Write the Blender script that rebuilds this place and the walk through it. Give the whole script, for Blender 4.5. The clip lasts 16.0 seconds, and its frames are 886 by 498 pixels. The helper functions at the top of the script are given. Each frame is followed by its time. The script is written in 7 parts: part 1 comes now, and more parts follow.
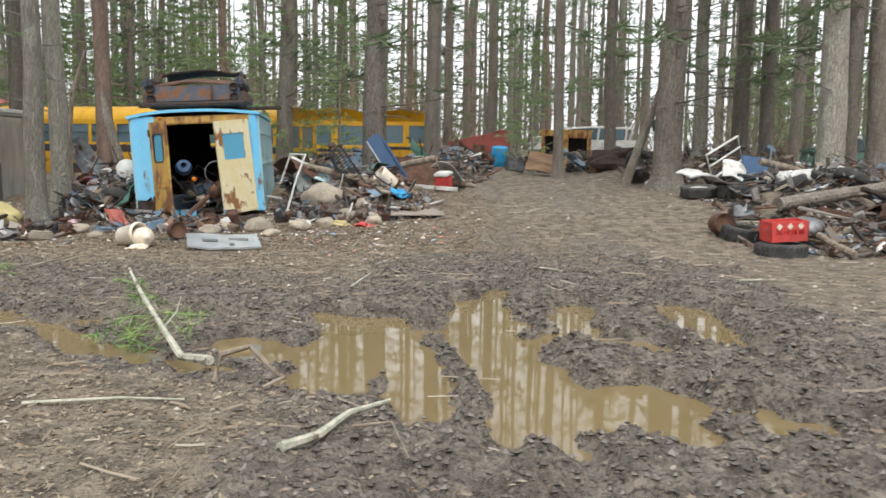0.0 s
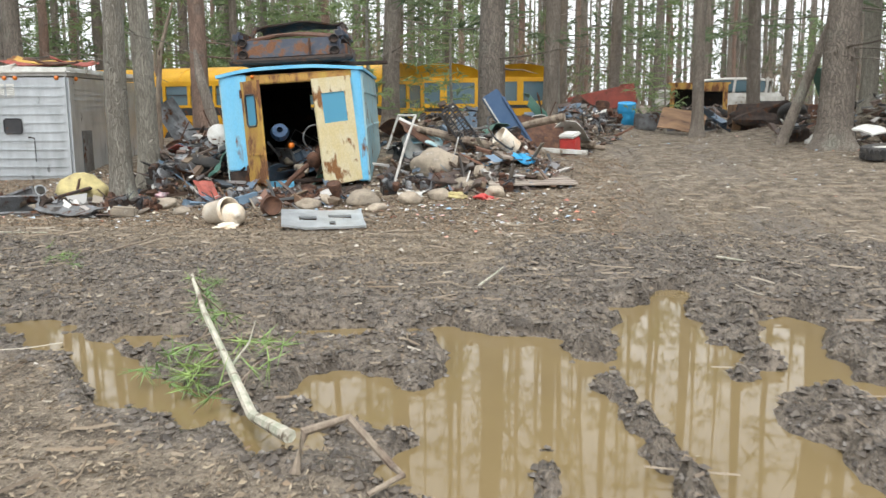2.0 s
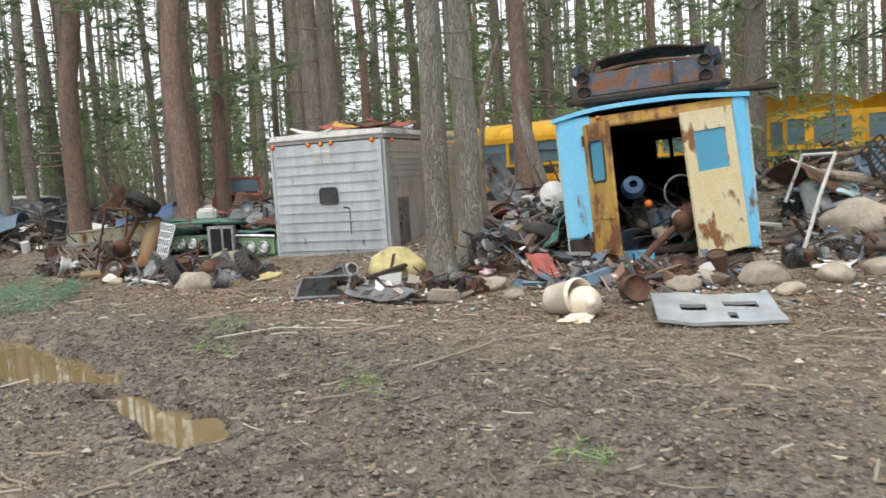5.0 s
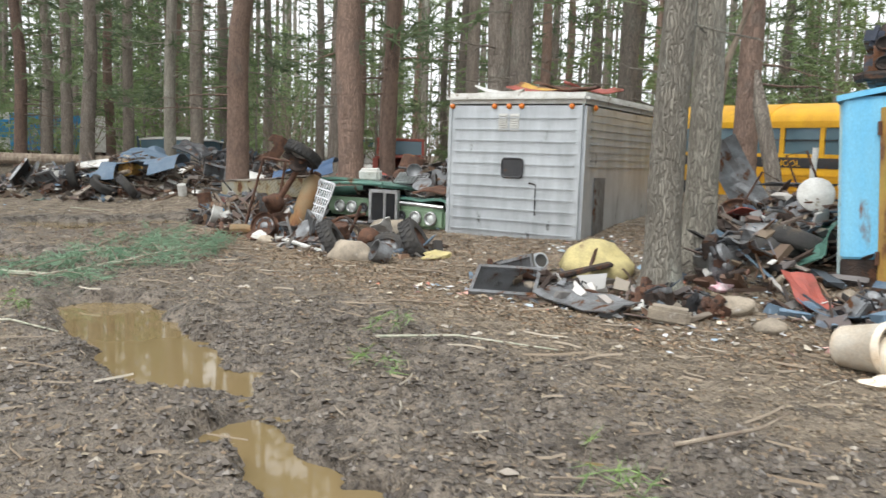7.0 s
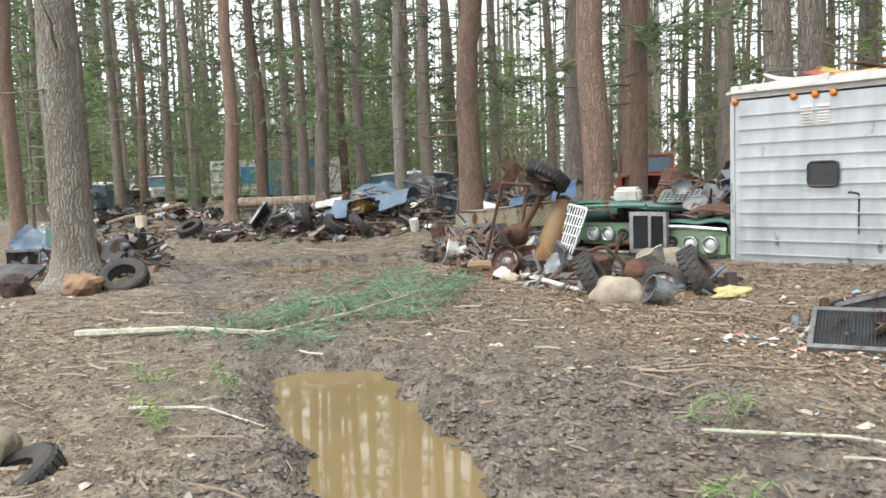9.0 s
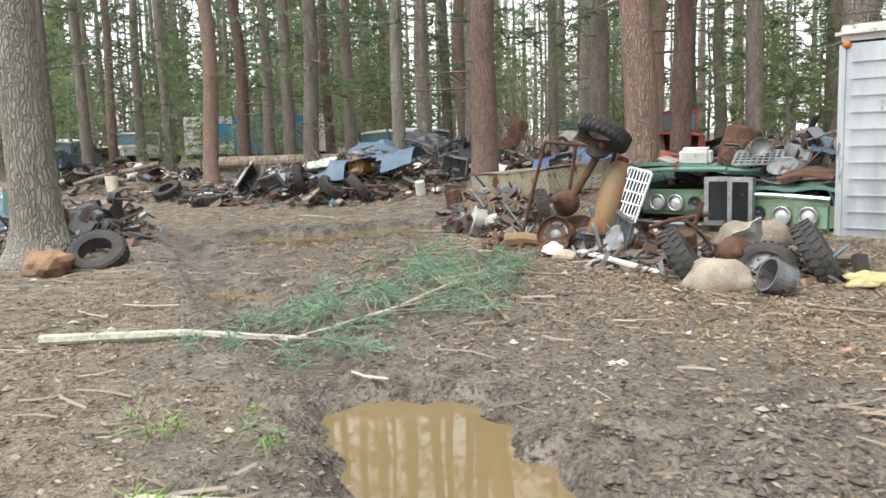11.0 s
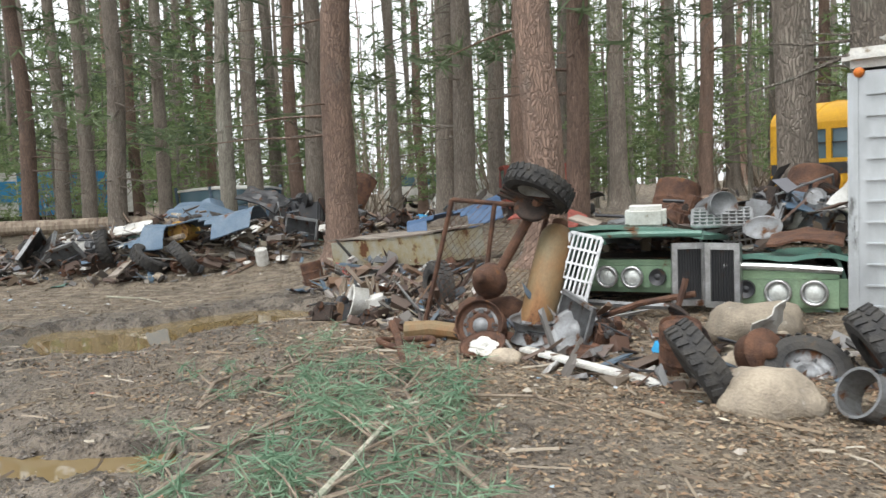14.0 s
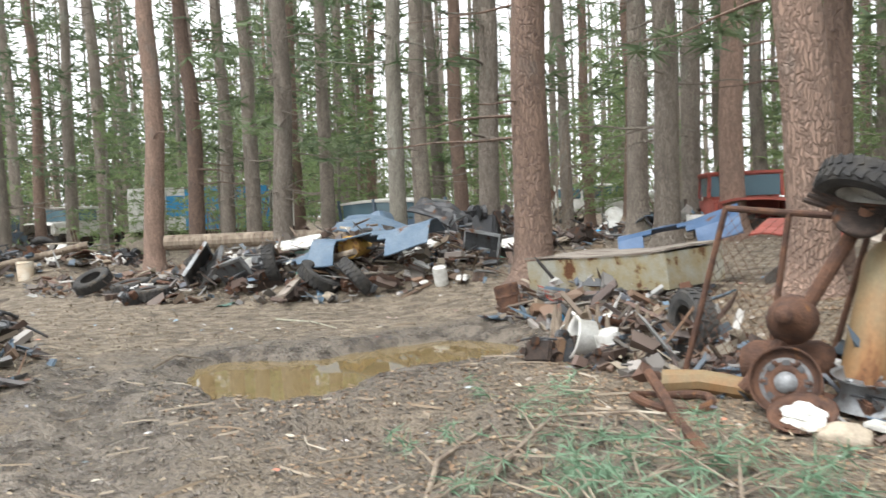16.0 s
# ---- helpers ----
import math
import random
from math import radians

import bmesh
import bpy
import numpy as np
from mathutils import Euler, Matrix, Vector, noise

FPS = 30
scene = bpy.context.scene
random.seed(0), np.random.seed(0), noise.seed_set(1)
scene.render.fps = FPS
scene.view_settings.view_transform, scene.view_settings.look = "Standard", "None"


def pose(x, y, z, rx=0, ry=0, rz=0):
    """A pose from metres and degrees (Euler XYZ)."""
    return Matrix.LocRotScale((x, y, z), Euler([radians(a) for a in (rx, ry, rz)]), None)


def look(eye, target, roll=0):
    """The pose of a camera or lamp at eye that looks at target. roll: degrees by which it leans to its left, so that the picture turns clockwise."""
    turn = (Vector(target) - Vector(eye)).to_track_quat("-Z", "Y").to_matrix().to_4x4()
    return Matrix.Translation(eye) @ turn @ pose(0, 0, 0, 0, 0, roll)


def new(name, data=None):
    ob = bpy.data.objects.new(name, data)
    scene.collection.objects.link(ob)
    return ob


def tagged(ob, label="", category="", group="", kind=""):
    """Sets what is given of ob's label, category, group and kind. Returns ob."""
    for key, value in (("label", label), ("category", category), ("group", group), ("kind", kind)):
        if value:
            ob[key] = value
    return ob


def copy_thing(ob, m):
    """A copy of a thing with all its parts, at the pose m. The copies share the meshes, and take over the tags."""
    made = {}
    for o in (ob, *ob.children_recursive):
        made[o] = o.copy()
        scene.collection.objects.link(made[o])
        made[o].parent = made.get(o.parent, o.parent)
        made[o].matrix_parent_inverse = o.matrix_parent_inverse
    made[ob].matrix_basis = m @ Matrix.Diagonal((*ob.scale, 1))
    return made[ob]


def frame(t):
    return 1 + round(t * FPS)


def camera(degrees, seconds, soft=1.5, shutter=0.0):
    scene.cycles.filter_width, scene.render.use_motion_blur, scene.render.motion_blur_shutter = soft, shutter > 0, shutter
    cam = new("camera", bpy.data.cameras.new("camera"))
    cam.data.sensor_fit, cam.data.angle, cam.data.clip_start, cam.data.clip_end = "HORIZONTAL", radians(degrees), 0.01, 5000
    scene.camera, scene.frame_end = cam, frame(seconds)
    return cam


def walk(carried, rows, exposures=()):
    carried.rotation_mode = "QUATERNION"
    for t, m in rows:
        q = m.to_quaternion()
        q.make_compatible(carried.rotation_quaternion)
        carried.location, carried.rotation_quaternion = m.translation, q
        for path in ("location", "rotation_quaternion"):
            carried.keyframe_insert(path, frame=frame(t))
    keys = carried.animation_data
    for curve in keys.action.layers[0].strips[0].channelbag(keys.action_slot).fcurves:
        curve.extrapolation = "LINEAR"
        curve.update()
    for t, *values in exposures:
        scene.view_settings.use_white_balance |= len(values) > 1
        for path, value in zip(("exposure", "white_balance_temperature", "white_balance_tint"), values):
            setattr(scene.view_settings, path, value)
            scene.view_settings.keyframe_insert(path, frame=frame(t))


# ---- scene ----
cam = camera(56.3, 16.0, soft=1.5, shutter=0.3)
METRES, EYE, TILT, LEAN, TURN = 16.1, 1.5, 0.0, 0.0, 0.0
ROWS = [
    (0.0, 0.0, 0.0, 0.0, 0.09, -6.7, -0.75),
    (0.5, -0.0088, 0.0273, 0.001, 2.56, -8.7, 0.19),
    (1.0, -0.0096, 0.0584, -0.0018, 5.87, -9.79, 1.2),
    (1.5, -0.0165, 0.0924, -0.0018, 7.12, -9.74, 1.05),
    (2.0, -0.0271, 0.1263, 0.0002, 7.15, -9.55, 0.25),
    (2.5, -0.0342, 0.1621, -0.0023, 11.35, -7.9, 0.51),
    (3.0, -0.0459, 0.1941, -0.004, 15.63, -7.27, 1.16),
    (3.5, -0.0583, 0.2265, -0.0042, 20.52, -7.59, 2.01),
    (6.0, -0.1763, 0.347, -0.0073, 31.92, -4.5, 0.96),
    (6.5, -0.2003, 0.3718, -0.0084, 35.52, -6.38, -1.27),
    (7.0, -0.2237, 0.3909, -0.0077, 38.07, -6.4, -1.94),
    (7.5, -0.2453, 0.413, -0.0089, 42.89, -7.01, -1.46),
    (8.0, -0.2687, 0.4287, -0.0111, 47.61, -7.15, -1.53),
    (8.5, -0.2974, 0.4441, -0.0112, 50.45, -7.15, 0.61),
    (9.0, -0.3267, 0.4609, -0.0133, 53.34, -4.56, 1.94),
    (11.5, -0.4635, 0.4978, -0.0107, 50.83, -7.87, 1.78),
    (12.0, -0.4853, 0.5114, -0.009, 48.78, -7.39, 2.08),
    (12.5, -0.5099, 0.5216, -0.0099, 43.48, -6.75, 1.69),
    (13.0, -0.5356, 0.5395, -0.0116, 39.49, -2.7, 2.08),
    (13.5, -0.5649, 0.5538, -0.0125, 38.59, -3.12, 2.6),
    (14.0, -0.5905, 0.5656, -0.0099, 38.56, -3.99, 2.24),
    (14.5, -0.6175, 0.5803, -0.0109, 41.04, -4.0, 2.23),
    (15.0, -0.6457, 0.5887, -0.0121, 42.33, -3.95, 1.88),
    (15.5, -0.6709, 0.6002, -0.0129, 44.17, -3.61, 1.92),
    (16.0, -0.6968, 0.6131, -0.0115, 48.41, -2.57, 2.34),
]
walk(cam, [(t, pose(0, 0, EYE, TILT, LEAN, TURN) @ pose(METRES * x, METRES * y, METRES * z, 90 + pitch, roll, yaw)) for t, x, y, z, yaw, pitch, roll in ROWS],
     exposures=[(0.0, 0.9), (1.5, 1.08), (3.5, 1.05), (6.0, 0.85), (7.0, 1.05), (8.0, 1.38), (9.0, 1.33), (12.5, 1.35), (13.5, 1.1), (15.0, 1.1), (16.0, 1.5)])

# ---- light ----
world = bpy.data.worlds.new("overcast_sky")
scene.world = world
world.use_nodes = True
wn, wl = world.node_tree.nodes, world.node_tree.links
wn.clear()
sky = wn.new("ShaderNodeTexSky")
sky.sky_type = "NISHITA"
sky.sun_disc = False
sky.sun_elevation, sky.sun_rotation = radians(52), radians(200)
sky.air_density, sky.dust_density, sky.ozone_density = 1.0, 6.0, 1.0
hsv = wn.new("ShaderNodeHueSaturation")
hsv.inputs["Saturation"].default_value = 0.12
bg = wn.new("ShaderNodeBackground")
bg.inputs["Strength"].default_value = 0.15
wo = wn.new("ShaderNodeOutputWorld")
wl.new(sky.outputs[0], hsv.inputs["Color"])
cloud = wn.new("ShaderNodeMix")  # an even overcast layer in front of the clear sky
cloud.data_type = "RGBA"
cloud.inputs[0].default_value = 0.8
cloud.inputs[7].default_value = (5.2, 5.4, 5.6, 1)
wl.new(hsv.outputs[0], cloud.inputs[6])
wl.new(cloud.outputs[2], bg.inputs["Color"])
wl.new(bg.outputs[0], wo.inputs["Surface"])
sun_data = bpy.data.lights.new("sun", "SUN")
sun_data.energy, sun_data.angle, sun_data.color = 1.2, radians(25), (1.0, 0.985, 0.96)
sun = new("sun", sun_data)
sun.matrix_world = look((6, -14, 30), (0, 0, 0))

# ---- materials ----


def mat(name, base, second=None, scale=6.0, rough=0.7, metal=0.0, bump=0.3, wear=0.0, wear_color=(0.16, 0.07, 0.03), fine=60.0, stretch=None, spread=0.12, rand=0.0, edge=0.5):
    """Two colours mixed by noise at two scales, with rust or dirt patches (wear 0 to 1) and bump."""
    m = bpy.data.materials.new(name)
    m.use_nodes = True
    n, l = m.node_tree.nodes, m.node_tree.links
    bsdf = n["Principled BSDF"]
    tc = n.new("ShaderNodeTexCoord")
    mp = n.new("ShaderNodeMapping")
    mp.inputs["Scale"].default_value = stretch or (1, 1, 1)
    l.new(tc.outputs["Object"], mp.inputs["Vector"])

    def noise_node(sc, detail=5.0):
        t = n.new("ShaderNodeTexNoise")
        t.inputs["Scale"].default_value = sc
        t.inputs["Detail"].default_value = detail
        t.inputs["Roughness"].default_value = 0.62
        l.new(mp.outputs[0], t.inputs["Vector"])
        return t

    def ramp(src, a, b):
        r = n.new("ShaderNodeMapRange")
        r.inputs["From Min"].default_value, r.inputs["From Max"].default_value = a, b
        l.new(src, r.inputs["Value"])
        return r.outputs[0]

    def mix(fac, a, b, mode="MIX"):
        x = n.new("ShaderNodeMix")
        x.data_type, x.blend_type = "RGBA", mode
        if isinstance(fac, float):
            x.inputs[0].default_value = fac
        else:
            l.new(fac, x.inputs[0])
        for sock, v in ((x.inputs[6], a), (x.inputs[7], b)):
            if isinstance(v, tuple):
                sock.default_value = (*v, 1)
            else:
                l.new(v, sock)
        return x.outputs[2]

    second = second or tuple(c * 0.7 for c in base)
    big, small = noise_node(scale), noise_node(fine, 3.0)
    col = mix(ramp(big.outputs["Fac"], 0.5 - spread, 0.5 + spread), base, second)
    grain = mix(ramp(small.outputs["Fac"], 0.35, 0.7), (0.84, 0.84, 0.84), (1.08, 1.08, 1.08))
    col = mix(1.0, col, grain, "MULTIPLY")
    if rand:
        oi = n.new("ShaderNodeObjectInfo")
        hs = n.new("ShaderNodeHueSaturation")
        mr = n.new("ShaderNodeMapRange")
        mr.inputs["To Min"].default_value, mr.inputs["To Max"].default_value = 1 - rand, 1 + rand
        l.new(oi.outputs["Random"], mr.inputs["Value"])
        l.new(mr.outputs[0], hs.inputs["Value"])
        l.new(col, hs.inputs["Color"])
        col = hs.outputs[0]
    rough_out = None
    if wear:
        wnz = noise_node(scale * 0.7 + 1.3, 9.0)
        mask = ramp(wnz.outputs["Fac"], 0.66 - 0.3 * wear, 0.72 - 0.3 * wear)
        rust = mix(ramp(small.outputs["Fac"], 0.3, 0.7), wear_color, tuple(c * 0.45 for c in wear_color))
        col = mix(mask, col, rust)
        rr = n.new("ShaderNodeMapRange")
        rr.inputs["To Min"].default_value, rr.inputs["To Max"].default_value = rough, 0.9
        l.new(mask, rr.inputs["Value"])
        rough_out = rr.outputs[0]
    l.new(col, bsdf.inputs["Base Color"])
    bsdf.inputs["Roughness"].default_value = rough
    if rough_out:
        l.new(rough_out, bsdf.inputs["Roughness"])
    bsdf.inputs["Metallic"].default_value = metal
    if bump:
        bp = n.new("ShaderNodeBump")
        bp.inputs["Strength"].default_value = bump
        bp.inputs["Distance"].default_value = 0.02 if bump < 0.8 else 0.06
        l.new(small.outputs["Fac"], bp.inputs["Height"])
        l.new(bp.outputs[0], bsdf.inputs["Normal"])
    return m


def let_light_through(m, share=0.4):
    """Thin leaves and needles: part of the light passes to the other side."""
    n, l = m.node_tree.nodes, m.node_tree.links
    b = n["Principled BSDF"]
    tr = n.new("ShaderNodeBsdfTranslucent")
    mx = n.new("ShaderNodeMixShader")
    mx.inputs[0].default_value = share
    l.new(b.inputs["Base Color"].links[0].from_socket, tr.inputs["Color"])
    l.new(b.outputs[0], mx.inputs[1])
    l.new(tr.outputs[0], mx.inputs[2])
    l.new(mx.outputs[0], n["Material Output"].inputs["Surface"])
    return m


def bark_mat(name, plate, lit, fissure, lichen, cover):
    """Long bark plates between dark fissures, with flaking patches and lichen."""
    m = bpy.data.materials.new(name)
    m.use_nodes = True
    n, l = m.node_tree.nodes, m.node_tree.links
    b = n["Principled BSDF"]
    tc = n.new("ShaderNodeTexCoord")

    def mapped(sc):
        q = n.new("ShaderNodeMapping")
        q.inputs["Scale"].default_value = sc
        l.new(tc.outputs["Object"], q.inputs["Vector"])
        return q.outputs[0]

    def tex(sc, stretch, detail=5.0):
        t = n.new("ShaderNodeTexNoise")
        t.inputs["Scale"].default_value, t.inputs["Detail"].default_value = sc, detail
        l.new(mapped(stretch), t.inputs["Vector"])
        return t.outputs["Fac"]

    def rng(src, a, c):
        r = n.new("ShaderNodeMapRange")
        r.inputs["From Min"].default_value, r.inputs["From Max"].default_value = a, c
        l.new(src, r.inputs["Value"])
        return r.outputs[0]

    def mix(fac, a, c):
        x = n.new("ShaderNodeMix")
        x.data_type = "RGBA"
        l.new(fac, x.inputs[0])
        for sock, v in ((x.inputs[6], a), (x.inputs[7], c)):
            if isinstance(v, tuple):
                sock.default_value = (*v, 1)
            else:
                l.new(v, sock)
        return x.outputs[2]

    vo = n.new("ShaderNodeTexVoronoi")
    vo.feature = "DISTANCE_TO_EDGE"
    vo.inputs["Scale"].default_value = 34
    warp = n.new("ShaderNodeVectorMath")
    warp.operation = "ADD"
    wn2 = n.new("ShaderNodeTexNoise")
    wn2.inputs["Scale"].default_value = 6
    l.new(tc.outputs["Object"], wn2.inputs["Vector"])
    sc2 = n.new("ShaderNodeVectorMath")
    sc2.operation = "SCALE"
    sc2.inputs["Scale"].default_value = 0.09
    l.new(wn2.outputs["Color"], sc2.inputs[0])
    l.new(mapped((1, 1, 0.11)), warp.inputs[0])
    l.new(sc2.outputs[0], warp.inputs[1])
    l.new(warp.outputs[0], vo.inputs["Vector"])
    plates = rng(vo.outputs["Distance"], -0.12, 0.2)
    col = mix(rng(tex(7, (1, 1, 0.3)), 0.35, 0.65), plate, lit)
    col = mix(rng(tex(2.2, (1, 1, 0.5), 8.0), 0.56, 0.66), col, lichen) if cover else col
    col = mix(plates, fissure, col)
    oi, hs, mr = n.new("ShaderNodeObjectInfo"), n.new("ShaderNodeHueSaturation"), n.new("ShaderNodeMapRange")
    mr.inputs["To Min"].default_value, mr.inputs["To Max"].default_value = 0.75, 1.3
    l.new(oi.outputs["Random"], mr.inputs["Value"])
    l.new(mr.outputs[0], hs.inputs["Value"])
    l.new(col, hs.inputs["Color"])
    l.new(hs.outputs[0], b.inputs["Base Color"])
    b.inputs["Roughness"].default_value = 0.95
    bp = n.new("ShaderNodeBump")
    bp.inputs["Strength"].default_value, bp.inputs["Distance"].default_value = 0.9, 0.03
    l.new(plates, bp.inputs["Height"])
    l.new(bp.outputs[0], b.inputs["Normal"])
    return m


def glass_mat(name, color=(0.12, 0.2, 0.24), rough=0.12):
    m = bpy.data.materials.new(name)
    m.use_nodes = True
    b = m.node_tree.nodes["Principled BSDF"]
    b.inputs["Base Color"].default_value = (*color, 1)
    b.inputs["Roughness"].default_value = rough
    b.inputs["Transmission Weight"].default_value = 0.25
    return m


BARK = bark_mat("pine_bark", (0.2, 0.17, 0.14), (0.27, 0.235, 0.195), (0.085, 0.071, 0.06), (0.26, 0.255, 0.21), True)
BARK_RED = bark_mat("red_pine_bark", (0.215, 0.148, 0.115), (0.28, 0.19, 0.145), (0.095, 0.067, 0.055), (0.19, 0.155, 0.13), True)
BARK_GREY = bark_mat("lichen_grey_bark", (0.24, 0.22, 0.18), (0.33, 0.31, 0.26), (0.12, 0.105, 0.088), (0.4, 0.41, 0.35), True)
DEADWOOD = mat("dead_wood", (0.3, 0.25, 0.19), (0.16, 0.12, 0.09), 8, 0.9, 0, 0.5, 0.2, (0.1, 0.07, 0.05), 50, (1, 1, 0.3))
NEEDLES = let_light_through(mat("pine_needles", (0.17, 0.22, 0.115), (0.1, 0.145, 0.08), 0.8, 0.7, 0, 0, fine=5, rand=0.3))
YOUNG = let_light_through(mat("young_pine_needles", (0.24, 0.31, 0.14), (0.15, 0.22, 0.1), 0.8, 0.7, 0, 0, fine=5, rand=0.25))
FRESH = let_light_through(mat("fallen_pine_needles", (0.27, 0.4, 0.27), (0.16, 0.28, 0.18), 3, 0.6, 0, 0, fine=20))
BROWNLEAF = mat("dry_beech_leaves", (0.32, 0.2, 0.12), (0.2, 0.12, 0.07), 2, 0.8, 0, 0, fine=9)
RUST = mat("rusty_steel", (0.15, 0.075, 0.045), (0.07, 0.038, 0.028), 7, 0.85, 0.2, 0.6, 0.15, (0.23, 0.11, 0.05))
DARKRUST = mat("dark_rusted_iron", (0.065, 0.045, 0.036), (0.03, 0.024, 0.021), 8, 0.8, 0.3, 0.6, 0.3, (0.14, 0.065, 0.035))
BLACK = mat("weathered_black_paint", (0.022, 0.024, 0.028), (0.04, 0.04, 0.042), 5, 0.45, 0, 0.2, 0.25)
RUBBER = mat("old_tyre_rubber", (0.032, 0.032, 0.033), (0.06, 0.056, 0.05), 6, 0.85, 0, 0.5, 0.15, (0.11, 0.085, 0.06), rand=0.25)
BURNT = mat("burnt_blue_black_paint", (0.035, 0.045, 0.07), (0.075, 0.08, 0.09), 4, 0.4, 0.1, 0.3, 0.58, (0.22, 0.1, 0.05))
SKYBLUE = mat("faded_sky_blue_paint", (0.13, 0.46, 0.72), (0.2, 0.52, 0.72), 2.5, 0.5, 0, 0.06, 0.06, (0.22, 0.1, 0.05), 140, stretch=(1, 1, 0.3))
BLUESIDE = mat("chalky_pale_blue_paint", (0.28, 0.5, 0.58), (0.4, 0.52, 0.52), 2.5, 0.65, 0, 0.15, 0.2, (0.3, 0.2, 0.11))
CREAM = mat("peeling_cream_paint", (0.62, 0.52, 0.28), (0.66, 0.6, 0.42), 3.5, 0.65, 0, 0.25, 0.4, (0.3, 0.14, 0.05), stretch=(1, 1, 0.55))
OCHRE = mat("rust_stained_yellow_paint", (0.52, 0.34, 0.07), (0.4, 0.19, 0.06), 3.5, 0.7, 0, 0.3, 0.5, (0.24, 0.11, 0.05), stretch=(1, 1, 0.5))
BUSYEL = mat("school_bus_yellow_paint", (0.72, 0.4, 0.015), (0.62, 0.32, 0.012), 1.6, 0.5, 0, 0.1, 0.12, (0.3, 0.16, 0.05))
ALU = mat("weathered_aluminium_sheet", (0.6, 0.635, 0.655), (0.4, 0.425, 0.44), 2.0, 0.38, 0.55, 0.05, 0.06, (0.3, 0.31, 0.31), 160, stretch=(2.0, 2.0, 0.7), spread=0.2)
WHITE = mat("dirty_white_paint", (0.66, 0.66, 0.63), (0.5, 0.49, 0.45), 4, 0.6, 0, 0.2, 0.15, (0.3, 0.24, 0.17))
WHITEPL = mat("dirty_white_plastic", (0.74, 0.68, 0.58), (0.62, 0.5, 0.36), 4, 0.45, 0, 0.1, 0.12, (0.38, 0.27, 0.16))
CHROME = mat("pitted_chrome", (0.62, 0.63, 0.64), (0.4, 0.4, 0.4), 8, 0.28, 0.9, 0.15, 0.15)
STEEL = mat("dull_grey_steel", (0.25, 0.26, 0.27), (0.15, 0.15, 0.15), 6, 0.5, 0.6, 0.3, 0.3)
GREEN = mat("faded_dark_green_paint", (0.07, 0.17, 0.135), (0.1, 0.2, 0.16), 3, 0.42, 0.1, 0.15, 0.12)
MINT = mat("faded_light_green_paint", (0.24, 0.34, 0.22), (0.17, 0.27, 0.17), 3, 0.45, 0.1, 0.15, 0.12)
REDP = mat("faded_red_paint", (0.36, 0.085, 0.06), (0.26, 0.07, 0.055), 4, 0.6, 0, 0.2, 0.2)
CRATERED = mat("red_plastic", (0.58, 0.06, 0.05), (0.42, 0.05, 0.045), 5, 0.5, 0, 0.1, 0.05)
NAVY = mat("navy_blue_paint", (0.03, 0.075, 0.16), (0.05, 0.1, 0.19), 4, 0.4, 0.1, 0.15, 0.12)
TARP = mat("blue_tarpaulin", (0.02, 0.28, 0.58), (0.04, 0.36, 0.66), 6, 0.45, 0, 0.3)
BLUEGREY = mat("faded_blue_fender_paint", (0.075, 0.125, 0.185), (0.12, 0.165, 0.215), 4, 0.5, 0.1, 0.2, 0.15)
STONE = mat("field_stone", (0.4, 0.34, 0.26), (0.27, 0.23, 0.18), 5, 0.9, 0, 0.6, 0.15, (0.5, 0.46, 0.4), rand=0.25)
FOAM = mat("yellowed_foam", (0.55, 0.47, 0.22), (0.4, 0.34, 0.17), 5, 0.95, 0, 0.6, 0.2, (0.3, 0.22, 0.12))
PLANK = mat("grey_weathered_plank", (0.36, 0.32, 0.27), (0.22, 0.18, 0.15), 6, 0.9, 0, 0.5, 0.2, (0.14, 0.1, 0.07), 50, (0.2, 1, 1), rand=0.3)
WOODBROWN = mat("brown_old_wood", (0.26, 0.16, 0.09), (0.15, 0.09, 0.06), 6, 0.9, 0, 0.5, 0.2, (0.08, 0.055, 0.04), 50, (0.2, 1, 1), rand=0.2)
OLIVETIN = mat("rusted_galvanised_bin", (0.36, 0.36, 0.31), (0.3, 0.24, 0.12), 4, 0.6, 0.3, 0.3, 0.3)
CYLPAINT = mat("rust_stained_olive_paint", (0.2, 0.16, 0.09), (0.26, 0.13, 0.05), 2.2, 0.65, 0.1, 0.12, 0.3, (0.2, 0.09, 0.04), 90, stretch=(1, 1, 0.4))
ORANGE = mat("orange_lamp_lens", (0.75, 0.2, 0.02), None, 6, 0.35, 0, 0.05)
CLOTH = mat("dark_brown_cloth", (0.06, 0.045, 0.04), (0.1, 0.075, 0.06), 8, 0.95, 0, 0.4)
PINK = mat("pink_rag", (0.6, 0.3, 0.36), (0.7, 0.6, 0.6), 14, 0.9, 0, 0.3)
TRUCKBLUE = mat("trailer_blue_panel", (0.02, 0.2, 0.42), (0.03, 0.24, 0.46), 2, 0.5, 0, 0.05, 0.03)
GLASS = glass_mat("dusty_glass")
BLUEGLASS = glass_mat("pale_blue_window", (0.12, 0.4, 0.58), 0.25)
# near-black that paints in the shade inside and under bodies, with rusty patches
SHADEBLACK = mat("dark_shade_interior", (0.022, 0.02, 0.019), None, 4, 0.9, 0, 0.2, 0.3, (0.06, 0.035, 0.024))
LENS = mat("cloudy_lamp_glass", (0.62, 0.65, 0.62), (0.5, 0.52, 0.5), 20, 0.15, 0.2, 0.05)
MARBLEBITS = mat("litter_scraps", (0.62, 0.6, 0.56), (0.4, 0.4, 0.42), 9, 0.8, 0, 0.1)
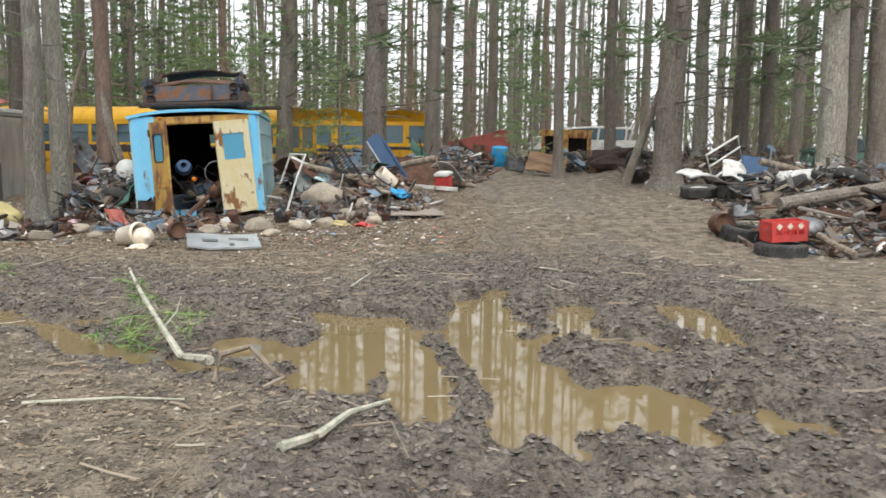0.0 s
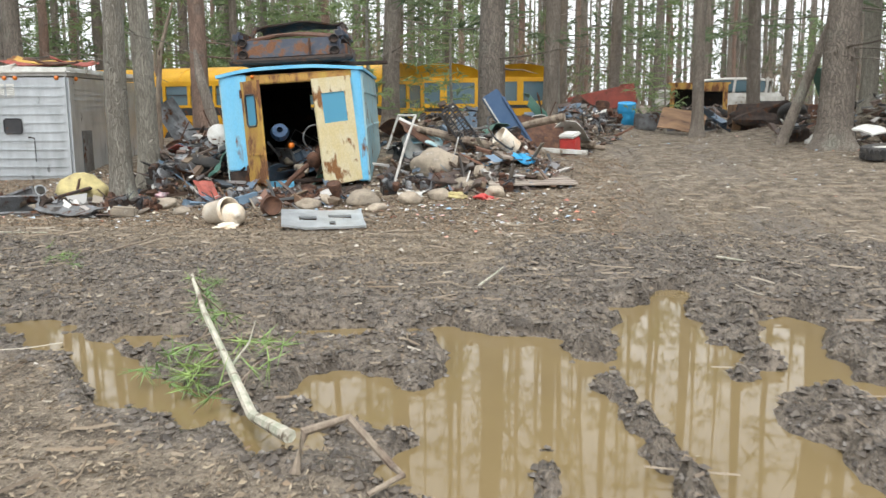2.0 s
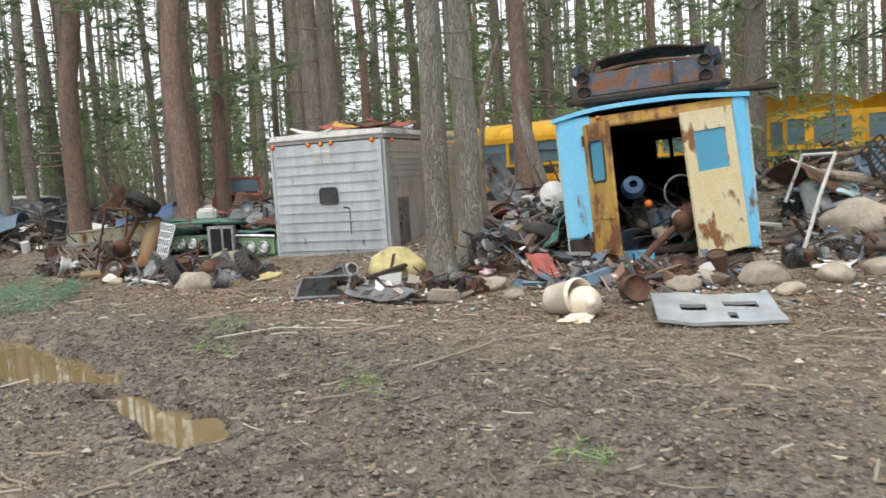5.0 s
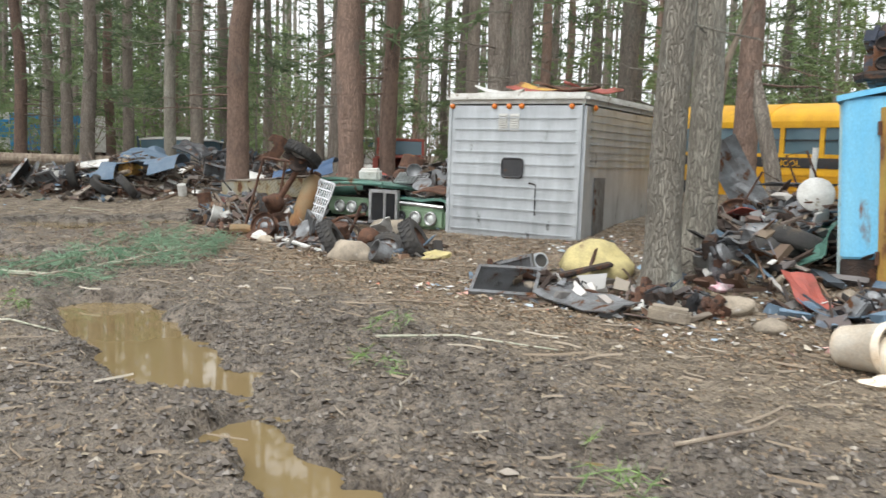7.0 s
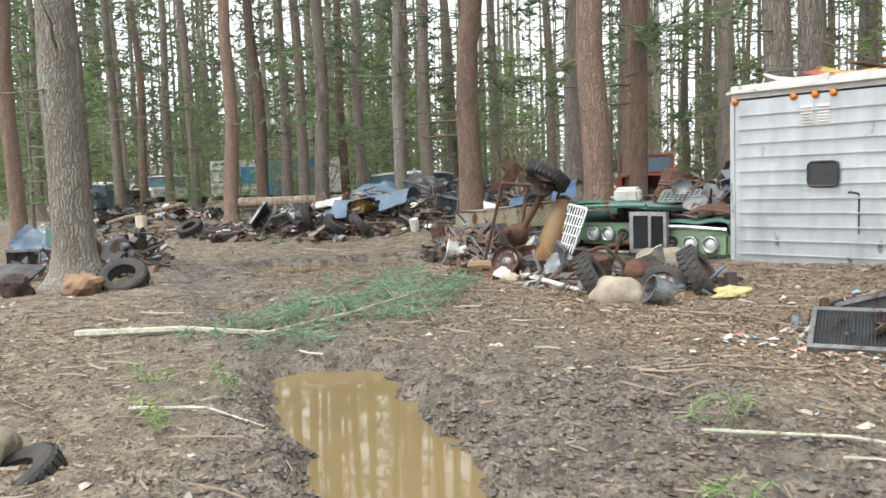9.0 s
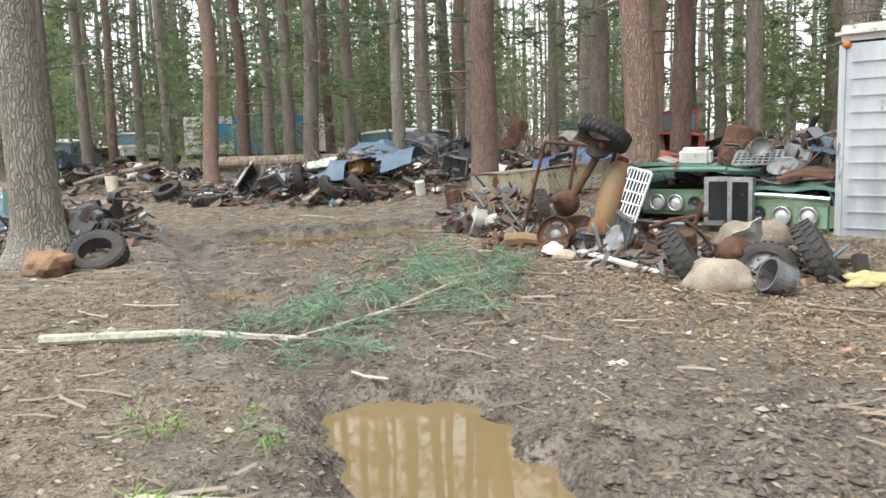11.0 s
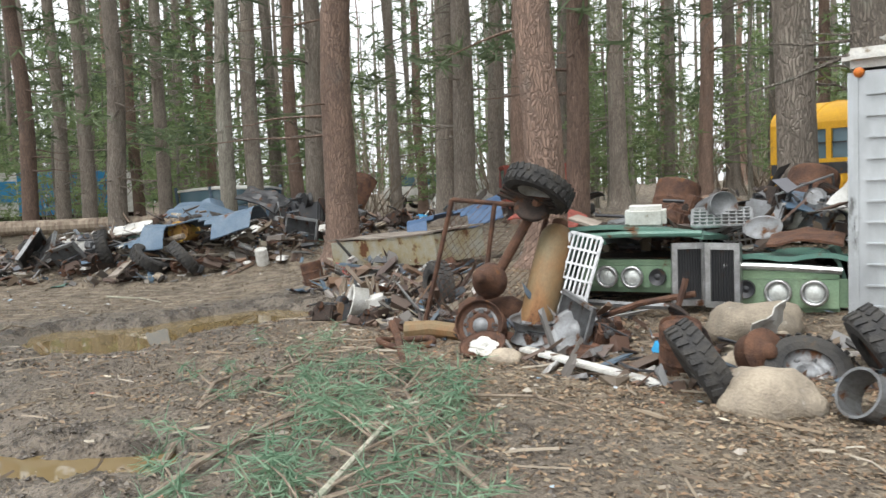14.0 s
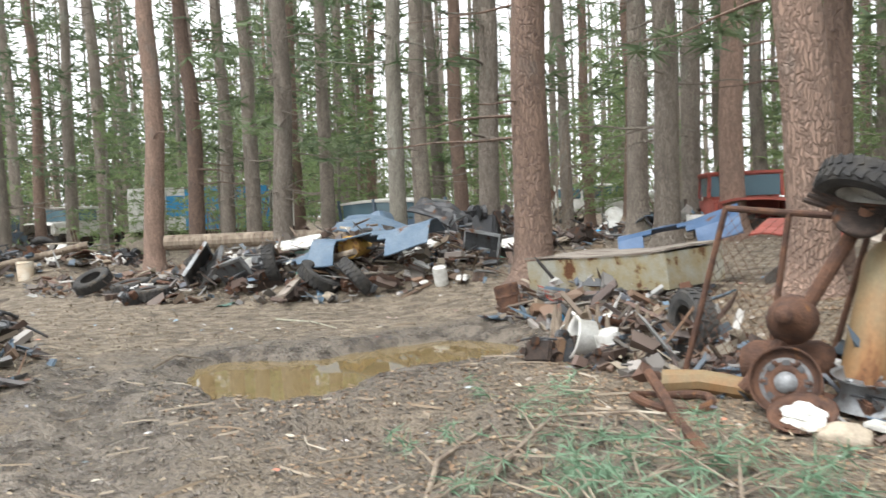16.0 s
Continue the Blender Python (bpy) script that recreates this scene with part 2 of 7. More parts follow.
LEAVES = mat("dead_leaves", (0.3, 0.19, 0.105), (0.17, 0.105, 0.06), 2.5, 0.85, 0, 0.1, 0.3, (0.4, 0.29, 0.18), 9)


def ground_mat():
    """Mud and leaf litter: the mesh's wet value says how muddy a place is."""
    m = bpy.data.materials.new("mud_and_leaf_litter")
    m.use_nodes = True
    n, l = m.node_tree.nodes, m.node_tree.links
    b = n["Principled BSDF"]
    tc = n.new("ShaderNodeTexCoord")

    def nz(sc, detail=6.0, rg=0.6):
        t = n.new("ShaderNodeTexNoise")
        t.inputs["Scale"].default_value, t.inputs["Detail"].default_value, t.inputs["Roughness"].default_value = sc, detail, rg
        l.new(tc.outputs["Object"], t.inputs["Vector"])
        return t.outputs["Fac"]

    def rng(src, a, b2, c=0.0, d=1.0):
        r = n.new("ShaderNodeMapRange")
        for k, v in (("From Min", a), ("From Max", b2), ("To Min", c), ("To Max", d)):
            r.inputs[k].default_value = v
        l.new(src, r.inputs["Value"])
        return r.outputs[0]

    def mix(fac, a, b2, mode="MIX"):
        x = n.new("ShaderNodeMix")
        x.data_type, x.blend_type = "RGBA", mode
        if isinstance(fac, float):
            x.inputs[0].default_value = fac
        else:
            l.new(fac, x.inputs[0])
        for sock, v in ((x.inputs[6], a), (x.inputs[7], b2)):
            if isinstance(v, tuple):
                sock.default_value = (*v, 1)
            else:
                l.new(v, sock)
        return x.outputs[2]

    big, mid, fine, speck = nz(0.7), nz(5.0), nz(38.0, 4.0), nz(75.0, 2.0)
    att = n.new("ShaderNodeAttribute")
    att.attribute_name = "wet"
    litter = mix(rng(mid, 0.38, 0.64), (0.27, 0.219, 0.158), (0.095, 0.076, 0.057))
    litter = mix(rng(speck, 0.58, 0.68), litter, (0.36, 0.31, 0.235))
    litter = mix(rng(fine, 0.53, 0.66), litter, (0.045, 0.034, 0.027))
    mud = mix(rng(mid, 0.36, 0.66), (0.085, 0.07, 0.055), (0.26, 0.218, 0.172))
    mud = mix(rng(fine, 0.5, 0.66), mud, (0.035, 0.028, 0.023))
    tone = n.new("ShaderNodeMath")
    tone.operation = "ADD"
    l.new(att.outputs["Fac"], tone.inputs[0])
    l.new(rng(big, 0.3, 0.7, -0.3, 0.3), tone.inputs[1])
    wet = rng(tone.outputs[0], 0.3, 0.7)
    col = mix(wet, litter, mud)
    l.new(col, b.inputs["Base Color"])
    rg = n.new("ShaderNodeMapRange")
    rg.inputs["To Min"].default_value, rg.inputs["To Max"].default_value = 0.92, 0.3
    l.new(wet, rg.inputs["Value"])
    rn = n.new("ShaderNodeMath")
    rn.operation = "MULTIPLY"
    l.new(rg.outputs[0], rn.inputs[0])
    l.new(rng(mid, 0.4, 0.6, 0.7, 1.15), rn.inputs[1])
    l.new(rn.outputs[0], b.inputs["Roughness"])
    bp = n.new("ShaderNodeBump")
    bp.inputs["Strength"].default_value, bp.inputs["Distance"].default_value = 1.0, 0.05
    add = n.new("ShaderNodeMath")
    l.new(mid, add.inputs[0])
    l.new(fine, add.inputs[1])
    l.new(add.outputs[0], bp.inputs["Height"])
    l.new(bp.outputs[0], b.inputs["Normal"])
    return m


def water_mat():
    m = bpy.data.materials.new("muddy_water")
    m.use_nodes = True
    n, l = m.node_tree.nodes, m.node_tree.links
    b = n["Principled BSDF"]
    t = n.new("ShaderNodeTexNoise")
    t.inputs["Scale"].default_value = 1.4
    tc = n.new("ShaderNodeTexCoord")
    l.new(tc.outputs["Object"], t.inputs["Vector"])
    x = n.new("ShaderNodeMix")
    x.data_type = "RGBA"
    x.inputs[6].default_value, x.inputs[7].default_value = (0.2, 0.148, 0.072, 1), (0.155, 0.114, 0.056, 1)
    l.new(t.outputs["Fac"], x.inputs[0])
    l.new(x.outputs[2], b.inputs["Base Color"])
    b.inputs["Roughness"].default_value = 0.03
    b.inputs["IOR"].default_value = 1.33
    return m


GROUND, WATER = ground_mat(), water_mat()

# ---- mesh helpers ----
rnd = random.Random(11)


def finish(name, bm, material, smooth=False):
    me = bpy.data.meshes.new(name)
    if smooth:
        for f in bm.faces:
            f.smooth = True
    bm.to_mesh(me)
    bm.free()
    me.materials.append(material)
    return me


def part(name, bm, material, parent=None, label="", smooth=False):
    ob = new(name, finish(name, bm, material, smooth))
    if parent is not None:
        ob.parent = parent
    if label:
        tagged(ob, label)
    return ob


def thing(name, m, label, category, group="", kind=""):
    ob = new(name)
    ob.matrix_world = m
    return tagged(ob, label, category, group, kind)


def solo(name, bm, material, m, label, category, group="", smooth=False):
    ob = new(name, finish(name, bm, material, smooth))
    ob.matrix_world = m
    return tagged(ob, label, category, group)


def merge(*parts):
    """One bmesh from several."""
    out = parts[0]
    for p in parts[1:]:
        me = bpy.data.meshes.new("tmp")
        p.to_mesh(me)
        p.free()
        out.from_mesh(me)
        bpy.data.meshes.remove(me)
    return out


def box(sx, sy, sz, m=None, bevel=0.008, bm=None):
    b = bmesh.new()
    bmesh.ops.create_cube(b, size=1)
    bmesh.ops.scale(b, vec=(sx, sy, sz), verts=b.verts)
    if bevel:
        bmesh.ops.bevel(b, geom=b.edges[:], offset=min(bevel, 0.45 * min(sx, sy, sz)), segments=2, affect="EDGES")
    if m is not None:
        b.transform(m)
    return merge(bm, b) if bm is not None else b


def lathe(profile, seg=24, m=None, bm=None):
    """Spins (radius, height) pairs round z."""
    b = bmesh.new()
    rings = []
    for r, z in profile:
        if r < 1e-5:
            rings.append([b.verts.new((0, 0, z))])
        else:
            rings.append([b.verts.new((r * math.cos(2 * math.pi * i / seg), r * math.sin(2 * math.pi * i / seg), z)) for i in range(seg)])
    for a, c in zip(rings, rings[1:]):
        for i in range(seg):
            j = (i + 1) % seg
            if len(a) == 1 and len(c) == 1:
                continue
            if len(a) == 1:
                b.faces.new((a[0], c[i], c[j]))
            elif len(c) == 1:
                b.faces.new((a[i], c[0], a[j]))
            else:
                b.faces.new((a[i], c[i], c[j], a[j]))
    bmesh.ops.recalc_face_normals(b, faces=b.faces)
    if m is not None:
        b.transform(m)
    return merge(bm, b) if bm is not None else b


def tube(points, radius, seg=8, bm=None, closed=False):
    """A pipe through points; radius a number or one for each point."""
    b = bmesh.new()
    pts = [Vector(p) for p in points]
    rs = radius if isinstance(radius, (list, tuple)) else [radius] * len(pts)
    rings = []
    up = Vector((0.31, 0.17, 0.94))
    for i, p in enumerate(pts):
        if closed:
            d = pts[(i + 1) % len(pts)] - pts[i - 1]
        else:
            d = pts[min(i + 1, len(pts) - 1)] - pts[max(i - 1, 0)]
        d.normalize()
        ref = up if abs(d.dot(up)) < 0.92 else Vector((1, 0, 0))
        u = d.cross(ref).normalized()
        v = d.cross(u)
        rings.append([b.verts.new(p + rs[i] * (u * math.cos(2 * math.pi * k / seg) + v * math.sin(2 * math.pi * k / seg))) for k in range(seg)])
    n = len(rings)
    for i in range(n if closed else n - 1):
        a, c = rings[i], rings[(i + 1) % n]
        for k in range(seg):
            b.faces.new((a[k], a[(k + 1) % seg], c[(k + 1) % seg], c[k]))
    if not closed:
        b.faces.new(rings[0][::-1])
        b.faces.new(rings[-1])
    bmesh.ops.recalc_face_normals(b, faces=b.faces)
    return merge(bm, b) if bm is not None else b


def bent(sx, sy, thick=0.012, nx=8, ny=6, bend=0.0, dents=0.03, seed=0, arch=0.0, cut=None, bm=None, m=None):
    """A sheet of metal, bent along x, dented, with real thickness."""
    b = bmesh.new()
    tops, bots = [], []
    for j in range(ny + 1):
        for i in range(nx + 1):
            u, v = i / nx - 0.5, j / ny - 0.5
            z = bend * (u * u * 4) + arch * (v * v * 4) + dents * noise.noise((u * 3 + seed * 7.1, v * 3 + seed * 3.3, seed))
            tops.append(b.verts.new((u * sx, v * sy, z)))
            bots.append(b.verts.new((u * sx, v * sy, z - thick)))
    w = nx + 1
    kept = set()
    for j in range(ny):
        for i in range(nx):
            if cut and cut((i + 0.5) / nx - 0.5, (j + 0.5) / ny - 0.5):
                continue
            kept.add((i, j))
    for i, j in kept:
        q = [(i, j), (i + 1, j), (i + 1, j + 1), (i, j + 1)]
        b.faces.new([tops[y * w + x] for x, y in q])
        b.faces.new([bots[y * w + x] for x, y in q[::-1]])
        for k, (dx, dy) in enumerate(((0, -1), (1, 0), (0, 1), (-1, 0))):
            if (i + dx, j + dy) not in kept:
                (x0, y0), (x1, y1) = q[k], q[(k + 1) % 4]
                b.faces.new((tops[y0 * w + x0], bots[y0 * w + x0], bots[y1 * w + x1], tops[y1 * w + x1]))
    loose = [v for v in b.verts if not v.link_faces]
    bmesh.ops.delete(b, geom=loose, context="VERTS")
    if m is not None:
        b.transform(m)
    return merge(bm, b) if bm is not None else b


def lump(sx, sy, sz, rough=0.25, seed=0, sub=3, flat=True):
    """A rounded, uneven stone-like body whose base lies at z 0."""
    b = bmesh.new()
    bmesh.ops.create_icosphere(b, subdivisions=sub, radius=1)
    for v in b.verts:
        k = 1 + rough * noise.noise(v.co * 1.3 + Vector((seed * 5.1, seed, 0))) + 0.35 * rough * noise.noise(v.co * 4 + Vector((0, seed * 2.3, 0)))
        v.co = Vector((v.co.x * k * sx / 2, v.co.y * k * sy / 2, v.co.z * k * sz / 2))
        if flat:
            v.co.z = max(v.co.z, -0.3 * sz) + 0.3 * sz
    return b


# ---- ground ----
def smooth(a, b, x):
    t = np.clip((x - a) / (b - a), 0, 1)
    return t * t * (3 - 2 * t)


def rise(x, y):
    """Height of the ground in the large: a flat clearing that climbs gently under the heaps and woods."""
    x, y = np.asarray(x, float), np.asarray(y, float)
    s = np.maximum(y - 12.2 - 0.27 * np.maximum(0, -(x + 4.5)), 0)
    k = np.where(x > -19, 1.0, np.maximum(0.45, 1 - (-19 - x) / 10))
    far = np.hypot(x + 8, y - 8)
    return 0.85 * k * np.tanh(s * 0.115 / 0.85) + 0.9 * smooth(26, 60, far)


PUDDLES = [  # x0, y0, x1, y1, radius
    (0.58, 9.1, 0.44, 8.0, 0.2), (0.14, 8.45, 0.2, 8.1, 0.12), (0.38, 7.9, 0.4, 6.6, 0.33), (0.4, 6.6, 0.55, 5.5, 0.3), (0.55, 5.5, 0.56, 4.2, 0.26),
    (1.32, 8.15, 1.15, 7.0, 0.23), (0.95, 6.9, 1.65, 6.4, 0.22), (1.32, 5.2, 0.8, 4.6, 0.25), (1.35, 5.1, 1.35, 4.5, 0.2), (2.35, 8.2, 2.3, 6.6, 0.26),
    (1.9, 4.85, 2.0, 4.4, 0.17), (-2.1, 7.5, -1.2, 7.6, 0.15), (-1.2, 7.55, -0.55, 7.5, 0.18), (-0.7, 7.4, -0.75, 5.4, 0.34), (-1.6, 6.45, -1.0, 6.0, 0.27), (-0.4, 6.9, -0.08, 4.8, 0.21),
]
PUDDLES_LEFT = [
    (-4.2, 7.5, -2.6, 6.2, 0.16), (-2.6, 6.2, -1.7, 5.65, 0.2), (-6.85, 8.85, -5.7, 8.4, 0.2), (-3.2, 7.3, -2.65, 7.0, 0.12),
    (-10.25, 10.12, -7.95, 9.28, 0.4), (-18.0, 13.4, -16.9, 13.2, 0.52), (-17.4, 14.0, -17.2, 15.2, 0.68), (-14.2, 11.0, -13.5, 11.4, 0.22),
]
RUTS = [  # wheel tracks: x0, y0, x1, y1, half width
    (0.7, 3, 1.1, 20, 0.22), (2.3, 3, 2.6, 20, 0.24), (-0.2, 3, 0.1, 9, 0.2), (-1, 5.5, -9, 10.5, 0.3), (-1, 7.5, -8, 11.0, 0.3),
    (-7, 9, -18, 12, 0.3), (-15.5, 12.6, -13.6, 13.6, 0.28), (-15.8, 14.6, -13.7, 12.9, 0.25),
]


MOUNDS = [  # heaps of earth and scrap: x, y, half length, half width, height, turn
    (-6.0, 15.5, 1.3, 1.0, 0.35, 0), (-1.7, 16.6, 1.5, 1.4, 0.45, 0), (-16.4, 17.3, 1.9, 1.0, 0.16, -10), (-22.6, 17.6, 3.2, 1.3, 0.5, 35), (-23.2, 21.6, 2.6, 1.2, 0.45, 20),
    (-12.3, 17.0, 1.8, 0.9, 0.45, 5), (8.2, 16.2, 3.0, 2.2, 0.5, 0), (7.6, 22.6, 3.2, 1.8, 0.55, 0), (4.2, 29.5, 3.0, 2.2, 0.25, 0), (0.2, 25.5, 1.8, 2.6, 0.45, 0),
    (-20.0, 11.3, 2.4, 1.1, 0.25, 0), (-31.5, 15.6, 4.5, 1.4, 0.5, 20), (-2.6, 20.5, 1.6, 1.4, 0.5, 0), (-13.2, 15.3, 0.9, 0.5, 0.08, 0), (-19.5, 23.5, 1.6, 0.8, 0.25, 0),
]


def capsule(x, y, a, b, c, d):
    vx, vy = c - a, d - b
    t = np.clip(((x - a) * vx + (y - b) * vy) / (vx * vx + vy * vy), 0, 1)
    return np.hypot(x - a - t * vx, y - b - t * vy)


def value_noise(x, y, sc, seed):
    """Smooth lattice noise on arrays, -1 to 1."""
    r = np.random.RandomState(seed)
    tab = r.rand(256, 256) * 2 - 1
    u, v = x * sc, y * sc
    i, j = np.floor(u).astype(int), np.floor(v).astype(int)
    f, g = u - i, v - j
    f, g = f * f * (3 - 2 * f), g * g * (3 - 2 * g)
    t = lambda p, q: tab[p % 256, q % 256]
    return (t(i, j) * (1 - f) + t(i + 1, j) * f) * (1 - g) + (t(i, j + 1) * (1 - f) + t(i + 1, j + 1) * f) * g


def terrain(x, y):
    """Height and wetness."""
    x, y = np.asarray(x, float), np.asarray(y, float)
    z = rise(x, y)
    wob = 0.11 * value_noise(x, y, 2.6, 1) + 0.08 * value_noise(x, y, 6.5, 2) + 0.035 * value_noise(x, y, 13.0, 7)
    # muddy stretch: the road ahead and the crossing track
    road = 1 - smooth(1.5, 3.0, np.abs(x - 1.2 - 0.02 * y) + wob * 3)
    road = road * smooth(1, 3, y) * (1 - 0.8 * smooth(8.5, 13.5, y))
    cross = 1 - smooth(1.2, 2.6, np.minimum(capsule(x, y, 1, 7.2, -8, 9.8), capsule(x, y, -8, 9.8, -17.5, 13.5)) + wob * 3)
    wet = np.maximum(road, 0.55 * cross)
    rough = 0.35 + 0.65 * wet
    near = 1 - smooth(30, 45, np.hypot(x, y))
    z = z + near * rough * (0.03 * value_noise(x, y, 1.7, 3) + 0.025 * value_noise(x, y, 4.3, 4) + 0.028 * np.abs(value_noise(x, y, 7.0, 5)) + 0.05 * wet * np.abs(value_noise(x, y, 8.0, 8)) + 0.03 * wet * value_noise(x, y, 11.0, 12) + 0.014 * value_noise(x, y, 17.0, 6))
    for a, b, p, q, hh, tn in MOUNDS:
        ct, st = math.cos(radians(tn)), math.sin(radians(tn))
        u, v = ((x - a) * ct + (y - b) * st) / p, ((y - b) * ct - (x - a) * st) / q
        z = z + hh * np.exp(-(u * u + v * v) * 1.1) * (1 + 0.35 * value_noise(x, y, 2.2, 9))
    z = z + 0.02
    for a, b, c, d, w in RUTS:
        q = capsule(x, y, a, b, c, d) + 0.6 * wob
        z = z - 0.045 * (1 - smooth(0.3 * w, w, q)) + 0.028 * np.exp(-((q - 1.35 * w) / (0.4 * w)) ** 2)
        wet = np.maximum(wet, 0.85 * (1 - 0.55 * smooth(10, 15, y)) * (1 - smooth(w, 2.8 * w, q + 0.8 * wob)))
    for a, b, c, d, r in PUDDLES + PUDDLES_LEFT:
        q = capsule(x, y, a, b, c, d) + wob * 0.9
        z = z - (z + 0.11) * (1 - smooth(0.75 * r, 1.25 * r + 0.06, q))
        wet = np.maximum(wet, 1 - smooth(r, 2.4 * r + 0.15, q))
    return z, wet


def graded(stops):
    out = []
    for (a, b, step) in stops:
        out.extend(np.linspace(a, b, max(1, int(round((b - a) / step))), endpoint=False))
    out.append(stops[-1][1])
    return np.array(out)


gx = graded([(-900, -100, 100), (-100, -40, 5), (-40, -20, 0.35), (-20, -11, 0.09), (-11, 4.5, 0.055), (4.5, 12, 0.16), (12, 40, 1.2), (40, 100, 6), (100, 900, 100)])
gy = graded([(-900, -100, 100), (-100, -10, 6), (-10, 2.5, 0.6), (2.5, 13, 0.055), (13, 18, 0.1), (18, 30, 0.3), (30, 60, 1.5), (60, 120, 6), (120, 1200, 120)])
GX, GY = np.meshgrid(gx, gy)
GZ, GW = terrain(GX, GY)
gme = bpy.data.meshes.new("ground")
nxg, nyg = len(gx), len(gy)
idx = np.arange(nxg * nyg).reshape(nyg, nxg)
quads = np.stack([idx[:-1, :-1], idx[:-1, 1:], idx[1:, 1:], idx[1:, :-1]], -1).reshape(-1, 4)
gme.from_pydata(np.stack([GX, GY, GZ], -1).reshape(-1, 3).tolist(), [], quads.tolist())
gme.attributes.new("wet", "FLOAT", "POINT").data.foreach_set("value", GW.reshape(-1).astype(np.float32))
gme.polygons.foreach_set("use_smooth", [True] * len(gme.polygons))
gme.materials.append(GROUND)
ground = tagged(new("ground", gme), "rutted dark mud and brown leaf litter", "ground", kind="structure")
wb = bmesh.new()
for cx, cy, sx, sy in ((-0.6, 6.2, 8.5, 6.5), (-8.4, 9.2, 6.5, 4), (-17.4, 14.0, 4.6, 5.5), (-13.9, 11.2, 2.0, 1.6)):
    wb.faces.new([wb.verts.new((cx + a * sx / 2, cy + b * sy / 2, -0.055)) for a, b in ((-1, -1), (1, -1), (1, 1), (-1, 1))])
water = tagged(new("water", finish("water", wb, WATER)), "brown muddy rainwater in wheel ruts", "puddle", kind="structure")


def gz(x, y):
    return float(terrain(np.array([x]), np.array([y]))[0][0])


# ---- woods ----
def trunk_mesh(name, height, r, seed, material, lean=0.0):
    b = bmesh.new()
    rr = random.Random(seed)
    zs = [-0.3, 0, 0.08, 0.2, 0.45, 0.9] + [0.9 + (height - 0.9) * (k / 14) ** 1.15 for k in range(1, 15)]
    seg = 14
    rings = []
    for z in zs:
        fl = 1 + 0.75 * math.exp(-max(z, 0) / 0.16)
        rad = r * fl * (1 - 0.78 * max(z, 0) / height)
        ox = lean * z + 0.06 * noise.noise((seed * 3.1, 0, z * 0.25)) * min(z, 4)
        oy = 0.06 * noise.noise((0, seed * 2.7, z * 0.25)) * min(z, 4)
        ring = []
        for k in range(seg):
            a = 2 * math.pi * k / seg
            q = rad * (1 + (0.07 + 0.22 * math.exp(-max(z, 0) / 0.2)) * noise.noise((math.cos(a) * 1.6 + seed, math.sin(a) * 1.6, z * 0.8)))
            ring.append(b.verts.new((ox + q * math.cos(a), oy + q * math.sin(a), z)))
        rings.append(ring)
    for a, c in zip(rings, rings[1:]):
        for k in range(seg):
            b.faces.new((a[k], a[(k + 1) % seg], c[(k + 1) % seg], c[k]))
    b.faces.new(rings[-1])
    return finish(name, b, material, True)


def branch_mesh(name, z0, z1, count, seed, material, length=1.6, r0=0.15):
    """Dead side branches, thin and drooping."""
    rr = random.Random(seed)
    out = bmesh.new()
    for i in range(count):
        z, a = rr.uniform(z0, z1), rr.uniform(0, 6.283)
        ln = length * rr.uniform(0.15, 1.0)
        d = Vector((math.cos(a), math.sin(a), rr.uniform(-0.25, 0.25)))
        p = Vector((0, 0, z)) + d * r0 * 0.6
        pts, rs = [p], [rr.uniform(0.012, 0.026)]
        for k in range(4):
            p = p + (d + Vector((rr.uniform(-0.3, 0.3), rr.uniform(-0.3, 0.3), rr.uniform(-0.25, 0.15)))) * ln / 4
            pts.append(p)
            rs.append(rs[0] * (1 - 0.2 * (k + 1)))
        out = tube(pts, rs, 4, out)
    return finish(name, out, material)


def tuft_faces(verts, faces, c, size, count, rr, droop=0.0, width=0.09):
    for _ in range(count):
        d = Vector((rr.gauss(0, 1), rr.gauss(0, 1), rr.gauss(0, 0.6) - droop)).normalized()
        u = d.cross(Vector((rr.gauss(0, 1), rr.gauss(0, 1), rr.gauss(0, 1)))).normalized() * size * width
        e = c + d * size * rr.uniform(0.6, 1.1)
        i = len(verts)
        verts.extend([(c - u)[:], (c + u)[:], e[:]])
        faces.append((i, i + 1, i + 2))


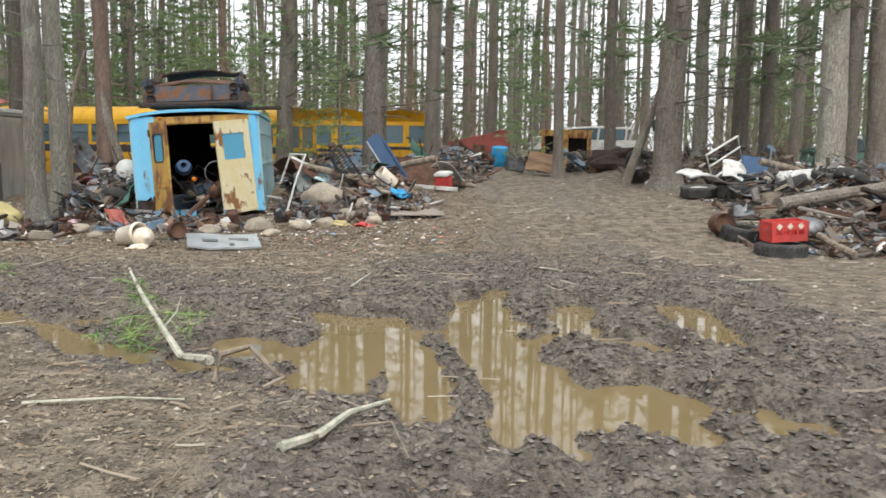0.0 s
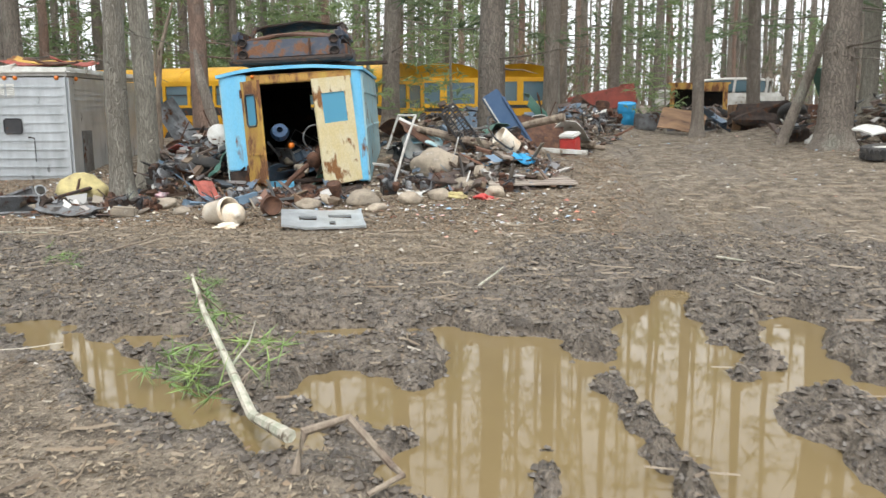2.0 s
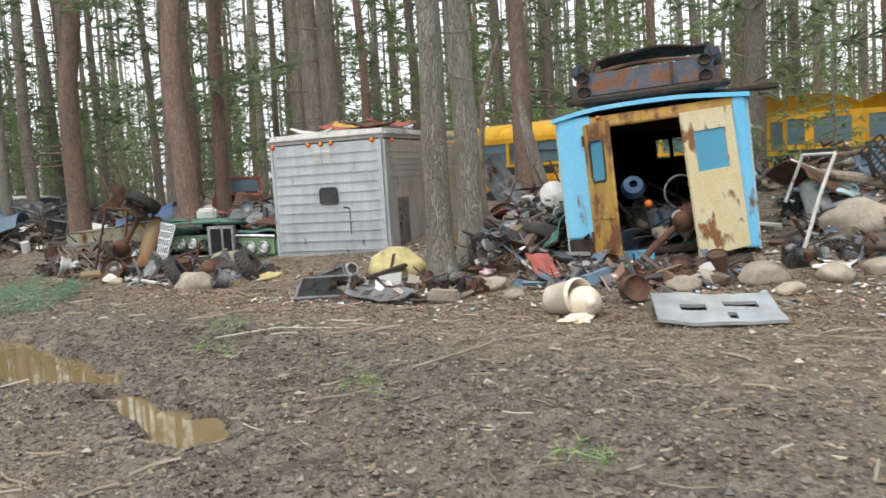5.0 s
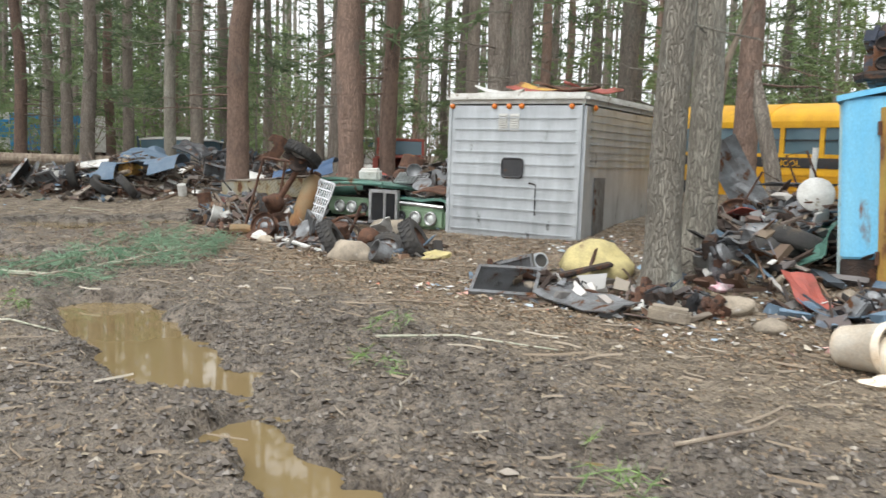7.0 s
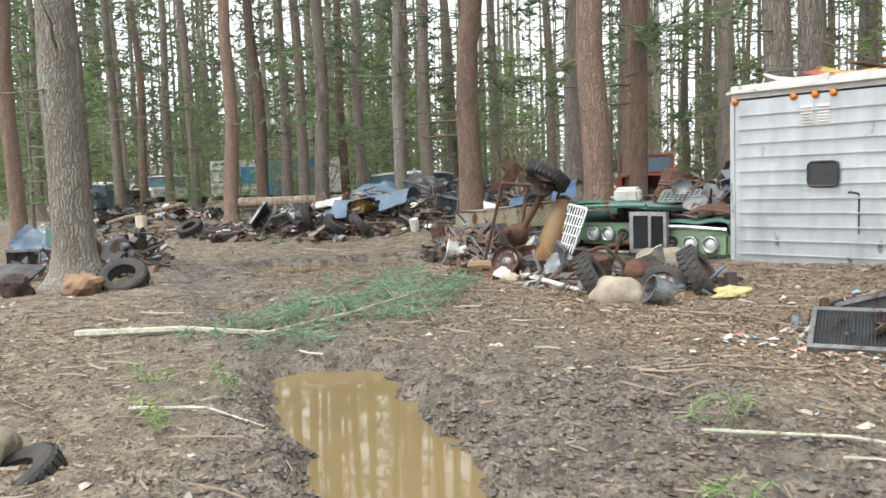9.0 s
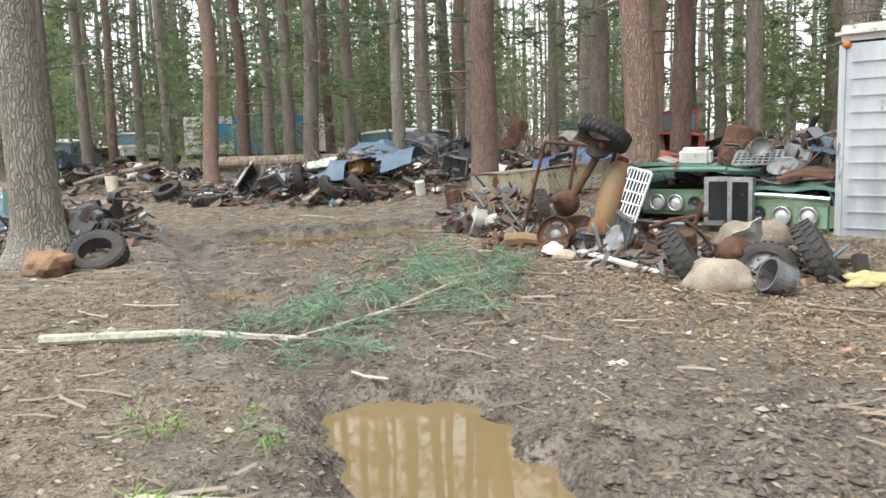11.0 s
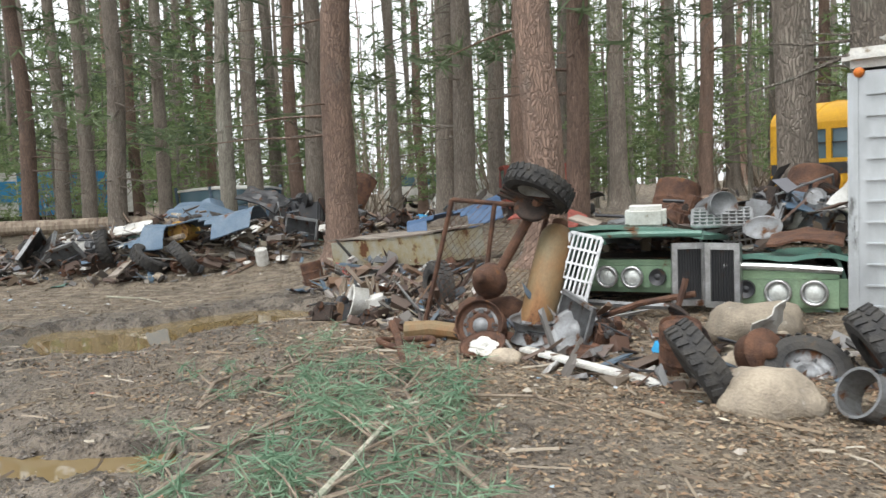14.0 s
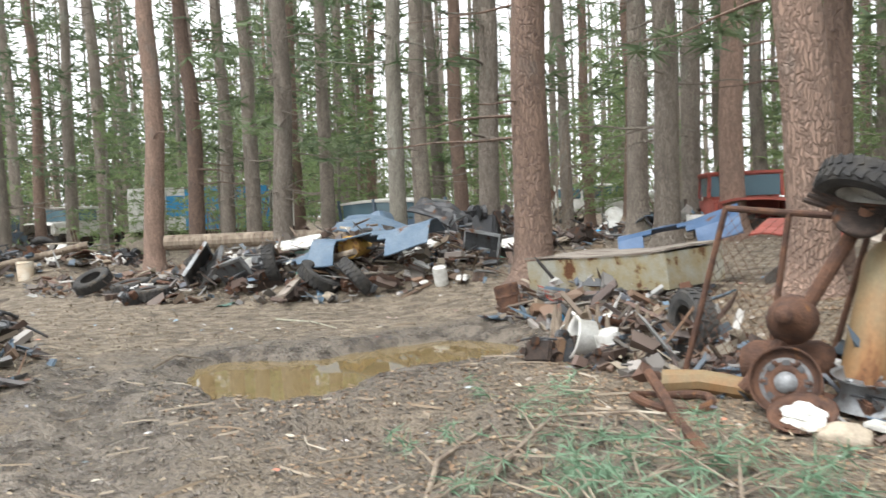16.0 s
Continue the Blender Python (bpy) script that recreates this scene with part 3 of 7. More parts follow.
def crown_mesh(name, z0, z1, reach, whorls, seed, material, size=0.4, per=10, width=0.085):
    """Whorls of boughs carrying needle tufts, ragged with gaps."""
    rr = random.Random(seed)
    verts, faces = [], []
    for w in range(whorls):
        f = w / max(1, whorls - 1)
        z = z0 + (z1 - z0) * f
        ln = reach * (0.45 + 0.75 * math.sin(math.pi * min(1, 0.25 + f * 0.75))) * (1 - 0.75 * f * f)
        for k in range(rr.randint(2, 4)):
            a = rr.uniform(0, 6.283)
            d = Vector((math.cos(a), math.sin(a), rr.uniform(-0.22, 0.16)))
            l2 = ln * rr.uniform(0.5, 1.15)
            steps = max(3, int(l2 / (size * 0.9)))
            i = len(verts)
            e = Vector((0, 0, z)) + d * l2
            for off in (Vector((0, 0, 0.02)), Vector((0.015, -0.015, -0.02))):
                verts.append((Vector((0, 0, z)) + off)[:])
            verts.append(e[:])
            faces.append((i, i + 1, i + 2))
            for s in range(1, steps + 1):
                if rr.random() < 0.18:
                    continue
                c = Vector((0, 0, z)) + d * (l2 * (0.25 + 0.75 * s / steps)) + Vector((rr.gauss(0, 0.16), rr.gauss(0, 0.16), rr.gauss(0, 0.1))) * (size / 0.38)
                tuft_faces(verts, faces, c, size, per, rr, 0.1, width)
    me = bpy.data.meshes.new(name)
    me.from_pydata(verts, [], faces)
    me.materials.append(material)
    return me


def make_tree(kind, r, height, seed, bark, label, z0=7.0, crown=True, branches=14, needles=None, reach=2.6, lean=0.0):
    ob = thing(kind, Matrix.Identity(4), label, "tree", "trees of the wood")
    limbs = branch_mesh("limbs", 1.6, z0 + 3, branches, seed + 5, bark, 1.8, r)
    me = trunk_mesh("trunk", height, r, seed, bark, lean)
    b = bmesh.new()
    b.from_mesh(me)
    b.from_mesh(limbs)
    b.to_mesh(me)
    b.free()
    new("trunk", me).parent = ob
    if crown:
        o = new("crown", crown_mesh("crown", z0, height, reach, 12, seed + 9, needles or NEEDLES, 0.42, 9, 0.06))
        o.parent = ob
    return ob


PROTOS = [
    make_tree("pine_tree", 0.2, 19, 21, BARK, "tall pine with grey-brown bark and dead lower branches", 3.2, branches=22),
    make_tree("pine_tree", 0.2, 21, 22, BARK_RED, "tall red pine with reddish flaking bark", 8, branches=12),
    make_tree("pine_tree", 0.2, 20, 23, BARK, "tall dark pine with thin drooping boughs", 4.2, branches=26, lean=0.015),
    make_tree("pine_tree", 0.2, 18, 24, BARK_GREY, "pine with lichen-grey bark and short stubs", 7, branches=18),
    make_tree("pine_tree", 0.2, 20, 25, BARK_RED, "slightly leaning red-barked pine", 6, branches=20, lean=-0.02),
]


def plant(proto, x, y, dia, turn=None, tilt=0.0):
    ob = copy_thing(proto, pose(0, 0, 0))
    turn = rnd.uniform(0, 360) if turn is None else turn
    ob.matrix_basis = pose(x, y, gz(x, y) - 0.02, tilt, rnd.uniform(-1, 1), turn) @ Matrix.Diagonal((dia / 0.4, dia / 0.4, rnd.uniform(0.9, 1.15), 1))
    return ob


STANDING = []
TREES_ROAD = [
    (-4.4, 35.6, 0.33), (-7.7, 35.6, 0.34), (-2.5, 49.8, 0.33), (-0.3, 26.6, 0.41), (0.1, 35.6, 0.35), (1.0, 41.5, 0.32), (1.6, 29.3, 0.37), (4.0, 38.3, 0.36),
    (5.3, 26.7, 0.39), (6.9, 22.6, 0.39), (7.9, 22.4, 0.42), (8.7, 22.6, 0.40), (11.2, 26.7, 0.42), (8.9, 18.4, 0.40), (15.5, 35.7, 0.35), (3.3, 41.5, 0.32),
    (7.2, 45.3, 0.35), (8.5, 35.6, 0.36), (-1.5, 18.0, 0.55), (3.1, 22.6, 0.28), (9.6, 18.5, 0.5),
]
TREES_YARD = [
    (-14.8, 17.7, 0.5), (-26.0, 27.6, 0.35), (-20.2, 22.6, 0.41), (-23.2, 26.6, 0.38), (-15.2, 19.2, 0.33), (-12.2, 18.9, 0.45), (-11.3, 18.2, 0.39),
    (-16.5, 27.4, 0.32), (-20.4, 34.4, 0.36), (-11.2, 21.9, 0.40), (-15.6, 33.6, 0.35), (-8.0, 19.7, 0.40), (-12.2, 32.7, 0.35), (-12.6, 37.3, 0.36),
    (-8.0, 30.6, 0.34), (-4.0, 20.9, 0.42), (-0.4, 23.4, 0.40), (-1.8, 41.4, 0.36), (-18.8, 18.2, 0.52), (-25.8, 18.5, 0.42),
]
TREES_WEST = [
    (-43.2, 18.1, 0.42), (-39.8, 17.9, 0.38), (-36.8, 17.9, 0.38), (-34.2, 18.0, 0.38), (-28.1, 16.8, 0.43), (-29.7, 18.5, 0.40), (-32.0, 20.5, 0.41), (-28.8, 19.5, 0.39),
    (-34.2, 24.1, 0.40), (-28.8, 21.6, 0.39), (-35.4, 26.7, 0.39), (-36.5, 28.3, 0.34), (-33.5, 26.5, 0.34), (-25.2, 21.7, 0.42), (-29.5, 26.0, 0.41), (-27.7, 25.2, 0.42),
    (-22.8, 21.4, 0.42), (-34.6, 37.1, 0.36), (-29.7, 33.2, 0.41), (-29.8, 35.8, 0.32), (-18.8, 21.4, 0.42), (-20.7, 25.2, 0.43), (-18.4, 22.8, 0.42), (-22.3, 31.3, 0.40),
    (-17.8, 25.7, 0.41), (-23.2, 40.5, 0.38), (-28.5, 11.3, 0.42), (-35.6, 15.8, 0.40), (-33.6, 14.2, 0.33),
]
for k, (x, y, dia) in enumerate(TREES_ROAD + TREES_YARD + TREES_WEST):
    proto = PROTOS[(0, 2, 0, 3, 0, 2)[k % 6]] if k < len(TREES_ROAD) else PROTOS[(1, 0, 2, 1, 4, 0, 2)[k % 7]]
    plant(proto, x, y, dia)
    STANDING.append((x, y))
plant(PROTOS[3], -23.3, 19.5, 0.34)
plant(PROTOS[3], -17.4, 10.1, 0.56)
plant(PROTOS[3], -6.75, 13.75, 0.34, 40)
plant(PROTOS[3], -6.74, 14.6, 0.34, 160)
plant(PROTOS[0], 5.25, 19.6, 0.68)
plant(PROTOS[3], 8.3, 18.0, 0.62)
STANDING += [(-23.3, 19.5), (-17.4, 10.1), (-6.75, 13.75), (5.25, 19.6), (8.3, 18.0)]

# the wood beyond, ever denser with distance, and unseen filler all round behind the path
wood, thin = random.Random(5), random.Random(3)
tries = 0
placed = 0
while placed < 200 and tries < 9000:
    tries += 1
    a, d = wood.uniform(0, 6.283), wood.uniform(20, 78)
    x, y = -8 + d * math.cos(a), 10 + d * math.sin(a)
    # trees behind the path stay out of view, sparse, added for reflections
    behind = y < 6 + 0.1 * x
    if behind and wood.random() < 0.7:
        continue
    if -3 < x < 5 and y < 40 or (y < 27 and -16 < x < 13) or (x < -14 and y < 21 and x > -38 and y > 0):
        continue
    if any((x - p) ** 2 + (y - q) ** 2 < 3.2 for p, q in STANDING):
        continue
    if 1.85 < a < 2.45 and thin.random() < 0.5:
        continue
    STANDING.append((x, y))
    plant(PROTOS[wood.choice((0, 0, 1, 2, 2, 3, 4))], x, y, wood.uniform(0.22, 0.44))
    placed += 1

# young pines and brush under the tall trees
SAPLINGS = []
for s in (41, 42):
    ob = thing("young_pine", Matrix.Identity(4), "slim young pine with light green needles", "tree", "young pines")
    o = new("trunk", trunk_mesh("trunk", 6.5, 0.06, s, BARK_GREY))
    o.parent = ob
    o = new("crown", crown_mesh("crown", 0.9, 6.4, 1.5, 20, s, YOUNG, 0.3, 7, 0.08))
    o.parent = ob
    SAPLINGS.append(ob)
placed = 0
while placed < 180:
    a, d = wood.uniform(0.05, 3.1), wood.uniform(17, 55)
    x, y = -8 + d * math.cos(a), 10 + d * math.sin(a)
    if (-8 < x < 14 and wood.random() < 0.72) or (1.85 < a < 2.45 and thin.random() < 0.5):
        continue
    if -2 < x < 5 and y < 38 or (y < 26.5 and x > -16) or (x < -14 and y < 22 and x > -32):
        continue
    ob = copy_thing(SAPLINGS[placed % 2], pose(x, y, gz(x, y), 0, 0, wood.uniform(0, 360)))
    ob.scale = [wood.uniform(0.6, 1.25)] * 3
    placed += 1
for x, y, sc in ((-4.35, 20.3, 0.85), (-2.7, 21.8, 0.7), (2.6, 24.5, 0.6)):
    copy_thing(SAPLINGS[0], pose(x, y, gz(x, y), 0, 0, 40)).scale = [sc] * 3
bb = bmesh.new()
rr = random.Random(8)
for i in range(26):
    a = rr.uniform(0, 6.283)
    p = Vector((rr.gauss(0, 0.15), rr.gauss(0, 0.15), 0))
    d = Vector((math.cos(a) * 0.45, math.sin(a) * 0.45, 1))
    pts = [p]
    for k in range(5):
        d = d + Vector((rr.gauss(0, 0.22), rr.gauss(0, 0.22), 0.05))
        p = p + d.normalized() * rr.uniform(0.3, 0.6)
        pts.append(p)
    bb = tube(pts, [0.016 - 0.0025 * k for k in range(6)], 3, bb)
BRUSH = solo("bare_bush", bb, DEADWOOD, Matrix.Identity(4), "leafless grey-brown shrub of thin twigs", "bush", "bare bushes")
for k in range(110):
    a, d = wood.uniform(0.05, 3.1), wood.uniform(18, 62)
    x, y = -8 + d * math.cos(a), 10 + d * math.sin(a)
    if -2 < x < 5 and y < 34 or (y < 24 and x > -16) or (x < -14 and y < 22 and x > -38):
        continue
    copy_thing(BRUSH, pose(x, y, gz(x, y) - 0.05, 0, 0, wood.uniform(0, 360))).scale = [wood.uniform(0.8, 2.2)] * 3
for ob in PROTOS + SAPLINGS + [BRUSH]:  # the patterns themselves stand in the wood too
    x, y = wood.uniform(-30, 10), wood.uniform(46, 60)
    ob.matrix_world = pose(x, y, gz(x, y) - 0.02)

# the far wood, past counting: bare trunks with ragged crowns
far_v, far_f, far_cv, far_cf = [], [], [], []
fr = random.Random(77)
for k in range(560):
    a, d = fr.uniform(-0.3, 3.5), fr.uniform(50, 112)
    x, y = -8 + d * math.cos(a), 10 + d * math.sin(a)
    r, hgt, z = fr.uniform(0.12, 0.24), fr.uniform(15, 22), gz(x, y)
    i = len(far_v)
    for zz, q in ((z - 0.3, 1.2), (z + hgt, 0.25)):
        far_v.extend([(x + r * q * math.cos(t), y + r * q * math.sin(t), zz) for t in (0, 1.257, 2.513, 3.77, 5.027)])
    far_f.extend([(i + t, i + (t + 1) % 5, i + 5 + (t + 1) % 5, i + 5 + t) for t in range(5)])
    for t in range(28 if 0.85 < a < 1.75 else (170 if a > 2.55 else 30)):
        zz = fr.uniform(0.6, hgt) if t % 3 else fr.uniform(0.4, 7)
        rad = 2.6 * (1 - 0.7 * zz / hgt)
        c = Vector((x + fr.gauss(0, rad * 0.6), y + fr.gauss(0, rad * 0.6), z + zz))
        tuft_faces(far_cv, far_cf, c, 0.75, 3, fr, 0.1, 0.13)
for nm, vv, ff, mt in (("far_trunks", far_v, far_f, BARK), ("far_foliage", far_cv, far_cf, NEEDLES)):
    me = bpy.data.meshes.new(nm)
    me.from_pydata(vv, [], ff)
    me.materials.append(mt)
    tagged(new(nm, me), "distant pine wood of bare trunks and green crowns", "woods", kind="stuff")

# ---- vehicles ----
T = Matrix.Translation


def rot(rx=0, ry=0, rz=0):
    return pose(0, 0, 0, rx, ry, rz)


def frame_plate(w, h, holes, thick=0.03, m=None, bevel=0.0):
    """An upright plate in the xz plane, w by h from its lower left corner, with rectangular openings (x0, z0, x1, z1)."""
    xs = sorted({0, w, *[v for a in holes for v in (a[0], a[2])]})
    zs = sorted({0, h, *[v for a in holes for v in (a[1], a[3])]})
    b = bmesh.new()
    for i in range(len(xs) - 1):
        for j in range(len(zs) - 1):
            cx, cz = (xs[i] + xs[i + 1]) / 2, (zs[j] + zs[j + 1]) / 2
            if any(a[0] < cx < a[2] and a[1] < cz < a[3] for a in holes):
                continue
            b = box(xs[i + 1] - xs[i], thick, zs[j + 1] - zs[j], T((cx, 0, cz)), 0, b)
    bmesh.ops.remove_doubles(b, verts=b.verts, dist=1e-4)
    inner = [f for f in b.faces if all(len(e.link_faces) > 2 for e in f.edges)]
    bmesh.ops.delete(b, geom=inner, context="FACES")
    if m is not None:
        b.transform(m)
    return b


def round_frame(w, h, r, tube_r, seg=5):
    """A rounded rectangular rubber frame in the xz plane, centred."""
    pts = []
    for cx, cz, a0 in ((w / 2 - r, h / 2 - r, 0), (-w / 2 + r, h / 2 - r, 90), (-w / 2 + r, -h / 2 + r, 180), (w / 2 - r, -h / 2 + r, 270)):
        for k in range(seg + 1):
            a = radians(a0 + 90 * k / seg)
            pts.append((cx + r * math.cos(a), 0, cz + r * math.sin(a)))
    return tube(pts, tube_r, 6, closed=True)


def van_door(name, parent, m, w, h, paint, label):
    d = part(name, frame_plate(w, h, [(0.13, h * 0.58, w - 0.13, h * 0.86)], 0.035), paint, parent, label)
    d.matrix_local = m
    p = part("window_pane", box(w - 0.25, 0.012, h * 0.285, T((w / 2, 0, h * 0.72)), 0.003), BLUEGLASS, d, "pale blue window pane")
    p = part("window_seal", round_frame(w - 0.24, h * 0.3, 0.07, 0.014), BLACK, d, "black rubber window seal")
    p.matrix_local = T((w / 2, -0.02, h * 0.72))
    b = box(w - 0.05, 0.02, 0.03, T((w / 2, -0.025, h * 0.3)), 0.006)
    b = box(w - 0.05, 0.02, 0.02, T((w / 2, -0.025, 0.05)), 0.006, b)
    part("pressing", b, paint, d)
    for z in (0.25, h - 0.18):
        hb = lathe([(0, -0.06), (0.02, -0.06), (0.02, 0.06), (0, 0.06)], 8, T((0.01, -0.03, z)))
        part("hinge", hb, RUST, d, "rusty hinge")
    return d


def step_van(m):
    v = thing("delivery_van", m, "sky-blue delivery van wreck, leaning, rear doors open, full of scrap", "van")
    w, ln, h = 2.15, 4.3, 1.82
    post = 0.42
    part("rear_panel", box(post, 0.05, 1.45, T((-w / 2 + post / 2, 0, 1.08)), 0.03), SKYBLUE, v, "bright sky-blue rear panel streaked with rust")
    part("rear_post", box(0.16, 0.05, 1.72, T((w / 2 - 0.08, 0, 0.93)), 0.02), SKYBLUE, v, "sky-blue rear post")
    part("lower_panel", box(post, 0.04, 0.36, T((-w / 2 + post / 2, 0.01, 0.17)), 0.01), DARKRUST, v, "blackened lower panel")
    part("header", box(w - 0.05, 0.06, 0.14, T((0, 0.02, h - 0.1)), 0.02), OCHRE, v, "rust-stained header over the opening")
    rb = bent(w + 0.1, ln + 0.1, 0.05, 12, 10, -0.09, 0.02, 3, m=T((0, ln / 2, h + 0.09)))
    part("roof", rb, SKYBLUE, v, "pale blue roof sheet")
    part("side", merge(box(0.05, ln, h - 0.1, T((w / 2, ln / 2, h / 2)), 0.02), box(0.03, ln, 0.05, T((w / 2 + 0.03, ln / 2, 0.9)), 0.01), box(0.03, ln, 0.05, T((w / 2 + 0.03, ln / 2, 1.45)), 0.01)), BLUESIDE, v, "chalky pale side with moulding ribs")
    part("side", box(0.05, ln, h - 0.1, T((-w / 2, ln / 2, h / 2)), 0.02), BLUESIDE, v)
    part("floor", box(w - 0.1, ln - 0.1, 0.06, T((0, ln / 2, 0.12)), 0.01), DARKRUST, v, "rusted load floor")
    # bulkhead and added lining sheets are coloured dark as the load space's shade
    part("bulkhead", frame_plate(w - 0.1, h - 0.1, [(0.78, 1.2, 0.98, 1.5), (1.04, 1.2, 1.74, 1.5)], 0.05, T((-w / 2 + 0.05, ln - 0.1, 0.05))), SHADEBLACK, v, "shade-dark bulkhead with windscreen openings")
    part("inner_lining", merge(box(0.02, ln - 0.2, h - 0.3, T((-w / 2 + 0.05, ln / 2, h / 2 + 0.05)), 0), box(0.02, ln - 0.2, h - 0.3, T((w / 2 - 0.05, ln / 2, h / 2 + 0.05)), 0), box(w - 0.15, ln - 0.2, 0.02, T((0, ln / 2, h - 0.12)), 0)), SHADEBLACK, v, "dark lining coloured as interior shade")
    part("rear_step", tube([(-w / 2 - 0.02, 0.05, 0.0), (-w / 2 + 0.02, -0.32, -0.06), (-0.4, -0.42, -0.08), (0.5, -0.42, -0.08), (w / 2 - 0.1, -0.3, -0.04)], 0.085, 10), DARKRUST, v, "rusted iron step bumper")
    part("sill", box(0.42, 0.05, 0.2, T((-0.3, -0.02, 0.06)), 0.01), SKYBLUE, v, "light blue sill")
    van_door("door", v, T((-w / 2 + post - 0.1, -0.02, 0.12)) @ rot(0, 0, -52), 0.56, 1.58, OCHRE, "rusty yellow rear door, swung open")
    van_door("door", v, T((w / 2 - 0.1, -0.03, 0.1)) @ rot(0, 0, 180 + 38) @ rot(0, 3, 0), 0.68, 1.6, CREAM, "peeling cream rear door, swung open")
    part("marker_lamp", lathe([(0, 0), (0.03, 0), (0.02, 0.03), (0, 0.035)], 10, T((-w / 2 + 0.5, -0.03, h - 0.05)) @ rot(90)), ORANGE, v, "orange marker lamp")
    return v


VAN = pose(-4.27, 14.62, 0.28, 0, -3.5, 9)
step_van(VAN)


def wheel_profile(R, w):
    return [(R * 0.56, -w / 2 * 0.8), (R * 0.72, -w / 2), (R * 0.93, -w / 2 * 0.92), (R, -w / 2 * 0.6), (R, w / 2 * 0.6), (R * 0.93, w / 2 * 0.92), (R * 0.72, w / 2), (R * 0.56, w / 2 * 0.8)]


def tyre_mesh(R=0.33, w=0.2, blocks=28):
    b = lathe(wheel_profile(R, w) + [(R * 0.6, 0.0), (R * 0.56, -w / 2 * 0.8)], 32)
    for k in range(blocks):
        a = 2 * math.pi * k / blocks
        for s in (-1, 1):
            b = box(0.014, R * 0.11, w * 0.36, rot(0, 0, math.degrees(a) + s * 3) @ T((R + 0.003, 0, s * w * 0.23)) @ rot(s * 18), 0, b)
    return finish("tread_body", b, RUBBER, False)


TYRE = tyre_mesh()
TYRE_BIG = tyre_mesh(0.42, 0.26, 24)


def rim_bm(R=0.2, w=0.16):
    b = lathe([(R, -w / 2), (R * 0.98, -w / 2 + 0.01), (R * 0.88, -w * 0.3), (R * 0.8, 0), (R * 0.86, w * 0.28), (R, w / 2), (R * 1.04, w / 2 + 0.006), (R * 0.84, w * 0.3), (R * 0.72, w * 0.12), (R * 0.5, w * 0.24), (R * 0.34, w * 0.22), (R * 0.3, w * 0.1), (0, w * 0.1)], 28)
    for k in range(6):
        b = box(R * 0.22, R * 0.16, 0.02, rot(0, 0, 60 * k) @ T((R * 0.62, 0, w * 0.2)), 0.006, b)
    return b


def tyre(x, y, z, rx=0, ry=0, rz=0, s=1.0, rim=None, big=False, label="worn black rubber tyre lying in the scrap"):
    t = thing("tyre", pose(x, y, z, rx, ry, rz) @ Matrix.Scale(s, 4), label, "tyre", "discarded tyres")
    new("tread_body", TYRE_BIG if big else TYRE).parent = t
    if rim:
        part("rim", rim_bm(0.2 if not big else 0.25), rim, t, "steel rim", True)
    return t


def wreck_car(m, paint=BURNT, label="burnt black car body with rust, set on the van's roof", name="car_wreck"):
    """A saloon's rear end: tub, boot lid, bumper, round tail lamps and the crushed cabin."""
    c = thing(name, m, label, "car")
    tub = box(1.5, 1.9, 0.36, T((0, 0.98, 0.22)), 0.09)
    part("body", tub, paint, c)
    part("tail_panel", box(1.36, 0.1, 0.32, T((0, 0.02, 0.26)) @ rot(-8), 0.04), paint, c)
    for sx in (-1, 1):
        part("quarter_panel", box(0.14, 1.5, 0.2, T((sx * 0.68, 0.8, 0.48)) @ rot(0, -12 * sx), 0.05), paint, c)
    part("boot_lid", bent(1.15, 0.9, 0.03, 10, 6, -0.07, 0.05, 4, m=T((0, 0.5, 0.55)) @ rot(8)), RUST, c, "rust-covered boot lid")
    part("bumper", tube([(-0.78, 0.15, 0.1), (-0.72, -0.06, 0.09), (0, -0.12, 0.08), (0.72, -0.06, 0.09), (0.78, 0.15, 0.1)], 0.05, 8), DARKRUST, c, "blackened bumper")
    for sx in (-1, 1):
        for z in (0.2, 0.38):
            part("tail_lamp", lathe([(0, 0.0), (0.055, 0), (0.07, 0.02), (0.06, 0.05), (0.04, 0.02), (0, 0.015)], 14, T((sx * 0.6, -0.04, z)) @ rot(90)), DARKRUST, c, "empty round tail lamp socket")
    for sx in (-1, 1):
        part("roof_pillar", tube([(sx * 0.68, 1.0, 0.5), (sx * 0.62, 1.25, 0.75), (sx * 0.6, 2.3, 0.78)], 0.035, 6), DARKRUST, c, "bare roof pillar")
    part("roof", bent(1.3, 1.1, 0.025, 8, 6, -0.08, 0.12, 9, m=T((0, 1.75, 0.82))), DARKRUST, c, "crumpled rusty roof")
    part("boot_handle", box(0.03, 0.04, 0.26, T((0.28, -0.09, 0.28)), 0.01), RUST, c)
    return c


wreck_car(pose(-4.5, 15.05, 2.2, 0, -3, 9) @ Matrix.Diagonal((1.2, 1.1, 1.0, 1)))
solo("plank", box(1.9, 0.3, 0.05, None, 0.01), DARKRUST, pose(-4.0, 15.55, 2.24, 0, -2, 9), "blackened board under the car wreck", "board")


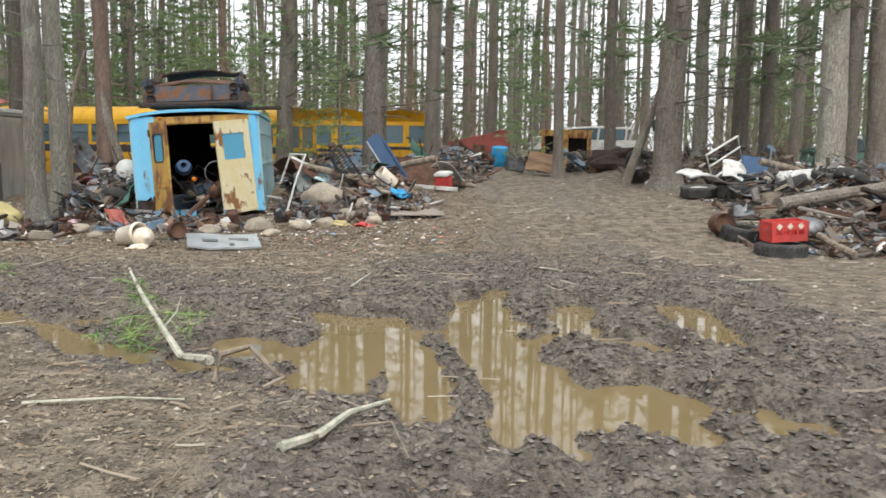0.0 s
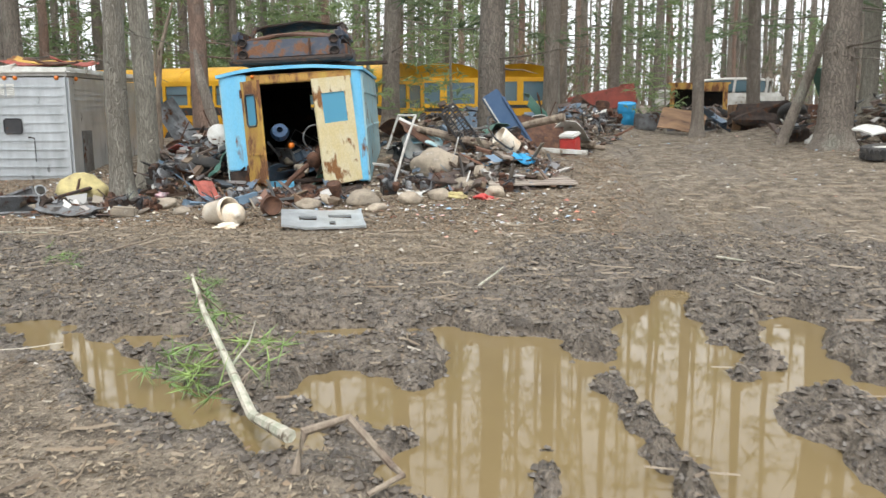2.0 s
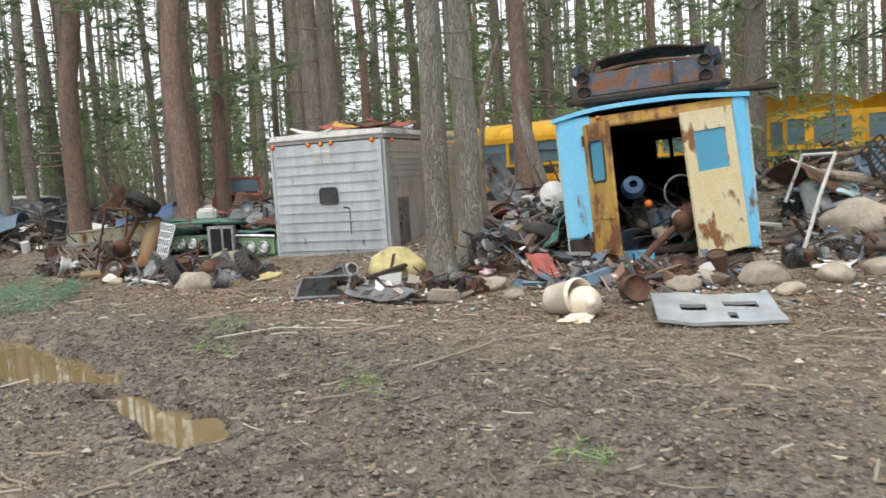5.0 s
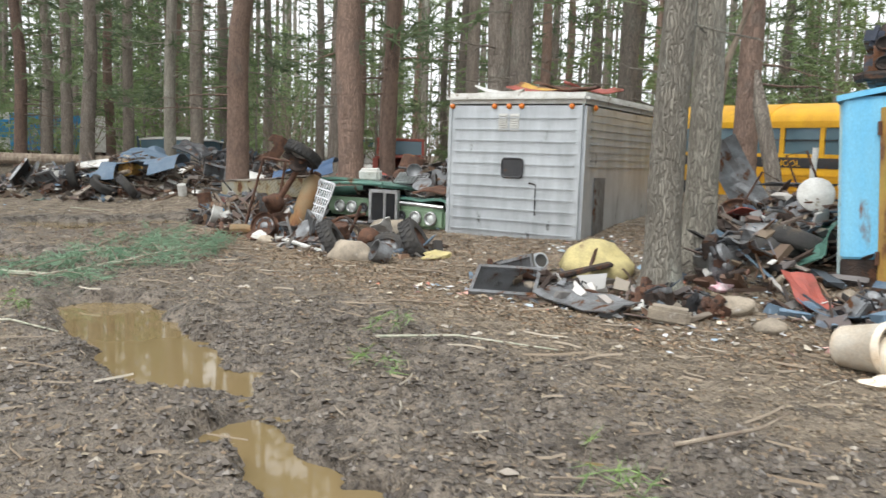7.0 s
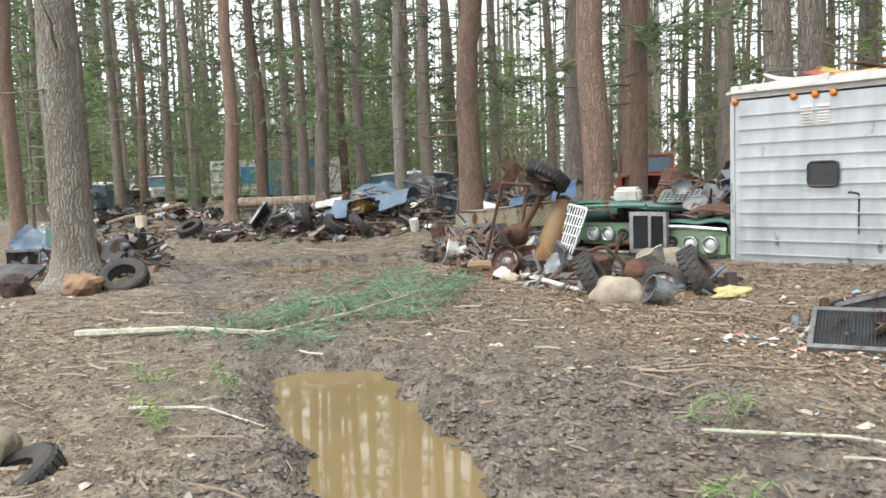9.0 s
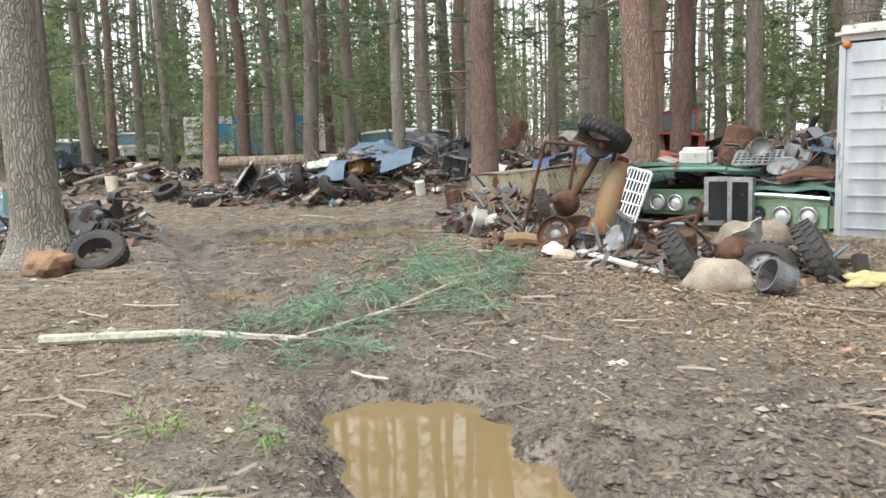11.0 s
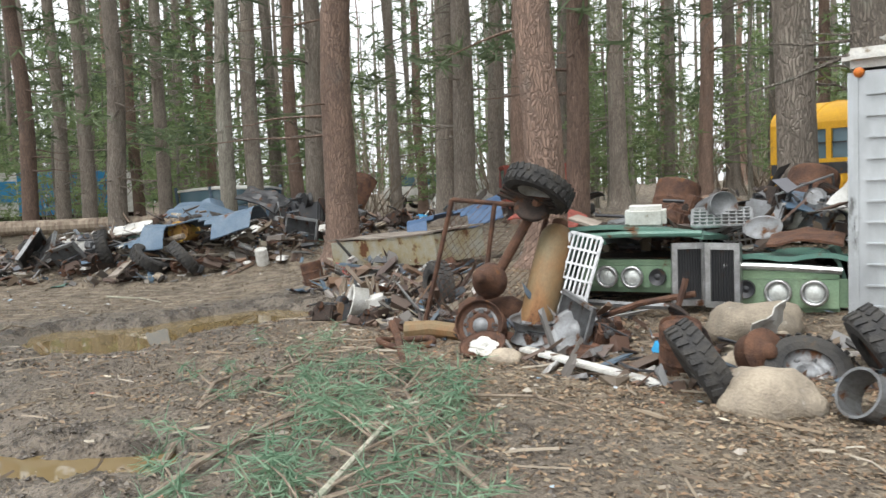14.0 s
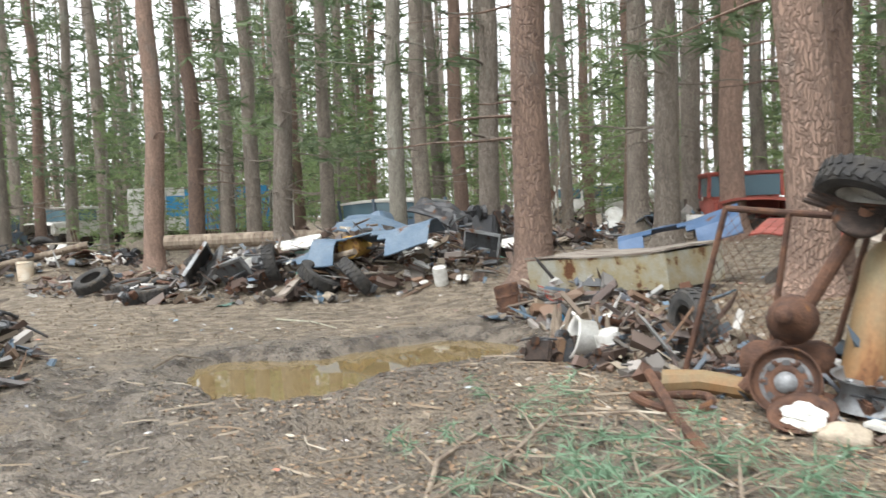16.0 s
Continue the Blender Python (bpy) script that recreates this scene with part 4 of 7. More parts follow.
def box_trailer(m):
    t = thing("truck_box", m, "weathered aluminium truck body with riveted ribs and small window", "truck body")
    w, ln, h = 2.1, 3.2, 2.0
    part("front_wall", frame_plate(w - 0.08, h - 0.1, [(0.88, 0.92, 1.18, 1.17)], 0.05, T((-w / 2 + 0.04, 0, 0))), ALU, t)
    part("window", box(0.3, 0.02, 0.25, T((-w / 2 + 1.07, -0.045, 1.045)), 0.004), BLACK, t, "small black window")
    part("window_seal", round_frame(0.31, 0.26, 0.05, 0.015), BLACK, t)
    t.children[-1].matrix_local = T((-w / 2 + 1.07, -0.052, 1.045))
    for k in range(11):
        z = 0.16 + k * 0.157
        part("rib", box(w - 0.24, 0.03, 0.018, T((0, -0.036, z)), 0.006), ALU, t)
    for sx in (-1, 1):
        part("side_wall", box(0.05, ln, h - 0.1, T((sx * (w / 2 - 0.03), ln / 2 + 0.03, h / 2 - 0.05)), 0.01), ALU, t)
        part("corner_post", box(0.12, 0.12, h - 0.06, T((sx * (w / 2 - 0.05), 0.02, h / 2 - 0.03)), 0.045), ALU, t, "rounded aluminium corner")
    for k in range(8):
        part("side_rib", box(0.02, ln - 0.2, 0.02, T((w / 2 + 0.004, ln / 2 + 0.1, 1.1 + k * 0.1)), 0.006), ALU, t)
    part("fuel_flap", box(0.015, 0.4, 0.8, T((w / 2 + 0.006, 0.6, 0.55)), 0.004), STEEL, t, "grey side hatch")
    part("back_wall", box(w - 0.1, 0.05, h - 0.1, T((0, ln + 0.03, h / 2 - 0.05)), 0.01), ALU, t)
    part("roof", merge(box(w + 0.1, ln + 0.14, 0.15, T((0, ln / 2, h + 0.0)), 0.06), bent(w, ln, 0.02, 8, 8, -0.05, 0.02, 2, m=T((0, ln / 2, h + 0.1)))), WHITE, t, "grimy white roof cap", False)
    part("sill", box(w, 0.07, 0.09, T((0, -0.01, 0.03)), 0.01), ALU, t)
    for x in (-0.98, -0.3, -0.07, 0.12, 0.86):
        part("marker_lamp", lathe([(0, 0), (0.04, 0), (0.034, 0.03), (0.015, 0.045), (0, 0.045)], 12, T((x, -0.03, h - 0.11)) @ rot(90)), ORANGE, t, "orange clearance lamp")
    part("marker_lamp", lathe([(0, 0), (0.04, 0), (0.034, 0.03), (0, 0.045)], 12, T((w / 2 + 0.02, 0.25, h - 0.12)) @ rot(0, 90)), ORANGE, t)
    for x in (-0.16, 0.02):
        vb = box(0.14, 0.012, 0.24, T((x, -0.03, h - 0.33)), 0.003)
        for k in range(7):
            vb = box(0.12, 0.02, 0.012, T((x, -0.04, h - 0.43 + k * 0.032)) @ rot(25), 0, vb)
        part("vent", vb, WHITE, t, "pale louvred vent")
    part("tear", box(0.012, 0.02, 0.42, T((0.38, -0.035, 0.62)), 0.004), BLACK, t, "dark split in the sheet")
    part("handle", tube([(0.28, -0.04, 0.84), (0.3, -0.05, 0.85), (0.38, -0.05, 0.83)], 0.012, 6), DARKRUST, t)
    return t


TRAILER = pose(-9.96, 15.98, 0.2, 0, 0, 6.3)
box_trailer(TRAILER)


def bus(m, ln, label, stripes=True):
    b = thing("school_bus", m, label, "bus", "school buses")
    w, h = 2.3, 2.25
    n = max(2, int((ln - 0.6) / 0.78))
    step = (ln - 0.5) / n
    holes = [(0.3 + k * step, 1.15, 0.3 + k * step + step - 0.09, 1.66) for k in range(n)]
    for y, nm in ((0, "side"), (w, "side")):
        part(nm, frame_plate(ln, 1.78, holes, 0.05, T((-ln / 2, y, 0))), BUSYEL, b)
    for k in range(n):
        o = part("window", box(step - 0.1, 0.012, 0.5, T((-ln / 2 + 0.3 + k * step + (step - 0.09) / 2, 0.02, 1.405)), 0), GLASS, b, "dusty bus window")
        part("window_bar", box(step - 0.09, 0.03, 0.025, T((-ln / 2 + 0.3 + k * step + (step - 0.09) / 2, -0.002, 1.42)), 0.004), BLACK, o)
    for k in range(9):
        part("rub_rail", box(ln, 0.025, 0.02, T((0, -0.035, 0.14 + k * 0.075)), 0.006), BUSYEL, b)
    part("stripe", box(ln, 0.012, 0.2, T((0, -0.028, 0.98)), 0.003), BLACK, b, "black band under the windows")
    prof = [(math.cos(a) * (w / 2 + 0.02), math.sin(a) * 0.42) for a in [math.pi * k / 14 for k in range(15)]]
    rb = bmesh.new()
    ends = []
    for x in np.linspace(-ln / 2 - 0.02, ln / 2 + 0.02, int(ln / 0.8) + 2):
        ends.append([rb.verts.new((x, w / 2 - p, 1.78 + q)) for p, q in prof])
    for a, c in zip(ends, ends[1:]):
        for k in range(14):
            rb.faces.new((a[k], a[k + 1], c[k + 1], c[k]))
    rb.faces.new(ends[0])
    rb.faces.new(ends[-1][::-1])
    part("roof", rb, BUSYEL, b, "rounded yellow roof", True)
    for x in np.arange(-ln / 2 + 0.8, ln / 2, 1.6):
        part("roof_seam", tube([(x, w / 2 - p * 1.004, 1.782 + q * 1.01) for p, q in prof], 0.012, 4), BUSYEL, b)
    for x, s in ((-ln / 2, -1), (ln / 2, 1)):
        e = part("end_wall", frame_plate(w, 1.78, [(0.25, 1.05, 1.05, 1.65), (1.25, 1.05, 2.05, 1.65)], 0.05), BUSYEL, b)
        e.matrix_local = T((x, 0, 0)) @ rot(0, 0, 90)
        for c in (0.65, 1.65):
            part("end_window", box(0.8, 0.012, 0.6, T((c, 0, 1.35)), 0), GLASS, e, "dusty end window")
        part("end_band", box(w, 0.02, 0.1, T((w / 2, s * -0.03, 0.88)), 0.003), BLACK, e)
    # floor colour carries the shade beneath the bus
    part("floor", box(ln - 0.1, w - 0.1, 0.08, T((0, w / 2, 0.1)), 0), SHADEBLACK, b, "dark underfloor")
    for k in range(n):
        part("seat", box(0.12, 0.9, 0.6, T((-ln / 2 + 0.5 + k * step, 0.6, 0.95)), 0.04), GREEN, b, "dark green bus seat back")
    part("wheel_arch", lathe([(0, 0), (0.44, 0), (0.44, 0.04), (0, 0.04)], 20, T((-ln * 0.12, -0.03, 0.12)) @ rot(90)), BLACK, b, "black wheel arch")
    return b


bus_a = bus(pose(-9.3, 23.6, 0.5, 0, 0, -13), 10.2, "long yellow school bus with black stripe and dusty windows")
tx = bpy.data.curves.new("lettering", "FONT")
tx.body, tx.size, tx.extrude = "SCHOOL", 0.17, 0.003
tx.materials.append(BUSYEL)
letters = new("lettering", tx)
letters.parent = bus_a
letters.matrix_local = T((0.55, -0.045, 0.91)) @ rot(90)
bus(pose(-3.0, 30.2, 0.62, 0, 0, 100), 8.0, "yellow school bus parked end-on behind scrap")
bus(pose(-0.6, 32.8, 0.72, 0, 0, 96), 8.0, "faded yellow school bus standing end-on farther back")


def headlamp(parent, x, y, z, r=0.075, square=False):
    bez = part("headlamp", lathe([(r * 1.25, 0), (r * 1.3, 0.03), (r * 1.1, 0.045), (r * 0.98, 0.02), (r * 0.98, 0.0)], 20 if not square else 4, T((x, y, z)) @ rot(90, 0, 0) @ rot(0, 0, 45 if square else 0)), CHROME, parent, "round headlamp in a chrome bezel", True)
    part("lens", lathe([(0, 0.035), (r * 0.5, 0.03), (r * 0.95, 0.012), (r, 0)], 20, T((x, y, z)) @ rot(90)), LENS, bez, "cloudy glass lens", True)


def green_sedan(m):
    """Front of a saloon of about 1970, its nose split by an upright grille in a heavy chrome frame."""
    c = thing("car", m, "green old saloon front, headlamps and grille, buried in scrap", "car")
    part("nose", box(0.9, 0.16, 0.28, T((-0.52, 0.06, 0.53)), 0.05), MINT, c, "light green nose panel")
    part("nose", box(0.86, 0.16, 0.34, T((0.76, 0.02, 0.42)), 0.06), MINT, c, "light green nose panel")
    hb = bent(1.3, 1.3, 0.04, 12, 8, -0.05, 0.02, 5, m=T((-0.5, 0.5, 0.93)) @ rot(-4, 3))
    part("bonnet", hb, GREEN, c, "dark green bonnet, lifted off its seat")
    part("bonnet_edge", tube([(-1.15, -0.14, 0.86), (-0.5, -0.17, 0.9), (0.14, -0.14, 0.9)], 0.028, 8), GREEN, c)
    part("bonnet", bent(1.0, 1.2, 0.04, 10, 8, -0.05, 0.04, 6, m=T((0.8, 0.55, 0.7)) @ rot(-3)), GREEN, c, "second dark green bonnet with leaves on it")
    for x, y in ((-0.68, -0.05), (-0.46, -0.05)):
        headlamp(c, x, y, 0.53)
    part("side_lamp", lathe([(0.05, 0), (0.075, 0.01), (0.07, 0.04), (0.03, 0.02), (0, 0.03)], 18, T((-0.25, -0.03, 0.53)) @ rot(90)), BLACK, c, "black round vent")
    for x in (0.7, 0.96):
        headlamp(c, x, -0.08, 0.43, 0.08)
    part("side_lamp", lathe([(0.05, 0), (0.075, 0.01), (0.07, 0.04), (0.03, 0.02), (0, 0.03)], 18, T((0.46, -0.08, 0.45)) @ rot(90)), BLACK, c, "black round vent")
    # centre grille
    for x, rz in ((0.02, 22), (0.3, -10)):
        g = part("grille", frame_plate(0.28, 0.52, [(0.045, 0.05, 0.235, 0.47)], 0.06), CHROME, c, "tall black grille in a chrome frame")
        g.matrix_local = T((x - 0.14, -0.1, 0.3)) @ rot(0, 0, rz)
        part("grille_back", box(0.2, 0.02, 0.44, T((0.14, 0.01, 0.26)), 0), BLACK, g)
        for k in range(9):
            part("slat", box(0.006, 0.02, 0.42, T((0.055 + k * 0.021, -0.012, 0.26)), 0), BLACK, g)
    part("chrome_trim", tube([(0.3, -0.1, 0.64), (0.75, -0.12, 0.63), (1.15, -0.06, 0.6)], 0.03, 8), CHROME, c, "dented chrome trim")
    part("bumper", tube([(-1.05, -0.12, 0.32), (-0.4, -0.16, 0.3), (-0.1, -0.14, 0.3)], 0.03, 6), STEEL, c)
    part("wing", bent(1.6, 0.5, 0.03, 8, 5, 0.0, 0.04, 8, -0.1, m=T((1.16, 0.85, 0.5)) @ rot(90, 0, 90)), GREEN, c)
    part("wing", bent(1.6, 0.5, 0.03, 8, 5, 0.0, 0.04, 9, -0.1, m=T((-1.1, 0.85, 0.55)) @ rot(90, 0, 90)), GREEN, c)
    part("engine_bay", box(2.0, 1.3, 0.34, T((0, 0.85, 0.5)), 0.05), DARKRUST, c, "dark engine bay")
    part("axle_beam", tube([(-0.9, -0.02, 0.2), (-0.3, -0.1, 0.14), (0.4, -0.1, 0.16), (1.0, 0, 0.2)], 0.03, 6), RUST, c, "rusty axle beam")
    # block added under the nose, its dark colour standing for the shade there
    part("underbody", box(2.0, 0.9, 0.26, T((0.02, 0.75, 0.18)), 0.03), SHADEBLACK, c)
    return c


SEDAN = pose(-12.2, 15.72, 0.02, 0, 0, 10)
green_sedan(SEDAN)


def pickup(m, paint, label, full=True):
    c = thing("pickup_truck", m, label, "truck")
    part("cab", merge(box(1.5, 1.3, 0.6, T((0, 0, 0.75)), 0.08), box(1.6, 1.3, 0.1, T((0, 0.02, 1.5)), 0.05)), paint, c)
    for sx in (-1, 1):
        for y in (-0.58, 0.58):
            part("pillar", box(0.07, 0.07, 0.5, T((sx * 0.72, y, 1.26)) @ rot(0, sx * -4), 0.015), paint, c)
        part("side_window", box(0.012, 1.0, 0.4, T((sx * 0.72, 0, 1.25)), 0), GLASS, c, "side window")
    part("windscreen", box(1.36, 0.015, 0.42, T((0, -0.6, 1.25)), 0), GLASS, c, "greenish windscreen")
    part("rear_window", box(1.3, 0.015, 0.38, T((0, 0.6, 1.25)), 0), GLASS, c)
    part("bonnet", bent(1.5, 1.2, 0.05, 8, 6, -0.08, 0.03, 3, m=T((0, -1.15, 1.0))), paint, c)
    for sx in (-1, 1):
        part("front_wing", box(0.16, 1.25, 0.45, T((sx * 0.74, -1.15, 0.75)), 0.07), paint, c)
    part("chassis", box(1.3, 3.6, 0.3, T((0, 0.3, 0.42)), 0.03), DARKRUST, c)
    for sx in (-1, 1):
        for y in (-1.2, 1.5):
            wt = new("wheel", TYRE)
            wt.parent = c
            wt.matrix_local = T((sx * 0.68, y, 0.33)) @ rot(0, 90)
    return c


pickup(pose(-18.9, 23.9, 0.5, 0, 0, 40) @ Matrix.Scale(0.85, 4), REDP, "faded red pickup truck with greenish windscreen behind the scrap")


def far_trailer(m):
    t = thing("semi_trailer", m, "distant blue and white box trailer with worn lettering", "trailer")
    part("box_body", box(9, 2.4, 2.3, T((0, 1.2, 1.75)), 0.04), WHITE, t, "white trailer box")
    part("blue_panel", box(4.4, 0.03, 2.26, T((0.6, -0.02, 1.75)), 0.005), TRUCKBLUE, t, "blue side panel")
    part("blue_panel", box(0.9, 0.03, 1.1, T((-2.1, -0.022, 1.9)), 0.005), TRUCKBLUE, t)
    part("emblem", tube([(-3.1 + 0.35 * math.cos(a), -0.04, 1.9 + 0.35 * math.sin(a)) for a in [0.6 + k * 0.45 for k in range(12)]], 0.07, 6), REDP, t, "red ring emblem")
    cu = bpy.data.curves.new("lettering", "FONT")
    cu.body, cu.size, cu.extrude = "n   Amer", 0.72, 0.01
    cu.materials.append(WHITE)
    o = new("lettering", cu)
    o.parent = t
    o.matrix_local = T((-1.35, -0.06, 1.45)) @ rot(90)
    part("chassis", box(8.6, 1.6, 0.3, T((0, 1.2, 0.5)), 0.03), DARKRUST, t)
    for x in (3.0, 3.9):
        for y in (0.2, 2.2):
            wt = new("wheel", TYRE_BIG)
            wt.parent = t
            wt.matrix_local = T((x, y, 0.42)) @ rot(90)
    return t


far_trailer(pose(-40.2, 24.2, 0.6, 0, 0, 60) @ Matrix.Scale(0.7, 4))


def estate_car(m, paint, label):
    c = thing("car", m, label, "car")
    part("body", merge(box(4.2, 1.7, 0.55, T((0, 0, 0.6)), 0.12), box(0.7, 1.66, 0.2, T((1.7, 0, 0.92)), 0.07)), paint, c)
    part("roof", bent(2.4, 1.45, 0.05, 10, 6, -0.06, 0.02, 2, -0.05, m=T((-0.5, 0, 1.42))), WHITE, c, "pale roof")
    for sx in (-1.65, -0.6, 0.6):
        for sy in (-1, 1):
            part("pillar", box(0.08, 0.06, 0.55, T((sx, sy * 0.72, 1.13)) @ rot(0, 12 if sx > 0 else -6), 0.015), paint, c)
    part("glass", box(2.2, 1.4, 0.44, T((-0.5, 0, 1.12)), 0.05), GLASS, c, "dusty windows")
    part("bumper", box(0.1, 1.7, 0.16, T((2.12, 0, 0.5)), 0.04), CHROME, c, "chrome bumper")
    for sy in (-1, 1):
        part("headlamp", lathe([(0, 0.03), (0.09, 0.02), (0.1, 0), (0.11, 0.02)], 14, T((2.1, sy * 0.6, 0.72)) @ rot(0, 90)), LENS, c, "round headlamp")
        for x in (-1.35, 1.35):
            wt = new("wheel", TYRE)
            wt.parent = c
            wt.matrix_local = T((x, sy * 0.78, 0.32)) @ rot(90)
    return c


far_a = estate_car(pose(-38.5, 15.6, 0.35, 0, 0, -35), BLUEGREY, "pale old estate car with a yellow plate, rusting")
part("plate", box(0.02, 0.9, 0.3, T((2.2, -0.1, 0.35)), 0.01), BUSYEL, far_a, "yellow sign plate")
estate_car(pose(-27.5, 23.2, 0.3, 0, 0, 20), BLUEGREY, "pale blue junk saloon half hidden by scrap")
estate_car(pose(-30.0, 34.5, 0.7, 0, 0, 15), WHITE, "white van body far back among the trees")
estate_car(pose(5.6, 33.0, 1.15, 0, 0, 160), WHITE, "white car set on top of a scrap heap")
estate_car(pose(13.0, 25.0, 0.75, 0, 0, 170), GREEN, "dull green car among the trees")
pickup(pose(-43.5, 20.0, 0.5, 0, 0, 30), WHITE, "white truck cab far off beside the blue trailer")

# ---- scrap and clutter ----
def resting(ob, x, y, rx=0, ry=0, rz=0, sink=0.03, s=1.0, base=None):
    """Turns a one-mesh thing and lowers it until it rests on the ground, a little sunk in."""
    m = pose(0, 0, 0, rx, ry, rz) @ Matrix.Scale(s, 4)
    low = min((m @ Vector(c)).z for c in ob.bound_box)
    ob.matrix_world = T((x, y, (gz(x, y) if base is None else base) - low - sink)) @ m
    return ob


def solid(name, bm, material, label, category, group="", smooth=False):
    return solo(name, bm, material, Matrix.Identity(4), label, category, group, smooth)


def engine(seed, material):
    """An engine block with its covers, pulleys and pipes."""
    r = random.Random(seed)
    e = thing("engine", Matrix.Identity(4), "grimy engine block with pipes and pulleys in the scrap", "engine", "scrap in the heaps")
    part("block", box(0.5, 0.35, 0.35, None, 0.03), material, e)
    for k in range(4):
        part("cover", box(r.uniform(0.1, 0.3), r.uniform(0.1, 0.2), r.uniform(0.08, 0.2), T((r.uniform(-0.25, 0.25), r.uniform(-0.17, 0.17), r.uniform(-0.1, 0.25))) @ rot(r.uniform(0, 25), 0, r.uniform(0, 90)), 0.015), (DARKRUST, STEEL, RUST)[k % 3], e)
    for k in range(4):
        q = r.uniform(0.05, 0.13)
        part("pulley", lathe([(0, -0.05), (q, -0.05), (q * 0.8, 0), (q, 0.05), (q * 0.7, 0.07), (0, 0.07)], 12, T((r.uniform(-0.3, 0.3), r.uniform(-0.22, 0.22), r.uniform(-0.05, 0.22))) @ rot(r.uniform(0, 90), r.uniform(0, 90))), material, e)
    for k in range(3):
        p = Vector((r.uniform(-0.25, 0.25), r.uniform(-0.16, 0.16), 0.12))
        part("pipe", tube([p, p + Vector((r.gauss(0, 0.12), r.gauss(0, 0.12), 0.14)), p + Vector((r.gauss(0, 0.2), r.gauss(0, 0.2), 0.08))], 0.02, 6), BLACK, e)
    return e


def hose_bm(seed):
    r = random.Random(seed)
    pts, p, a = [], Vector((0, 0, 0.03)), 0
    for k in range(14):
        a += r.uniform(0.1, 0.7)
        p = p + Vector((math.cos(a), math.sin(a), r.uniform(-0.1, 0.12))) * 0.13
        pts.append(p.copy())
    return tube(pts, 0.018, 6)


def frame_bm(w, h, r=0.018):
    b = tube([(-w / 2, 0, 0), (-w / 2, 0, h), (w / 2, 0, h), (w / 2, 0, 0)], r, 6, closed=True)
    return tube([(-w / 2, 0, h * 0.5), (w / 2, 0, h * 0.55)], r * 0.8, 6, b)


def wing_bm(seed):
    return bent(1.3, 0.6, 0.012, 14, 8, 0.02, 0.05, seed, -0.16, cut=lambda u, v: math.hypot(u * 1.3 + 0.1, v * 0.6 + 0.3) < 0.3)


def rag_bm(seed, s=0.5):
    return lump(s, s * 0.8, s * 0.35, 0.9, seed, 3)


def bucket_bm(R=0.15, h=0.36):
    return lathe([(0, 0.01), (R * 0.8, 0.0), (R * 0.84, 0.01), (R, h * 0.86), (R * 1.06, h * 0.87), (R * 1.06, h * 0.92), (R, h * 0.93), (R, h), (R * 0.94, h), (R * 0.79, 0.03), (0, 0.03)], 24)


def drum_bm(R=0.2, h=0.55):
    p = [(0, 0), (R * 0.95, 0), (R, 0.02)]
    for k in (0.33, 0.66):
        p += [(R, h * k - 0.03), (R * 1.04, h * k), (R, h * k + 0.03)]
    return lathe(p + [(R, h - 0.02), (R * 0.96, h), (R * 0.9, h - 0.03), (0, h - 0.03)], 22)


def lattice_bm(w, h, nx, ny, r=0.008):
    """A car grille or radiator guard: a rounded frame with bars."""
    b = box(w, 0.03, 0.03, T((0, 0, 0)), 0.008)
    b = box(w, 0.03, 0.03, T((0, 0, h)), 0.008, b)
    for sx in (-1, 1):
        b = box(0.03, 0.03, h, T((sx * w / 2, 0, h / 2)), 0.008, b)
    for i in range(1, nx):
        b = box(r * 2, 0.02, h, T((-w / 2 + w * i / nx, 0, h / 2)), 0, b)
    for j in range(1, ny):
        b = box(w, 0.024, r * 2.4, T((0, -0.004, h * j / ny)), 0, b)
    return b


def radiator_bm(w=0.65, h=0.45):
    """A tank frame round one folded fin core."""
    b = frame_plate(w + 0.04, h + 0.06, [(0.035, 0.05, w + 0.005, h + 0.01)], 0.06, T((-w / 2 - 0.02, 0, -0.03)))
    low, high = [], []
    for k in range(53):
        x, y = -w / 2 + 0.012 + (w - 0.024) * k / 52, 0.022 * (1 if k % 2 else -1)
        low.append(b.verts.new((x, y, 0.015)))
        high.append(b.verts.new((x, y, h - 0.015)))
    for k in range(52):
        b.faces.new((low[k], low[k + 1], high[k + 1], high[k]))
    return b


POOL = []


def pooled(weight, name, bm, material, label, category, smooth=False):
    me = finish(name, bm, material, smooth)
    POOL.append((weight, name, me, label, category))


for i, (mt, lb) in enumerate(((RUST, "rusty bent car panel"), (WHITE, "dirty white car panel"), (BLUEGREY, "faded blue car panel"), (BLACK, "dented black car panel"), (GREEN, "dark green car panel"), (STEEL, "grey sheet-metal panel"), (DARKRUST, "dark rusted sheet"), (REDP, "faded red car panel"))):
    pooled(0.8 if mt not in (REDP, BLACK) else 0.4, "scrap_sheet", bent(0.55 + 0.1 * (i % 4), 0.35 + 0.07 * (i % 3), 0.01, 8, 6, 0.08 * (i % 3 - 1), 0.07, i + 30), mt, lb, "car panel")
for i, mt in enumerate((RUST, WHITE, BLUEGREY, GREEN)):
    pooled(0.5, "scrap_fender", wing_bm(i + 3), mt, "arched car wing in " + ("rust", "white", "faded blue", "dark green")[i], "car wing")
for i in range(4):
    POOL.append((1.4, "engine", engine(60 + i, (DARKRUST, RUST, STEEL, BLACK)[i]), "", ""))
for i in range(3):
    pooled(0.8, "hose", hose_bm(i + 5), (BLACK, DARKRUST, BLACK)[i], "coiled black hose", "hose")
